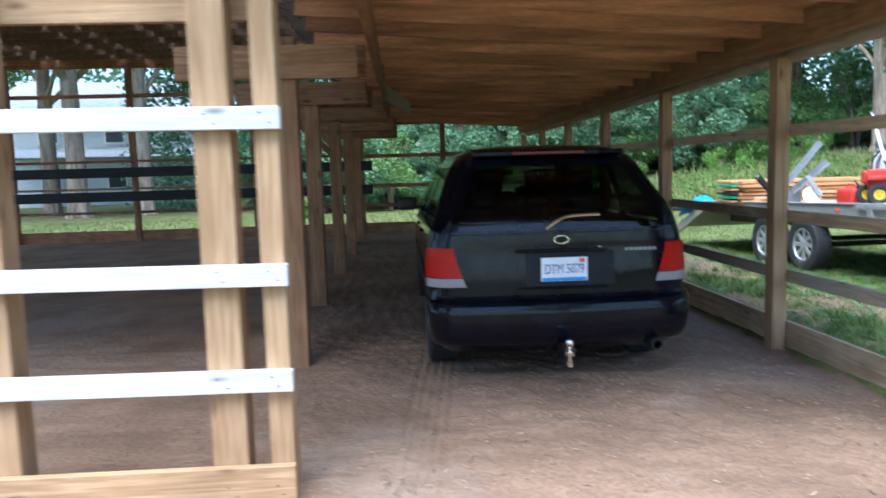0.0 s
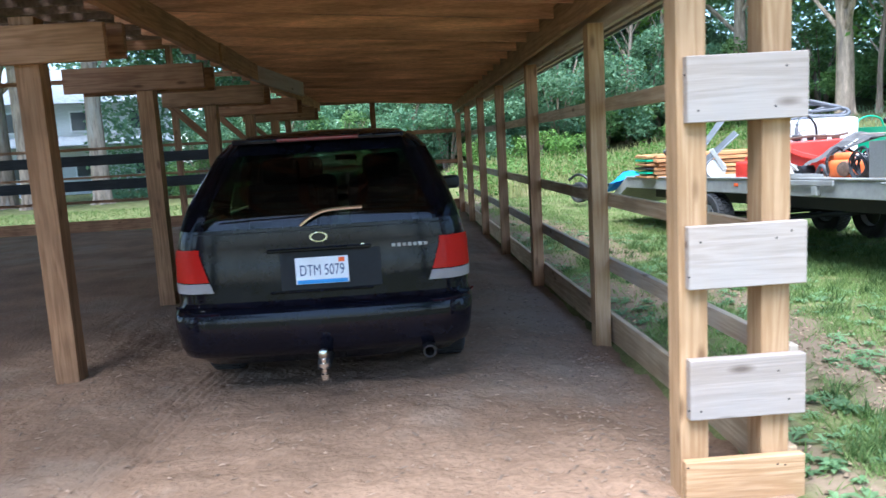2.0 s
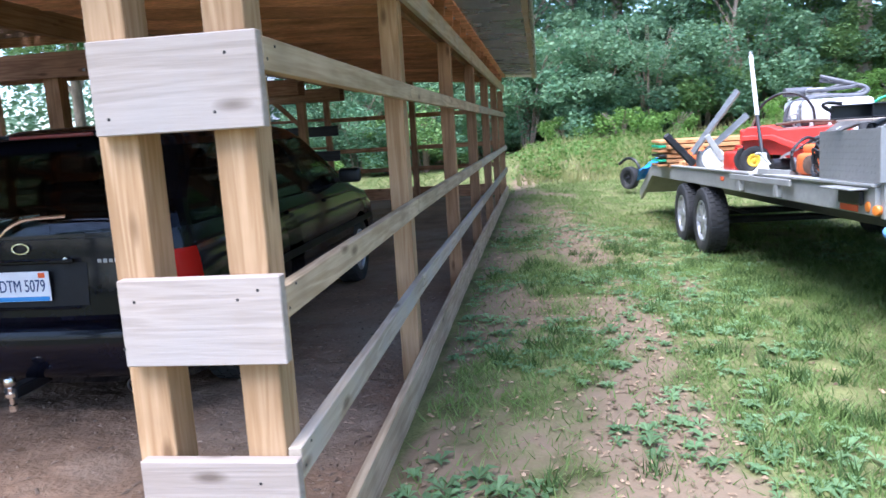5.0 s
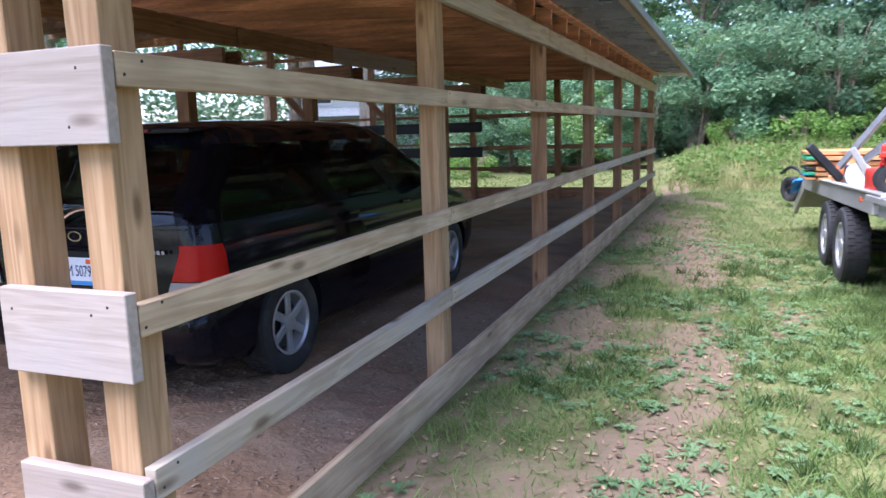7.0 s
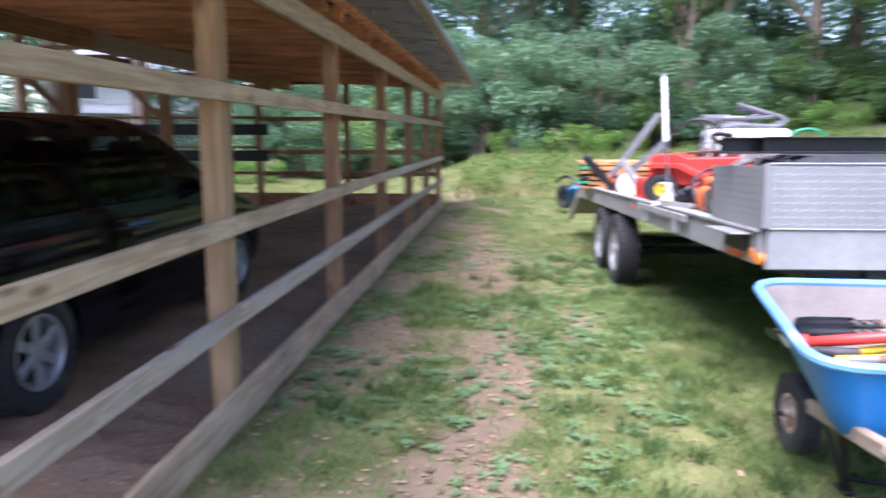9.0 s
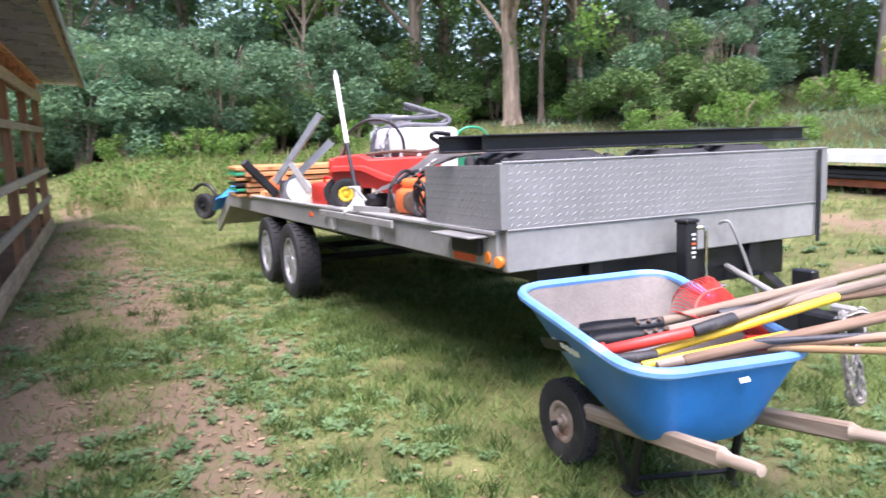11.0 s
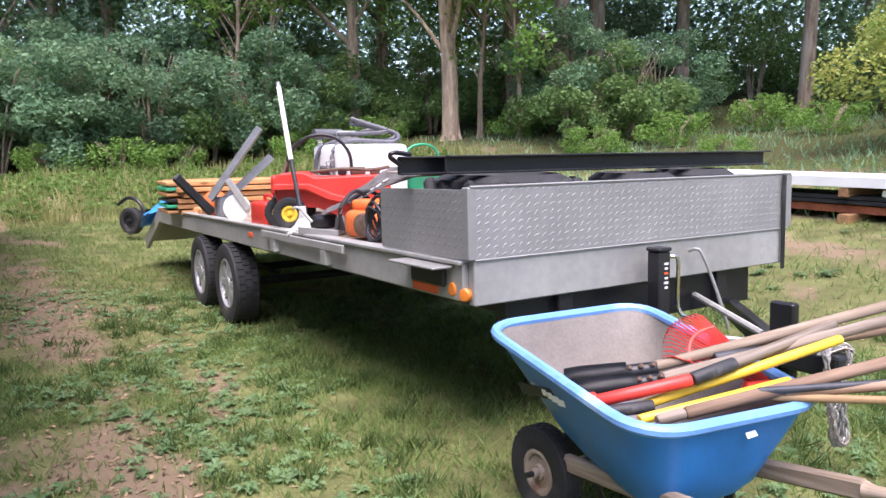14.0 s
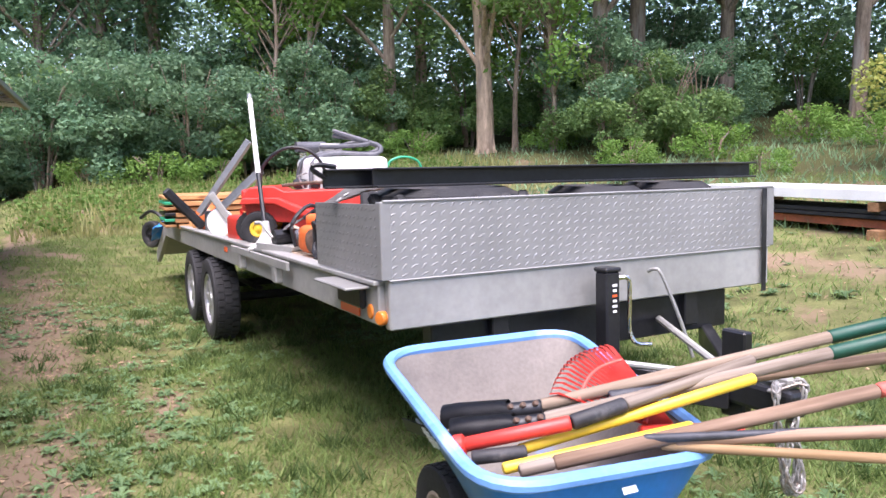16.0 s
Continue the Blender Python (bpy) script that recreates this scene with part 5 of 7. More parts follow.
# tail end: plough arms, disc, ball, lumber, tarp
plough = thing("steel_ramp_arms", on_deck(0.0, 4.4), "folded grey steel ramp arms leaning upward", "ramp", turn=0)
for a, b, w in (((0.0, 0.05, 0.16), (0.46, -0.14, 0.84), 0.13), ((0.12, -0.02, 0.14), (0.56, -0.16, 0.56), 0.13)):
    d = Vector(b) - Vector(a)
    m = Matrix.Translation((Vector(a) + Vector(b)) / 2) @ d.to_track_quat("X", "Y").to_matrix().to_4x4()
    arm = part("arm", box(d.length, 0.012, w, 0.003), DULL_STEEL, plough, m=m)
    part("arm_edge", box(d.length, 0.07, 0.012, 0.003, at=(0, 0.035, -w / 2)), DULL_STEEL, arm)
part("hinge", box(0.22, 0.16, 0.2, 0.02, at=(0.16, 0.1, 0.10)), DULL_STEEL, plough)
part("dark_arm", box(0.5, 0.05, 0.09, 0.02, turn=Matrix.Rotation(radians(48), 4, "Y"), at=(-0.12, 0.25, 0.22)), BLACK_STEEL, plough)
disc = thing("saw_disc", on_deck(0.07, 3.85), "pale round metal disc guard with an arm", "disc", turn=68)
part("disc", lathe([(0.115, -0.012), (0.12, 0.0), (0.115, 0.012), (0.02, 0.02), (0.0001, 0.02)], 28), WHITE_TANK, disc, m=Matrix.Translation((0, 0, 0.12)))
part("arm", box(0.03, 0.06, 0.32, 0.006, turn=Matrix.Rotation(radians(-32), 4, "X"), at=(-0.03, -0.02, 0.24)), GALV, disc)
ball = thing("orange_float", on_deck(0.14, 4.85), "dull orange round float", "float")
part("shell", lathe([(0.13 * math.sin(t), 0.13 - 0.13 * math.cos(t)) for t in np.linspace(0.02, math.pi - 0.02, 14)], 24, "Z"), ORANGE, ball, shade=True)
part("neck", lathe([(0.03, 0.24), (0.03, 0.29), (0.0001, 0.29)], 12, "Z"), TRIM_BLACK, ball)
rnd = random.Random(11)
pile = thing("lumber_pile", on_deck(1.0, 5.9), "pile of orange-brown sawn boards with coloured ends", "lumber", turn=2)
for lay in range(6):
    for k in range(5):
        ln = 2.15 + rnd.uniform(-0.15, 0.1)
        ob = part("board", box(ln, 0.14, 0.045, 0.004), LUMBER, pile, m=Matrix.Translation((rnd.uniform(-0.06, 0.06), -0.34 + 0.155 * k + rnd.uniform(-0.02, 0.02), 0.025 + 0.062 * lay)) @ Matrix.Rotation(rnd.uniform(-0.05, 0.05), 4, "Z"))
    part("board_end_block", box(0.12, 0.5, 0.03, 0.004, at=(-1.12, -0.05, 0.03 + 0.062 * lay)), (LUMBER, GREEN_P, BLACK_STEEL)[lay % 3] if lay < 5 else LUMBER, pile)
for k in range(4):
    blk = thing("wood_block", on_deck(0.12 + 0.09 * (k % 2), 5.0 + 0.17 * k), "short offcut of pale sawn wood", "wood block", "offcuts on the deck", turn=k * 31)
    part("block", box(0.22, 0.12, 0.07 + 0.02 * (k % 2), 0.006, at=(0, 0, 0.04)), (LUMBER, PALE_WOOD)[k % 2], blk)
tarp_bm = bmesh.new()
bmesh.ops.create_grid(tarp_bm, x_segments=22, y_segments=22, size=0.34)
for v in tarp_bm.verts:
    r = v.co.xy.length
    v.co.z = 0.30 * math.exp(-(r / 0.3) ** 2) + 0.045 * noise.noise((v.co.x * 9, v.co.y * 9, 3)) + 0.02
bmesh.ops.solidify(tarp_bm, geom=tarp_bm.faces[:], thickness=0.006)
tarp = thing("tarp", TM @ Vector((0.22, 7.5, 0.76)), "crumpled blue plastic tarp on the trailer tail", "tarp")
part("sheet", tarp_bm, BLUE_TARP, tarp, m=Matrix.Rotation(radians(-20), 4, "X"), shade=True)

small = thing("small_trailer", (5.72, 16.6, 0.06), "small black utility trailer wheel and drawbar in the grass", "trailer", turn=35)
wheel("wheel", small, (-0.1, 0, 0.23), 0.23, 0.14, 0.13, 0, -1, BLACK_STEEL, tread=0)
part("mudguard", tube(bend([(-0.1, -0.34, 0.3), (-0.1, -0.2, 0.55), (-0.1, 0.05, 0.62), (-0.1, 0.3, 0.5)], 4), 0.03, 8), BLACK_STEEL, small)
part("frame", box(0.9, 0.07, 0.07, 0.01, at=(0.35, 0.05, 0.36)), BLACK_STEEL, small)
part("drawbar", box(0.07, 1.3, 0.07, 0.01, at=(0.4, -0.6, 0.36)), BLACK_STEEL, small)

# ---- lumber stack on the slope ----
stack = thing("board_stack", (12.9, 8.0, 0), "stack of long white and dark boards on timber bearers", "lumber stack", turn=0)
inv = stack.matrix_world.inverted()
RUST = material("rusty_red_steel", (0.42, 0.12, 0.06), 0.7, 0.1, vary=0.3, scale=6, fine=40, second=(0.25, 0.10, 0.06), blotch=0.3)
WHITE_BOARD = material("white_painted_board", (0.78, 0.78, 0.76), 0.5, vary=0.08, scale=3)
for k in range(4):
    y0 = 4.0 + 2.1 * k
    board("bearer", (12.35, y0, 0.60), (13.6, y0, 0.66), 0.14, 0.14, BEAM_WOOD, stack)
    board("bearer", (12.4, y0 + 0.05, 0.92), (13.5, y0 + 0.05, 0.94), 0.1, 0.12, BEAM_WOOD, stack)
for x0, mt in ((12.38, RUST), (12.7, RUST), (13.05, RUST)):
    board("rusty_beam", (x0, 2.2, 0.71), (x0 + 0.3, 11.0, 0.73), 0.09, 0.12, mt, stack)
for j, z0 in enumerate((0.80, 0.855)):
    for k in range(4):
        board("dark_board", (12.36 + 0.24 * k, 2.0 + 0.1 * j, z0), (12.66 + 0.24 * k, 10.9, z0 + 0.01), 0.045, 0.22, BLACK_WOOD, stack)
for k in range(5):
    board("white_board", (12.30 + 0.24 * k, 2.0, 1.04), (12.60 + 0.24 * k, 10.8, 1.05), 0.12, 0.23, WHITE_BOARD, stack)
for x0, y0 in ((12.5, 5.9), (12.6, 7.0)):
    w = thing("wrapped_bundle", (x0, y0 + 0.6, 0.88), "small white plastic wrapped bundle", "bundle", "white bundles", turn=5)
    part("wrapping", box(0.3, 0.5, 0.09, 0.04, at=(0, 0, 0.045), seg=2), WHITE_TANK, w, shade=True)

# ---- wheelbarrow ----
BLUE = material("blue_polythene", (0.02, 0.20, 0.58), 0.38, vary=0.12, scale=5, fine=60, bump=0.04, second=(0.06, 0.26, 0.60), blotch=0.25)
BLUE_RIM = material("sun_bleached_blue", (0.15, 0.34, 0.69), 0.45, vary=0.12, scale=5, fine=60, second=(0.36, 0.55, 0.85), blotch=0.3)
DUSTY = material("dusty_tray", (0.18, 0.16, 0.14), 0.85, vary=0.2, scale=5, fine=70, bump=0.15, second=(0.16, 0.25, 0.42), blotch=0.12)
HANDLE = wood("grey_handle_wood", (0.44, 0.35, 0.27), (0.28, 0.21, 0.15), knots=False)
barrow = thing("wheelbarrow", (5.95, 4.95, 0.05), "blue plastic wheelbarrow with wooden handles, full of garden tools", "wheelbarrow")
OFF = Vector((5.95, 4.95, 0.05))


def quad_ring(corners, radius, n=7):
    """A rounded four-cornered ring through corner points."""
    out = []
    c = [Vector(p) for p in corners]
    for k in range(4):
        p, a, b = c[k], c[k - 1], c[(k + 1) % 4]
        u, v = (a - p).normalized() * radius, (b - p).normalized() * radius
        for i in range(n):
            t = i / (n - 1)
            out.append(p + u * (1 - t) ** 2 + v * t ** 2)
    return out


RIM = [(5.62, 5.50, 0.79), (6.42, 5.47, 0.79), (6.23, 4.47, 0.69), (5.53, 4.55, 0.69)]
BASE = [(5.80, 5.25, 0.405), (6.28, 5.22, 0.405), (6.13, 4.60, 0.37), (5.68, 4.66, 0.37)]
rings = []
for t in (0.0, 0.03, 0.12, 0.4, 0.7, 0.93, 1.0):
    f = 0.94 + 0.06 * min(1, t / 0.12) if t < 0.12 else 1.0
    cor = [Vector(a).lerp(Vector(b), t ** 0.9) - OFF for a, b in zip(BASE, RIM)]
    mid = sum(cor, Vector()) / 4
    rings.append([mid + (p - mid) * f for p in quad_ring(cor, 0.16)])
tray_bm = loft(rings, cap=False)
tray_bm.verts.ensure_lookup_table()
tray_bm.faces.new([tray_bm.verts[i] for i in range(len(rings[0]))])
tray = part("tray", tray_bm, BLUE, barrow, "blue plastic tray", shade=True)
mid_rim = sum((Vector(p) for p in RIM), Vector()) / 4 - OFF
inner = loft([[Vector((p.x * 0.975 + 0.025 * mid_rim.x, p.y * 0.975 + 0.025 * mid_rim.y, p.z + 0.012 * (k == 0))) for p in r] for k, r in enumerate(rings)], cap=False)
inner.verts.ensure_lookup_table()
inner.faces.new([inner.verts[i] for i in range(len(rings[0]))])
part("tray_lining", inner, DUSTY, tray, "dusty grey-brown inside of the tray", shade=True)
rim_line = rings[-1] + rings[-1][:2]
part("rim", tube([p + Vector((0, 0, 0.004)) for p in rim_line], 0.02, 8), BLUE_RIM, tray, "sun-bleached pale blue rim", shade=True)
lab = part("label", box(0.004, 0.26, 0.05, 0.001, turn=Matrix.Rotation(radians(-4), 4, "X") @ Matrix.Rotation(radians(12), 4, "Z") @ Matrix.Rotation(radians(-24), 4, "Y"), at=Vector((5.628, 5.10, 0.640)) - OFF), BLACK_STEEL, tray, "black label with worn pale lettering")
part("label_tag", box(0.045, 0.003, 0.018, 0.001, turn=Matrix.Rotation(radians(-35), 4, "X"), at=Vector((5.92, 4.505, 0.640)) - OFF), PALE_INK, tray, "small worn pale sticker")
for k in range(6):
    part("letter_bar", box(0.003, 0.018 if k < 4 else 0.03, 0.026, 0, turn=Matrix.Rotation(radians(12), 4, "Z") @ Matrix.Rotation(radians(-24), 4, "Y"), at=Vector((5.634 - 0.006 * k, 5.19 - 0.038 * k, 0.642)) - OFF), PALE_INK, lab)
for sx, (a, b) in ((-1, ((5.80, 5.30, 0.30), (5.69, 4.20, 0.50))), (1, ((6.18, 5.27, 0.30), (6.22, 4.14, 0.50)))):
    a, b = Vector(a) - OFF, Vector(b) - OFF
    d = b - a
    m = Matrix.Translation(a + d * 0.42) @ d.to_track_quat("X", "Z").to_matrix().to_4x4()
    h = part("handle", box(d.length * 0.84, 0.042, 0.062, 0.008), HANDLE, barrow, "weathered wooden handle", m)
    part("grip", lathe([(0.029, 0), (0.02, 0.03), (0.021, 0.12), (0.018, 0.16), (0.0001, 0.163)], 14), HANDLE, h, m=Matrix.Translation((d.length * 0.42 - 0.005, 0, 0)), shade=True)
    f = Vector((5.86 if sx < 0 else 6.25, 4.98 if sx < 0 else 4.86, 0.055)) - OFF
    top = a + d * 0.45
    part("leg", tube([top, f], 0.017, 6), BLACK_STEEL, barrow)
    part("leg_brace", tube([a + d * 0.25, f], 0.012, 6), BLACK_STEEL, barrow)
    part("foot", box(0.05, 0.09, 0.015, 0.004, at=f), BLACK_STEEL, barrow)
    wheel("wheel", barrow, Vector((5.79 if sx < 0 else 6.21, 5.32, 0.235)) - OFF, 0.18, 0.085, 0.09, 0, sx, material("rust_brown_rim", (0.30, 0.24, 0.19), 0.7, vary=0.25, scale=20, second=(0.2, 0.12, 0.08), blotch=0.3) if sx < 0 else bpy.data.materials["rust_brown_rim"], tread=30)
part("cross_brace", tube([Vector((5.86, 4.98, 0.10)) - OFF, Vector((6.25, 4.86, 0.10)) - OFF], 0.012, 6), BLACK_STEEL, barrow)
part("axle", tube([Vector((5.70, 5.32, 0.235)) - OFF, Vector((6.3, 5.32, 0.235)) - OFF], 0.012, 8), BLACK_STEEL, barrow)
part("front_bracket", box(0.36, 0.03, 0.12, 0.01, at=Vector((6.0, 5.24, 0.36)) - OFF), BLACK_STEEL, barrow)

# ---- garden tools in the wheelbarrow ----
ASH = wood("ash_handle", (0.43, 0.345, 0.26), (0.27, 0.20, 0.14), knots=False)
GREY_ASH = wood("grey_ash_handle", (0.31, 0.255, 0.205), (0.18, 0.14, 0.105), knots=False)
BROWN_ASH = wood("brown_handle", (0.36, 0.245, 0.17), (0.20, 0.125, 0.08), knots=False)
BAMBOO = wood("honey_cane", (0.42, 0.28, 0.15), (0.27, 0.165, 0.08), knots=False)
GREEN_GRIP = material("dark_green_grip", (0.006, 0.062, 0.036), 0.5, vary=0.2, scale=20, bump=0.05)
RED_GRIP = material("faded_red_grip", (0.50, 0.11, 0.08), 0.6, vary=0.2, scale=25, fine=90)
BLACK_GRIP = material("black_grip", (0.03, 0.03, 0.032), 0.6, vary=0.35, scale=25, fine=90, bump=0.1, second=(0.10, 0.095, 0.09), blotch=0.25)
NAVY = material("dark_grey_socket", (0.05, 0.052, 0.06), 0.55, 0.3, vary=0.25, scale=20)


def rod_part(name, a, b, r, mat, parent, label="", ends=None):
    """A round rod whose own x axis lies along it."""
    a, b = Vector(a), Vector(b)
    d = b - a
    m = parent.matrix_world.inverted() @ Matrix.Translation((a + b) / 2) @ d.to_track_quat("X", "Z").to_matrix().to_4x4()
    h = d.length / 2
    r2 = ends or r
    return part(name, lathe([(0.0001, -h), (r * 0.8, -h + 0.001), (r, -h + 0.006), (r2, h - 0.006), (r2 * 0.8, h - 0.001), (0.0001, h)], 12), mat, parent, label, m, True)


def tool(name, label, category, pieces):
    """pieces: (part name, from, to, radius, material)."""
    t = thing(name, pieces[0][1], label, category, "garden tools in the wheelbarrow")
    bpy.context.view_layer.update()
    for nm, a, b, r, mt in pieces:
        rod_part(nm, a, b, r, mt, t)
    return t


def mixp(a, b, t):
    return tuple(x + (y - x) * t for x, y in zip(a, b))


dig_a, dig_b = (5.83, 4.865, 0.755), (7.00, 4.42, 1.005)
dg = tool("post_hole_digger", "post hole digger with two pale handles and dark green grips", "digger",
          [("handle", dig_a, mixp(dig_a, dig_b, 0.74), 0.019, ASH), ("grip", mixp(dig_a, dig_b, 0.735), dig_b, 0.021, GREEN_GRIP),
           ("handle", (5.81, 4.81, 0.735), (6.62, 4.475, 0.915), 0.019, GREY_ASH), ("grip", (6.615, 4.477, 0.914), (6.98, 4.34, 0.99), 0.021, GREEN_GRIP)])
for k, (ax, bx) in enumerate((((5.66, 5.04, 0.695), (5.85, 4.855, 0.757)), ((5.64, 4.95, 0.685), (5.83, 4.80, 0.737)))):
    ax, bx = Vector(ax), Vector(bx)
    rod_part("socket", ax.lerp(bx, 0.62), bx.lerp(ax, -0.12), 0.027, BLACK_STEEL, dg, "black steel socket", 0.024)
    d = bx - ax
    scoop = bmesh.new()
    rings = []
    for i in range(9):
        t = i / 8
        r = 0.050 - 0.014 * t - 0.018 * max(0.0, 0.25 - t)
        rings.append([scoop.verts.new((d.length * (t * 0.75 - 0.5), r * math.cos(a), r * math.sin(a))) for a in np.linspace(-0.35, math.pi + 0.35, 13)])
    for p, q in zip(rings, rings[1:]):
        for i in range(12):
            scoop.faces.new((p[i], q[i], q[i + 1], p[i + 1]))
    bmesh.ops.solidify(scoop, geom=scoop.faces[:], thickness=0.005)
    part("blade", scoop, BLACK_STEEL, dg, "worn black scoop blade", dg.matrix_world.inverted() @ Matrix.Translation((ax + bx) / 2) @ d.to_track_quat("X", "Z").to_matrix().to_4x4(), True)
    for i in range(3):
        rod_part("bolt", ax.lerp(bx, 0.7 + 0.14 * i) + Vector((0, -0.02, 0.018)), ax.lerp(bx, 0.7 + 0.14 * i) + Vector((0, -0.034, 0.03)), 0.009, BROWN_STEEL, dg)
y_a, y_b = (5.75, 4.77, 0.68), (6.38, 4.53, 0.86)
tool("yellow_rod_tool", "tool with a bright yellow fibreglass handle", "tool handle", [("handle", y_a, y_b, 0.016, YELLOW)])
tool("yellow_rod_tool", "second tool with a yellow handle lying lower", "tool handle", [("handle", (5.66, 4.70, 0.672), (6.2, 4.58, 0.735), 0.016, YELLOW), ("grip", (5.62, 4.80, 0.672), (5.76, 4.74, 0.685), 0.02, BLACK_GRIP)])
tool("red_handled_tool", "tool with red shaft and dark grip", "tool handle", [("flange", (5.595, 4.86, 0.687), (5.625, 4.842, 0.695), 0.031, RED), ("shaft", (5.62, 4.845, 0.693), (5.87, 4.69, 0.765), 0.021, RED), ("collar", (5.87, 4.69, 0.765), (6.03, 4.66, 0.80), 0.022, BLACK_GRIP), ("handle", (6.03, 4.66, 0.80), (6.45, 4.60, 0.885), 0.018, GREY_ASH)])
b_a, b_b = (5.77, 4.625, 0.695), (6.80, 4.29, 0.865)
tool("brown_handled_tool", "long tool with brown handle and faded red end", "tool handle", [("handle", b_a, mixp(b_a, b_b, 0.84), 0.02, BROWN_ASH), ("grip", mixp(b_a, b_b, 0.84), b_b, 0.021, RED_GRIP), ("ferrule", (5.68, 4.65, 0.682), (5.77, 4.625, 0.695), 0.018, GREY_ASH)])
tool("shovel", "shovel with dark blade and brown handle", "shovel", [("handle", (6.2, 4.72, 0.80), (7.5, 4.33, 0.90), 0.019, BROWN_ASH), ("socket", (6.05, 4.76, 0.785), (6.22, 4.715, 0.80), 0.023, NAVY)])
tool("hoe", "hoe handle of weathered wood with black end", "hoe", [("handle", (6.08, 4.52, 0.735), (6.62, 4.17, 0.79), 0.017, BROWN_ASH), ("grip", (6.61, 4.176, 0.789), (7.1, 3.86, 0.84), 0.019, BLACK_GRIP)])
tool("cane", "thin honey-coloured wooden cane", "cane", [("shaft", (6.05, 4.54, 0.72), (6.95, 3.80, 0.745), 0.013, BAMBOO)])
tool("metal_rod_tool", "tool with dark grey metal shaft", "tool handle", [("shaft", (6.0, 4.55, 0.745), (7.0, 3.98, 0.81), 0.012, NAVY)])
rake = thing("leaf_rake", (6.10, 4.62, 0.74), "red plastic fan leaf rake lying in the barrow", "rake", "garden tools in the wheelbarrow")
apex = Vector((6.20, 4.60, 0.69))
tips = [Vector((6.22, 4.99, 0.885)), Vector((5.90, 4.84, 0.81))]
for k in range(16):
    t = k / 15
    tip = tips[0].lerp(tips[1], t) + Vector((0.0, 0.05 * math.sin(math.pi * t), 0.015 * math.sin(math.pi * t)))
    d = tip - apex
    root = apex + d * 0.25
    bm = bmesh.new()
    side = d.cross(Vector((0, 0, 1))).normalized()
    line = [root, root + d * 0.45, root + d * 0.68, root + d * 0.75 + Vector((0, 0, -0.012)), root + d * 0.76 + Vector((0, 0, -0.035))]
    vs = []
    for i, p in enumerate(line):
        w = 0.009 if i < 3 else 0.006
        vs.append([bm.verts.new(p + side * w - rake.location), bm.verts.new(p - side * w - rake.location)])
    for p, q in zip(vs, vs[1:]):
        bm.faces.new((p[0], p[1], q[1], q[0]))
    bmesh.ops.solidify(bm, geom=bm.faces[:], thickness=0.004)
    part("tine", bm, RED, rake)
for f, w in ((0.30, 0.012), (0.78, 0.008)):
    pts = [apex + (tips[0].lerp(tips[1], t) + Vector((0.0, 0.05 * math.sin(math.pi * t), 0.015 * math.sin(math.pi * t))) - apex) * f - rake.location for t in np.linspace(0, 1, 12)]
    part("cross_band", tube(pts, w * 0.7, 6), RED if f < 0.5 else RED_GRIP, rake)
rod_part("socket", apex + Vector((0.16, -0.05, 0.01)), apex + Vector((-0.12, 0.06, 0.01)), 0.03, RED, rake)
pad_bm = bmesh.new()
pv = [pad_bm.verts.new(p - rake.location) for p in (apex, apex + (tips[0] - apex) * 0.33, apex + ((tips[0] + tips[1]) / 2 - apex) * 0.36, apex + (tips[1] - apex) * 0.33)]
pad_bm.faces.new(pv)
bmesh.ops.solidify(pad_bm, geom=pad_bm.faces[:], thickness=0.006)
part("fan_plate", pad_bm, RED, rake)
part("fan_label", box(0.09, 0.05, 0.003, 0.001, at=apex + Vector((0.0, 0.16, 0.075)) - rake.location, turn=Matrix.Rotation(radians(18), 4, "X")), PALE_INK, rake)


# ---- trees, shrubs, grass ----
BARK = material("grey_brown_bark", (0.28, 0.215, 0.16), 0.95, vary=0.4, scale=3, fine=14, stretch=(3, 3, 0.5), bump=1.0, second=(0.33, 0.29, 0.24), blotch=0.3, spec=0.1, per_object=0.2)
PALE_BARK = material("pale_tan_bark", (0.46, 0.34, 0.245), 0.95, vary=0.35, scale=3, fine=14, stretch=(3, 3, 0.5), bump=1.0, second=(0.26, 0.20, 0.16), blotch=0.3, spec=0.1)
LEAF = foliage("woodland_leaf", (0.110, 0.198, 0.067), (0.251, 0.383, 0.125), (0.147, 0.265, 0.088))
LEAF_BLUE = foliage("blue_green_leaf", (0.110, 0.206, 0.110), (0.236, 0.367, 0.198), (0.132, 0.251, 0.147))
# woodland green with shade and bluish distance haze mixed into the colour
LEAF_DARK = foliage("hazy_shaded_leaf", (0.101, 0.187, 0.101), (0.220, 0.338, 0.187))
LEAF_FRESH = foliage("fresh_leaf", (0.104, 0.209, 0.041), (0.197, 0.325, 0.070), (0.139, 0.267, 0.058))
LEAF_YELLOW = foliage("yellowing_leaf", (0.25, 0.32, 0.075), (0.46, 0.445, 0.13), (0.20, 0.29, 0.07))
GRASS_M = foliage("grass_blade", (0.12, 0.195, 0.05), (0.24, 0.305, 0.105), (0.17, 0.25, 0.07))
TUFT_M = foliage("tuft_blade", (0.07, 0.135, 0.035), (0.17, 0.25, 0.08), (0.11, 0.18, 0.05))
WEED_M = foliage("broad_weed_leaf", (0.11, 0.20, 0.08), (0.20, 0.31, 0.14))
STRAW_M = foliage("tall_seeding_grass", (0.24, 0.26, 0.09), (0.42, 0.39, 0.18), (0.20, 0.27, 0.08))
rng = np.random.default_rng(7)


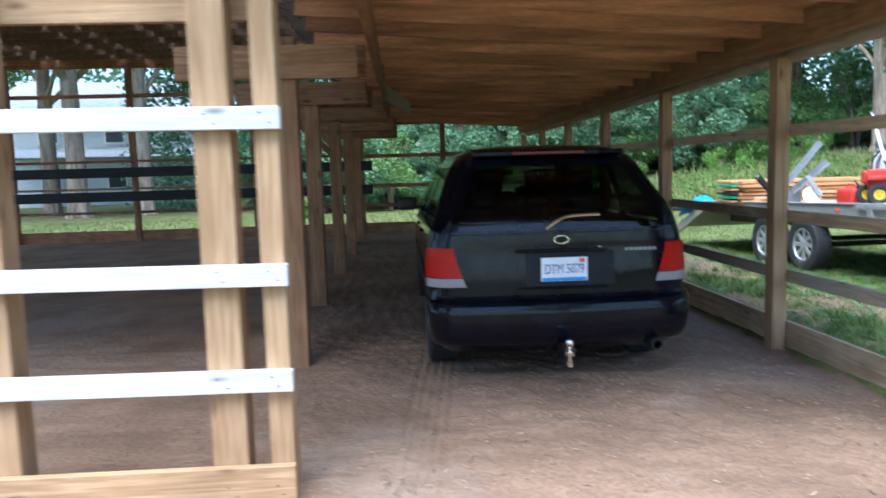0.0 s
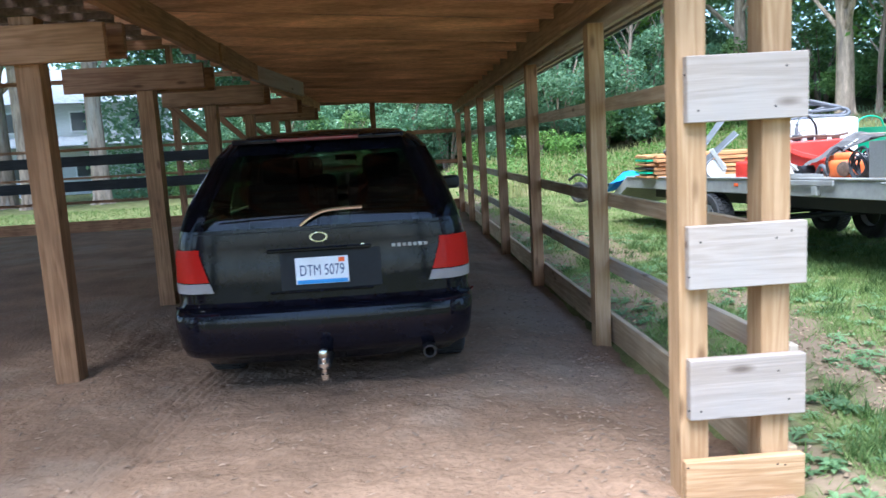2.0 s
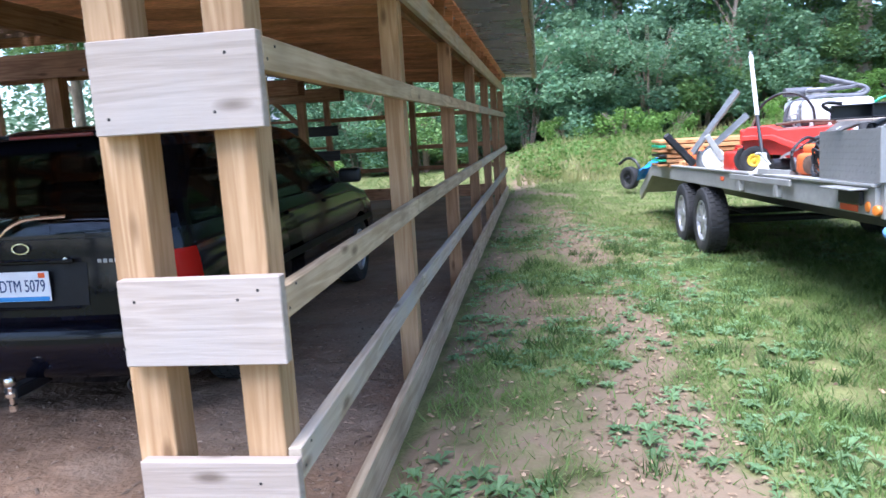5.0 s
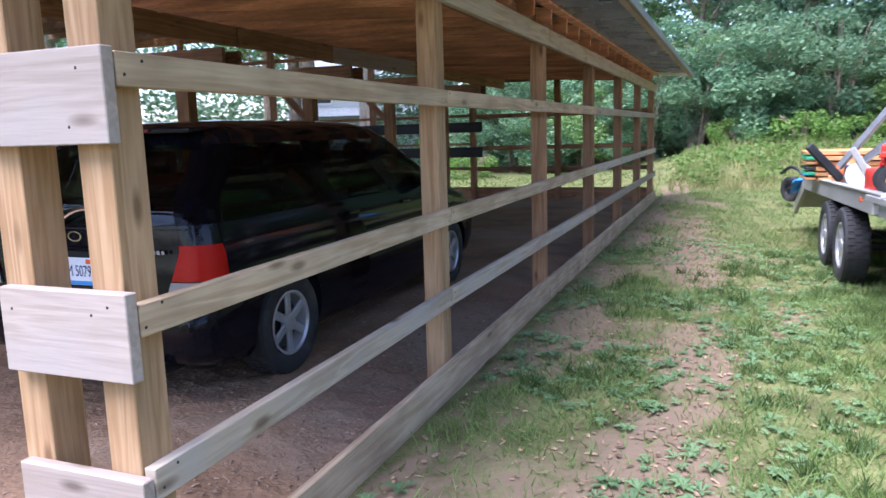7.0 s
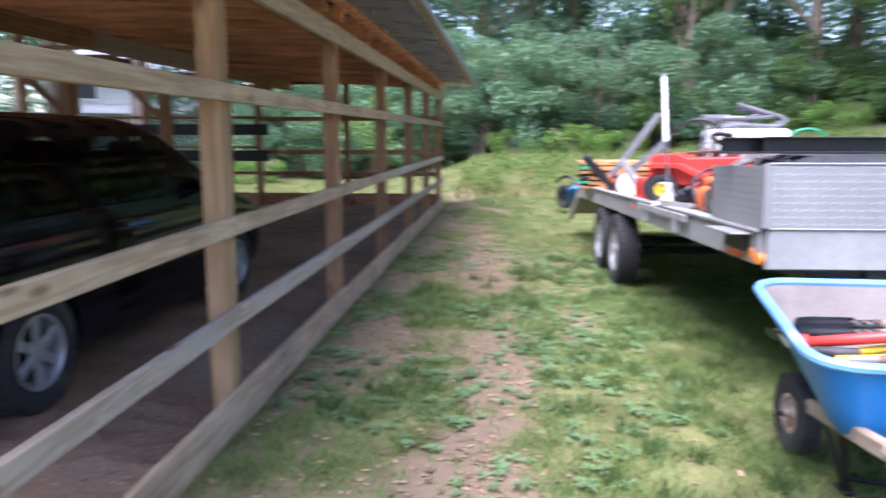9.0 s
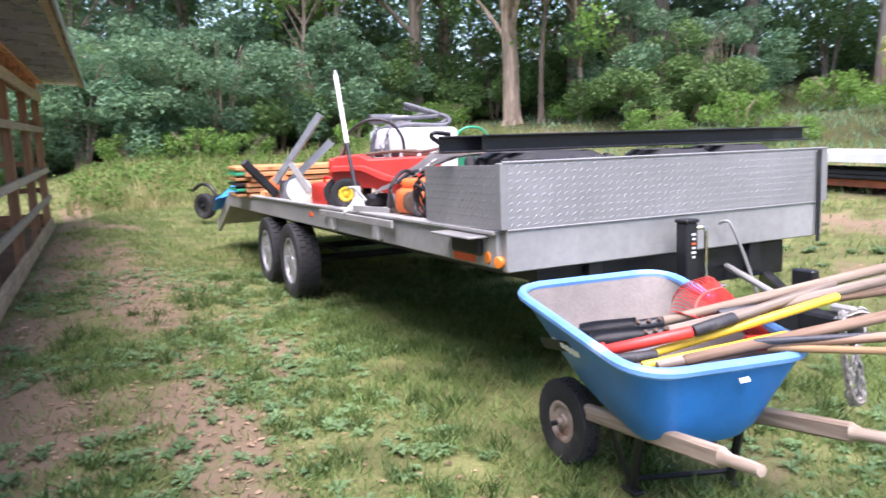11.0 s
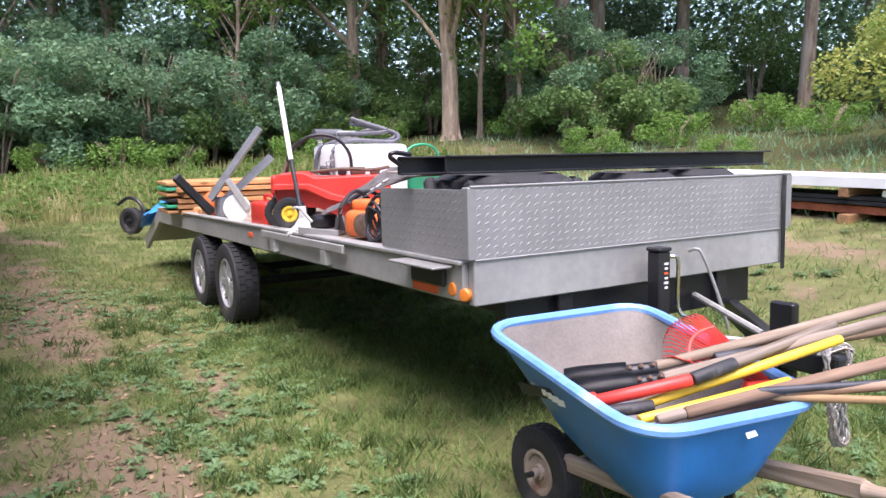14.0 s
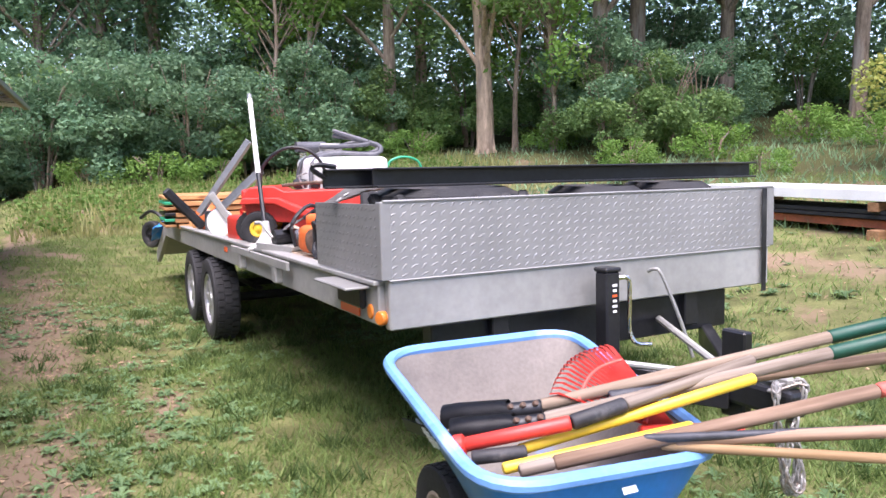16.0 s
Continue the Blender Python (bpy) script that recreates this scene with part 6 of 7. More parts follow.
def leaf_mesh(name, centres, sizes, mat, up=0.35, aspect=0.55, droop=0.0):
    """A mesh of many small pointed leaves, each a folded four-cornered blade."""
    n = len(centres)
    d = rng.normal(size=(n, 3))
    d[:, 2] = d[:, 2] * 0.6 - droop
    d /= np.linalg.norm(d, axis=1)[:, None]
    nn = rng.normal(size=(n, 3))
    nn[:, 2] = np.abs(nn[:, 2]) + up
    w = np.cross(d, nn)
    w /= np.linalg.norm(w, axis=1)[:, None] + 1e-9
    s = np.asarray(sizes)[:, None]
    v = np.empty((n, 4, 3))
    v[:, 0] = centres - d * s * 0.5
    v[:, 1] = centres + w * s * aspect * 0.5
    v[:, 2] = centres + d * s * 0.5
    v[:, 3] = centres - w * s * aspect * 0.5
    me = bpy.data.meshes.new(name)
    me.vertices.add(n * 4)
    me.vertices.foreach_set("co", v.reshape(-1).astype(np.float32))
    me.loops.add(n * 4)
    me.loops.foreach_set("vertex_index", np.arange(n * 4, dtype=np.int32))
    me.polygons.add(n)
    me.polygons.foreach_set("loop_start", np.arange(0, n * 4, 4, dtype=np.int32))
    me.polygons.foreach_set("loop_total", np.full(n, 4, dtype=np.int32))
    me.update(calc_edges=True)
    me.validate()
    me.materials.append(mat)
    return me


def cloud(n, blobs, shell=0.45):
    """Points gathered in the outer part of several blobs (x, y, z, rx, ry, rz)."""
    b = np.array(blobs)
    vol = b[:, 3] * b[:, 4] * b[:, 5]
    pick = rng.choice(len(b), n, p=vol ** 0.67 / (vol ** 0.67).sum())
    d = rng.normal(size=(n, 3))
    d /= np.linalg.norm(d, axis=1)[:, None]
    r = 1 - shell * rng.random(n) ** 1.6
    return b[pick, :3] + d * r[:, None] * b[pick, 3:6]


def child(name, me, parent):
    ob = new(name, me)
    ob.parent = parent
    return ob


def make_bush(name, label, mat, width, height, n, leaf, seed):
    r = random.Random(seed)
    t = thing(name, (0, 0, -200), label, "bush", "shrubs at the wood's edge")
    blobs = []
    for k in range(26):
        a, q = r.uniform(0, 6.28), width * math.sqrt(r.random())
        z = height * r.uniform(0.12, 0.95) * (1 - 0.35 * (q / width) ** 2)
        s = width * r.uniform(0.16, 0.34)
        blobs.append((q * math.cos(a), q * math.sin(a), z, s, s, s * r.uniform(0.6, 0.9)))
    pts = cloud(n, blobs, 0.5)
    pts[:, 2] = np.maximum(pts[:, 2], 0.03)
    child("foliage", leaf_mesh("foliage", pts, rng.uniform(0.7, 1.3, n) * leaf, mat, droop=0.25), t)
    bm = bmesh.new()
    for k in range(9):
        a = r.uniform(0, 6.28)
        q = width * r.uniform(0.3, 0.8)
        tube(bend([(0.1 * math.cos(a), 0.1 * math.sin(a), -0.1), (q * 0.4 * math.cos(a), q * 0.4 * math.sin(a), height * 0.45), (q * math.cos(a), q * math.sin(a), height * 0.8)], 4), 0.035, 5, bm, 0.01)
    part("woody_stem", bm, BARK, t)["kind"] = "stuff"
    return t


def make_tree(name, label, mat, bark, height, radius, crown_r, crown_z, n, leaf, seed, ivy=False, lean=0.0):
    r = random.Random(seed)
    t = thing(name, (0, 0, -200), label, "tree", "woodland trees")
    bm = bmesh.new()
    line = bend([(0, 0, -0.4), (0.05 * lean, 0.0, height * 0.2), (0.35 * lean, r.uniform(-0.2, 0.2), height * 0.5), (lean, r.uniform(-0.3, 0.3), height * 0.95)], 6)
    tube(line, radius, 14, bm, radius * 0.35)
    for k in range(6):
        a = 6.28 * k / 6
        tube([(radius * 1.5 * math.cos(a), radius * 1.5 * math.sin(a), -0.25), (radius * 0.75 * math.cos(a), radius * 0.75 * math.sin(a), 0.15), (radius * 0.5 * math.cos(a), radius * 0.5 * math.sin(a), 0.9)], radius * 0.42, 7, bm, radius * 0.3)
    blobs = []
    limb_bm = bmesh.new()
    for k in range(18):
        a = r.uniform(0, 6.28)
        z0 = height * r.uniform(crown_z, 0.9)
        q = crown_r * r.uniform(0.45, 1.0)
        base = line[min(len(line) - 1, int(z0 / height * len(line) * 0.95))]
        tip = Vector((base.x + q * math.cos(a), base.y + q * math.sin(a), z0 + r.uniform(-0.1, 0.25) * q))
        tube(bend([base, base.lerp(tip, 0.5) + Vector((0, 0, 0.12 * q)), tip], 4), radius * 0.28, 6, limb_bm, 0.015)
        for j in range(3):
            s = crown_r * r.uniform(0.16, 0.30)
            p = base.lerp(tip, 0.55 + 0.25 * j)
            blobs.append((p.x + r.uniform(-s, s), p.y + r.uniform(-s, s), p.z + r.uniform(-0.3, 0.3) * s, s, s, s * 0.6))
    part("trunk", bm, bark, t, shade=True)
    part("limb", limb_bm, bark, t, shade=True)["kind"] = "stuff"
    pts = cloud(n, blobs, 0.6)
    child("crown", leaf_mesh("crown", pts, rng.uniform(0.7, 1.3, n) * leaf, mat, droop=0.3), t)
    if ivy:
        m = 2600
        z = rng.random(m) * height * 0.8
        a = rng.random(m) * 6.28
        k = radius * (1.15 + 0.7 * rng.random(m))
        px = np.array([line[min(len(line) - 1, int(q / height * len(line)))].x for q in z])
        child("ivy", leaf_mesh("ivy", np.stack([px + k * np.cos(a), k * np.sin(a), z], 1), rng.uniform(0.1, 0.2, m), LEAF, droop=0.6), t)
    return t


def plant(proto, x, y, s=1.0, turn=None, sz=None, sink=0.05):
    m = Matrix.Translation((x, y, ground_z(x, y) - sink)) @ Matrix.Rotation(radians(turn if turn is not None else (x * 57 + y * 31) % 360), 4, "Z")
    o = copy_thing(proto, m)
    o.scale = (s, s, sz or s)
    return o


protos = {
    "bush_a": make_bush("honeysuckle_bush", "tall dense blue-green honeysuckle bush", LEAF_BLUE, 2.0, 3.6, 9500, 0.12, 1),
    "bush_b": make_bush("shrub", "broad mid-green woodland shrub", LEAF, 1.7, 2.9, 8500, 0.115, 2),
    "bush_c": make_bush("low_shrub", "low fresh-green shrub in long grass", LEAF_FRESH, 1.2, 1.3, 2600, 0.10, 3),
    "bush_y": make_bush("yellowing_bush", "large bush with yellow and light green leaves", LEAF_YELLOW, 2.3, 4.3, 14000, 0.11, 4),
    "tree_a": make_tree("tree", "tall woodland tree with grey-brown bark", LEAF, BARK, 17, 0.27, 5.0, 0.34, 16000, 0.21, 5, lean=0.5),
    "tree_b": make_tree("tree", "ivy-covered tall woodland tree", LEAF_BLUE, BARK, 16, 0.26, 4.6, 0.36, 15000, 0.21, 6, ivy=True),
    "tree_c": make_tree("leaning_tree", "leaning tree with rough pale tan bark", LEAF, PALE_BARK, 16, 0.30, 4.8, 0.30, 15000, 0.20, 7, lean=-2.2),
    "sapling": make_tree("sapling", "slender young tree with light green leaves", LEAF_FRESH, BARK, 8, 0.085, 2.1, 0.30, 2600, 0.17, 8, lean=0.4),
}
# named trees at the wood's edge
for kind, x, y, s, turn in (("tree_c", 16.1, 23.6, 1.0, 10), ("sapling", 16.7, 22.8, 1.15, 40), ("sapling", 17.2, 21.4, 1.0, 200), ("tree_a", 14.1, 26.7, 0.95, 70), ("tree_a", 19.7, 25.3, 1.1, 130),
                            ("tree_a", 19.9, 22.8, 1.15, 250), ("tree_a", 22.1, 23.6, 1.25, 20), ("tree_a", 24.9, 22.2, 1.05, 190), ("tree_a", 26.4, 18.3, 1.0, 300), ("tree_b", 5.4, 33, 1.0, 0),
                            ("tree_b", 7.2, 33, 1.15, 120), ("tree_b", 3.3, 33.5, 0.9, 220), ("sapling", 10.4, 28.0, 1.3, 60), ("sapling", 11.4, 27.6, 1.2, 10), ("tree_a", 11.9, 31.5, 1.0, 160),
                            ("tree_a", -0.5, 34, 1.0, 15), ("tree_b", -4.2, 36, 1.1, 80), ("tree_a", -10.2, 30.5, 1.35, 40), ("tree_a", -12.4, 29.5, 1.5, 200), ("tree_a", -14.1, 31, 1.3, 320), ("tree_a", -7.6, 38, 1.0, 10),
                            ("tree_a", -19, 36, 1.2, 90), ("tree_a", 29, 26, 1.2, 75), ("tree_a", 31, 19, 1.1, 145), ("tree_b", 17.2, 31, 1.1, 30), ("tree_a", 23.5, 31, 1.2, 260), ("tree_a", 28.5, 12.5, 1.1, 35), ("tree_a", 29.5, 5, 1.1, 66)):
    plant(protos[kind], x, y, s, turn)
# unseen trees added behind the path and west of it, for reflections and enclosure
for x, y, s in ((-12, -22, 1.0), (8, -26, 1.0), (21, -16, 1.0), (-24, 2, 1.2), (-25, 14, 1.1), (-22, 25, 1.2), (-16, -8, 1.1)):
    plant(protos["tree_a" if int(x) % 2 else "tree_b"], x, y, s)
r5 = random.Random(21)
for x in np.arange(-3.0, 15.5, 1.55):
    plant(protos["bush_a" if r5.random() < 0.6 else "bush_b"], float(x) + r5.uniform(-0.4, 0.4), 27.6 + r5.uniform(-0.7, 0.7), r5.uniform(0.95, 1.25))
    plant(protos["bush_a" if r5.random() < 0.5 else "bush_b"], float(x) + r5.uniform(-0.6, 0.6), 30.6 + r5.uniform(-0.8, 0.8), r5.uniform(1.2, 1.6))
    if r5.random() < 0.65:
        plant(protos["bush_c"], float(x) + r5.uniform(-0.5, 0.5), 25.3 + r5.uniform(-0.6, 0.6), r5.uniform(0.6, 1.1))
for x, y, s, k in ((18.4, 20.6, 0.95, "bush_b"), (20.2, 19.9, 1.05, "bush_b"), (19.3, 21.8, 1.1, "bush_a"), (21.9, 20.4, 0.9, "bush_a"), (17.5, 21.9, 0.7, "bush_c"), (17.0, 26.5, 1.2, "bush_b"), (21, 27.5, 1.3, "bush_b"),
                   (25.5, 26, 1.3, "bush_a"), (28, 21.5, 1.2, "bush_b"), (27.5, 16.5, 1.1, "bush_b"), (26, 13.8, 1.1, "bush_a"), (25.2, 10.8, 1.2, "bush_b"), (24.8, 7.0, 1.2, "bush_a"), (25.5, 3.0, 1.3, "bush_b"),
                   (23.6, 28.5, 1.2, "bush_b"), (14.0, 24.6, 0.7, "bush_c"), (15.4, 27.6, 1.0, "bush_b"), (-6.5, 32, 1.0, "bush_b"), (-3.6, 30, 1.0, "bush_a"), (-5.0, 33.5, 1.3, "bush_a")):
    plant(protos[k], x, y, s)
for x, y, s in ((15.8, 16.2, 0.6), (19.5, 17.4, 0.8), (22.5, 17.0, 0.9), (17.6, 18.4, 0.7), (21.4, 14.2, 0.7), (23.0, 12.5, 0.9), (16.8, 13.6, 0.5)):
    plant(protos["bush_c"], x, y, s)
plant(protos["bush_y"], 18.7, 9.7, 1.0)
plant(protos["bush_y"], 20.3, 8.3, 1.1, 90)
for p in protos.values():
    for o in (*p.children_recursive, p):
        bpy.data.objects.remove(o)


def stuff(name, me, label, category):
    return tagged(new(name, me), label, category, kind="stuff")


# far woods closing the view, their bluish haze put into the leaf colour
def far_woods(n, size, mat, place):
    pts = np.array([place() for _ in range(n)])
    return leaf_mesh("far_woods", pts, rng.uniform(0.6, 1.4, n) * size, mat, droop=0.2)


rf = random.Random(31)


def ring_place():
    a = rf.uniform(radians(-12), radians(150)) if rf.random() < 0.8 else rf.uniform(0, 2 * math.pi)
    d = rf.uniform(46, 66)
    x, y = 4 + d * math.cos(a), 10 + d * math.sin(a)
    h = (19 if y > 0 else 8) + 4 * noise.noise((x * 0.15, y * 0.15, 2))
    gap = noise.noise((x * 0.22, y * 0.22, 8.0))
    z = h * rf.random() ** 0.85
    if gap > 0.42 and z > 4:
        z = rf.uniform(0, 4)
    return x, y, ground_z(x, y) + z


def near_place():
    a = rf.uniform(radians(-10), radians(118))
    d = rf.uniform(31, 40)
    x, y = 4 + d * math.cos(a), 5 + d * math.sin(a)
    return x, y, ground_z(x, y) + 9 * rf.random() ** 1.3


stuff("far_woods", far_woods(150000, 0.5, LEAF_DARK, ring_place), "distant dark green woodland around the property", "woods")
stuff("undergrowth", far_woods(90000, 0.28, LEAF_DARK, near_place), "shaded undergrowth between the trees", "undergrowth")


# ---- neighbouring house beyond the lawn ----
SIDING = material("pale_siding", (0.62, 0.64, 0.66), 0.7, vary=0.08, scale=3, stretch=(1, 1, 8), fine=20, bump=0.2)
SHINGLE = material("grey_shingle", (0.30, 0.32, 0.34), 0.9, vary=0.2, scale=6, fine=25, bump=0.4)
house = thing("house", (-17.5, 47, 0), "pale grey sided house with a grey gable roof", "house", turn=18)
part("wall", box(10, 7, 5.2, 0.01, at=(0, 0, 2.6)), SIDING, house)
rb = bmesh.new()
rv = [rb.verts.new(p) for p in ((-5.4, -4, 5.1), (5.4, -4, 5.1), (5.4, 4, 5.1), (-5.4, 4, 5.1), (-5.4, 0, 7.4), (5.4, 0, 7.4))]
for f in ((0, 1, 5, 4), (2, 3, 4, 5), (0, 4, 3), (1, 2, 5), (0, 3, 2, 1)):
    rb.faces.new([rv[i] for i in f])
part("roof", rb, SHINGLE, house)
part("lower_roof", box(10.6, 1.8, 0.12, 0.02, at=(0, -4.2, 3.0), turn=Matrix.Rotation(radians(20), 4, "X")), SHINGLE, house)
for k, x in enumerate((-3.2, 0.2, 3.3)):
    for z in (1.5, 4.1):
        w = part("window", box(1.1, 0.08, 1.2, 0.01, at=(x, -3.54, z)), WHITE_PAINT, house)
        part("pane", box(0.9, 0.03, 1.0, 0.004, at=(x, -3.59, z)), plain("dark_pane", (0.05, 0.06, 0.07), 0.1) if not (k or z > 2) else bpy.data.materials["dark_pane"], w)
shed = thing("white_building", (35, 42, ground_z(35, 42)), "distant white building glimpsed between trees", "building", turn=-35)
part("wall", box(9, 5, 3.2, 0.01, at=(0, 0, 1.6)), WHITE_BOARD, shed)
part("roof", box(9.6, 5.6, 0.3, 0.05, at=(0, 0, 3.35)), SHINGLE, shed)


# ---- grass, weeds, litter ----
def blades(name, pts, heights, mat, width=0.006, lean=0.5):
    n = len(pts)
    a = rng.random(n) * 6.283
    w = np.stack([np.cos(a), np.sin(a), np.zeros(n)], 1) * width * (0.6 + 0.8 * rng.random(n))[:, None] * (heights / 0.06)[:, None] ** 0.4
    tip = np.stack([rng.normal(size=n) * lean, rng.normal(size=n) * lean, np.ones(n)], 1) * heights[:, None]
    v = np.empty((n, 3, 3))
    v[:, 0], v[:, 1], v[:, 2] = pts - w, pts + w, pts + tip
    me = bpy.data.meshes.new(name)
    me.vertices.add(n * 3)
    me.vertices.foreach_set("co", v.reshape(-1).astype(np.float32))
    me.loops.add(n * 3)
    me.loops.foreach_set("vertex_index", np.arange(n * 3, dtype=np.int32))
    me.polygons.add(n)
    me.polygons.foreach_set("loop_start", np.arange(0, n * 3, 3, dtype=np.int32))
    me.polygons.foreach_set("loop_total", np.full(n, 3, dtype=np.int32))
    me.update(calc_edges=True)
    me.materials.append(mat)
    return me


def sow(n, x0, x1, y0, y1, keep, seed):
    r = random.Random(seed)
    out = []
    for _ in range(n):
        x, y = r.uniform(x0, x1), r.uniform(y0, y1)
        if r.random() < keep(x, y):
            out.append((x, y, ground_z(x, y) - 0.012))
    return np.array(out)


def turf(x, y):
    if x < 3.24 and 2.6 < y < 17.9:
        return 0
    tuft = 0.62 + 0.9 * noise.noise((x * 3.1, y * 3.1, 1.5)) + 0.5 * noise.noise((x * 9.1, y * 9.1, 4.5))
    return max(0.10, min(1.0, tuft) * (1 - 1.15 * bare(x, y)))


for k, (n, box4, h) in enumerate(((170000, (3.2, 9.0, 2.6, 9.0), 0.045), (70000, (3.2, 10.5, 9.0, 19.0), 0.055), (50000, (8.0, 17.0, 1.5, 14.0), 0.06), (26000, (-12, 3.2, 17.9, 26), 0.07), (9000, (2.0, 6.5, 0.5, 3.0), 0.045))):
    pts = sow(n, *box4, turf, 40 + k)
    stuff("grass", blades("grass", pts, rng.uniform(0.5, 1.6, len(pts)) * h, GRASS_M, 0.0042 + 0.001 * k, 0.7), "short green grass around the trailer", "grass")
pts = sow(24000, 3.3, 15, 18.8, 25.5, lambda x, y: (0.75 if 18.9 < y < 22.2 else 0.45) * (0.5 + 0.5 * noise.noise((x * 0.9, y * 0.9, 6))), 60)
stuff("long_grass", blades("long_grass", pts, rng.uniform(0.12, 0.45, len(pts)), STRAW_M, 0.008, 0.25), "tall seeding grass on the bank", "grass")
pts = sow(15000, 12.5, 26, 8, 25, lambda x, y: 0.45 + 0.5 * noise.noise((x * 0.7, y * 0.7, 4)), 63)
stuff("woodland_grass", blades("woodland_grass", pts, rng.uniform(0.06, 0.22, len(pts)), LEAF_DARK, 0.012, 0.5), "dim thin grass on the woodland floor", "grass")
pts = sow(900, 3.3, 14, 19.2, 24.5, lambda x, y: 0.8, 61)
cen = np.repeat(pts, 12, 0) + rng.normal(size=(len(pts) * 12, 3)) * (0.16, 0.16, 0.08) + (0, 0, 0.14)
stuff("bank_weeds", leaf_mesh("bank_weeds", cen, rng.uniform(0.08, 0.16, len(cen)), LEAF_FRESH), "leafy weeds on the grassy bank", "weeds")


def rosettes(n, box4, seed, size):
    r = random.Random(seed)
    verts, faces = [], []
    for _ in range(n):
        x, y = r.uniform(box4[0], box4[1]), r.uniform(box4[2], box4[3])
        if x < 3.26 or noise.noise((x * 0.9, y * 0.7, 12.0)) < -0.05:
            continue
        z = ground_z(x, y) - 0.005
        s = size * r.uniform(0.5, 1.3)
        a0 = r.uniform(0, 6.28)
        m = r.randint(5, 9)
        for k in range(m):
            a = a0 + 6.283 * k / m + r.uniform(-0.3, 0.3)
            L1 = s * r.uniform(0.6, 1.1)
            d, w = Vector((math.cos(a), math.sin(a), 0)), Vector((-math.sin(a), math.cos(a), 0))
            lift = r.uniform(0.15, 0.6)
            o = Vector((x, y, z))
            q = [o, o + d * L1 * 0.5 + w * L1 * 0.22 + Vector((0, 0, L1 * lift * 0.8)), o + d * L1 * 0.5 - w * L1 * 0.22 + Vector((0, 0, L1 * lift * 0.8)), o + d * L1 + Vector((0, 0, L1 * lift * 0.55)), o + d * L1 * 0.5 + Vector((0, 0, L1 * lift * 0.62))]
            i = len(verts)
            verts += q
            faces += [(i, i + 1, i + 4), (i, i + 4, i + 2), (i + 1, i + 3, i + 4), (i + 4, i + 3, i + 2)]
    me = bpy.data.meshes.new("weeds")
    me.from_pydata(verts, [], faces)
    me.materials.append(WEED_M)
    return me


def tufts(n, box4, seed):
    """Denser clumps of longer grass."""
    heads = sow(n, *box4, lambda x, y: turf(x, y) ** 1.5, seed)
    return np.repeat(heads, 34, 0) + rng.normal(size=(len(heads) * 34, 3)) * (0.035, 0.035, 0.0)


pts = tufts(1500, (3.3, 9.5, 2.7, 11.0), 90)
stuff("grass_tuft", blades("grass_tuft", pts, rng.uniform(0.04, 0.115, len(pts)), TUFT_M, 0.0045, 0.55), "darker tufts of longer grass in the turf", "grass")
stuff("weeds", rosettes(800, (3.3, 8.5, 2.6, 11.0), 73, 0.072), "broad-leaved weeds growing in the grass", "weeds")
stuff("weeds", rosettes(2600, (3.25, 7.4, 2.6, 13.0), 70, 0.058), "broad-leaved weeds growing in the grass", "weeds")
stuff("weeds", rosettes(420, (7.0, 13.5, 2.0, 13.0), 71, 0.09), "broad-leaved weeds growing in the grass", "weeds")
stuff("weeds", rosettes(70, (3.27, 3.9, 3.3, 9.0), 72, 0.085), "larger weeds along the skirt board", "weeds")
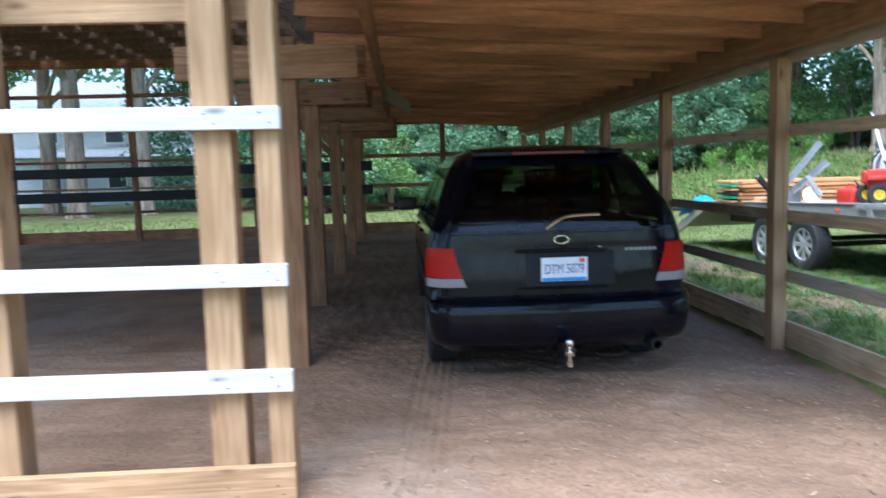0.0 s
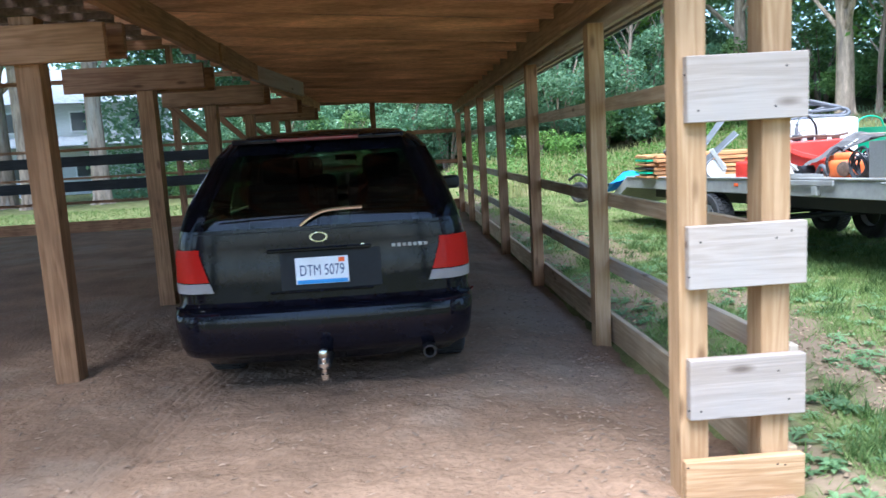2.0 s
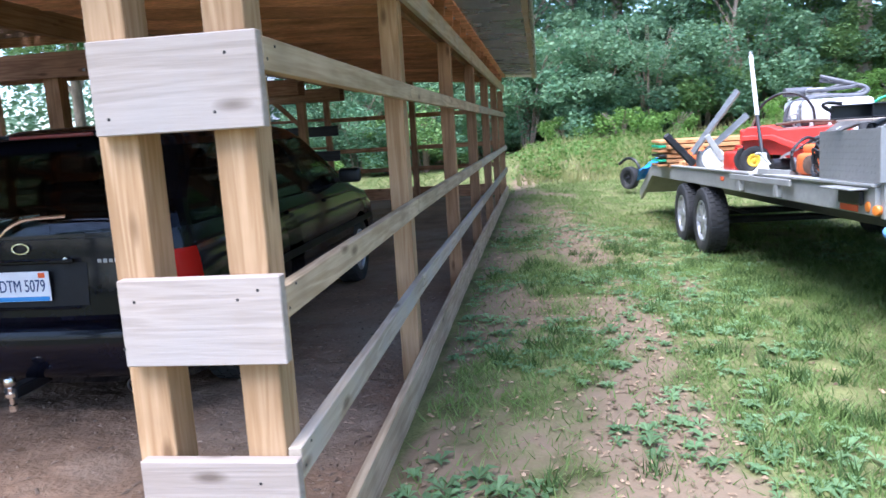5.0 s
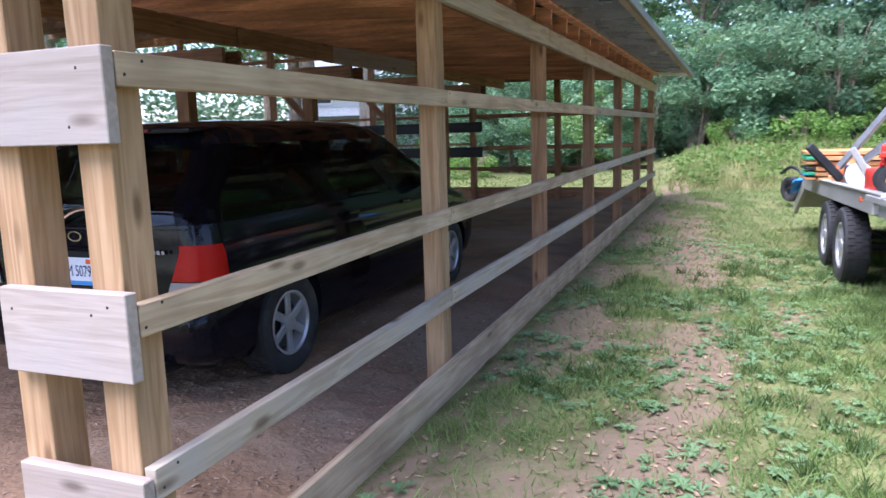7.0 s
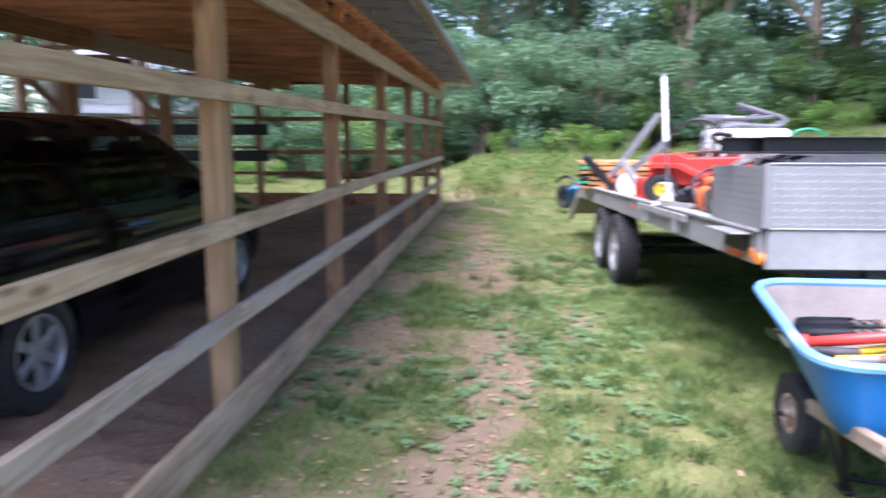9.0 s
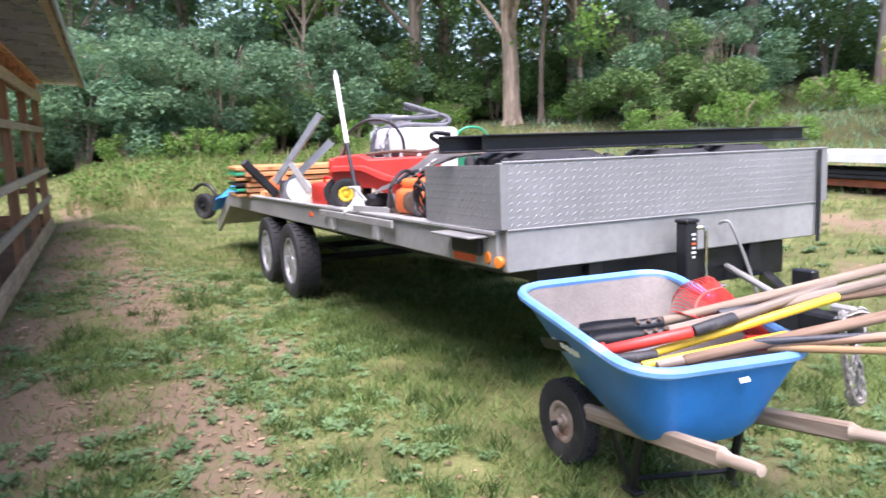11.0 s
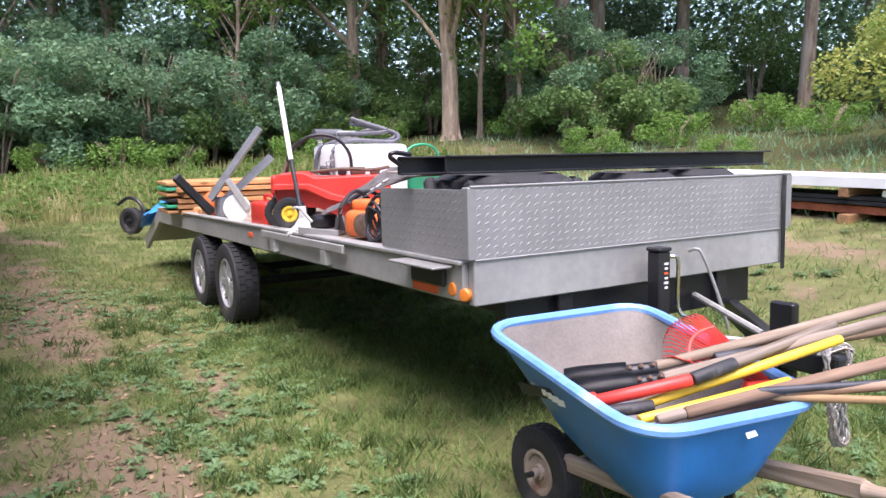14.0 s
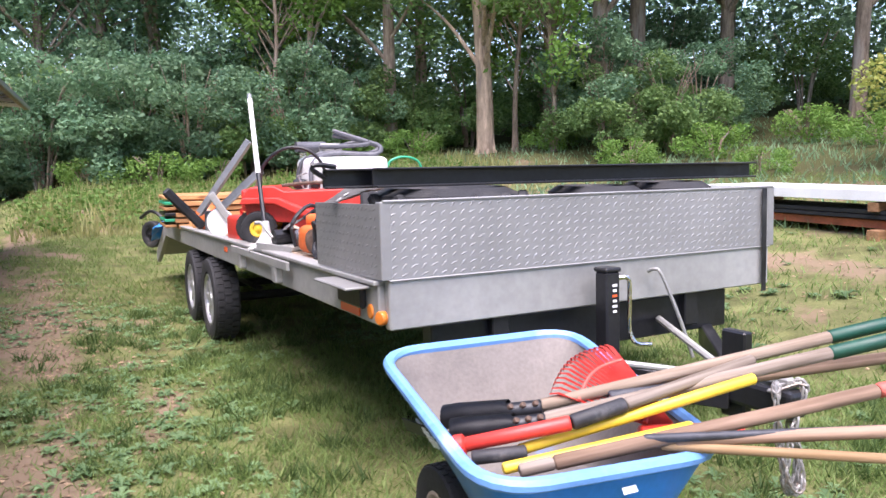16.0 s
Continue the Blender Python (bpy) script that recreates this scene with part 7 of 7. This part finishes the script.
# chips, twigs and clods on the dirt
CHIP = material("wood_chip", (0.22, 0.15, 0.10), 0.9, vary=0.3, scale=8, per_island=0.4)
rc = random.Random(80)
verts, faces = [], []
for _ in range(2600):
    x = rc.uniform(-1.0, 3.0) if rc.random() < 0.6 else rc.gauss(2.75, 0.25)
    y = rc.uniform(2.3, 8.0)
    if x > 3.05 or x < -4:
        continue
    L1, w, a = rc.uniform(0.005, 0.022), rc.uniform(0.003, 0.008), rc.uniform(0, 6.28)
    d, e = Vector((math.cos(a), math.sin(a), rc.uniform(-0.1, 0.25))) * L1, Vector((-math.sin(a), math.cos(a), 0)) * w
    o = Vector((x, y, dirt_z(x, y) + 0.005))
    i = len(verts)
    verts += [o - d - e, o + d - e, o + d + e, o - d + e, o + Vector((0, 0, w))]
    faces += [(i, i + 1, i + 4), (i + 1, i + 2, i + 4), (i + 2, i + 3, i + 4), (i + 3, i, i + 4)]
me = bpy.data.meshes.new("litter")
me.from_pydata(verts, [], faces)
me.materials.append(CHIP)
stuff("litter", me, "wood chips and twigs scattered on the dirt", "litter")


# straw, dead leaves and crumbs of soil on the worn ground beside the barn
CRUMB = material("dry_crumb", (0.27, 0.19, 0.12), 0.95, vary=0.3, scale=8, per_island=0.55, spec=0.1)
rl = random.Random(85)
verts, faces = [], []
for _ in range(9000):
    x = rl.choice((rl.gauss(4.4, 0.45), rl.uniform(3.25, 5.6), rl.uniform(8.3, 12.5)))
    y = rl.uniform(2.6, 13.5) if x < 6 else rl.uniform(2.5, 9)
    if x < 3.25 or rl.random() > 0.25 + 0.75 * bare(x, y):
        continue
    L1, w, a = rl.uniform(0.004, 0.022), rl.uniform(0.003, 0.010), rl.uniform(0, 6.28)
    d, e = Vector((math.cos(a), math.sin(a), rl.uniform(-0.1, 0.2))) * L1, Vector((-math.sin(a), math.cos(a), 0)) * w
    o = Vector((x, y, ground_z(x, y) - 0.004))
    i = len(verts)
    verts += [o - d - e, o + d - e, o + d + e, o - d + e, o + Vector((0, 0, w * 1.2))]
    faces += [(i, i + 1, i + 4), (i + 1, i + 2, i + 4), (i + 2, i + 3, i + 4), (i + 3, i, i + 4)]
me = bpy.data.meshes.new("soil_crumb")
me.from_pydata(verts, [], faces)
me.materials.append(CRUMB)
stuff("soil_crumb", me, "dry soil crumbs and dead leaf bits on worn ground", "litter")
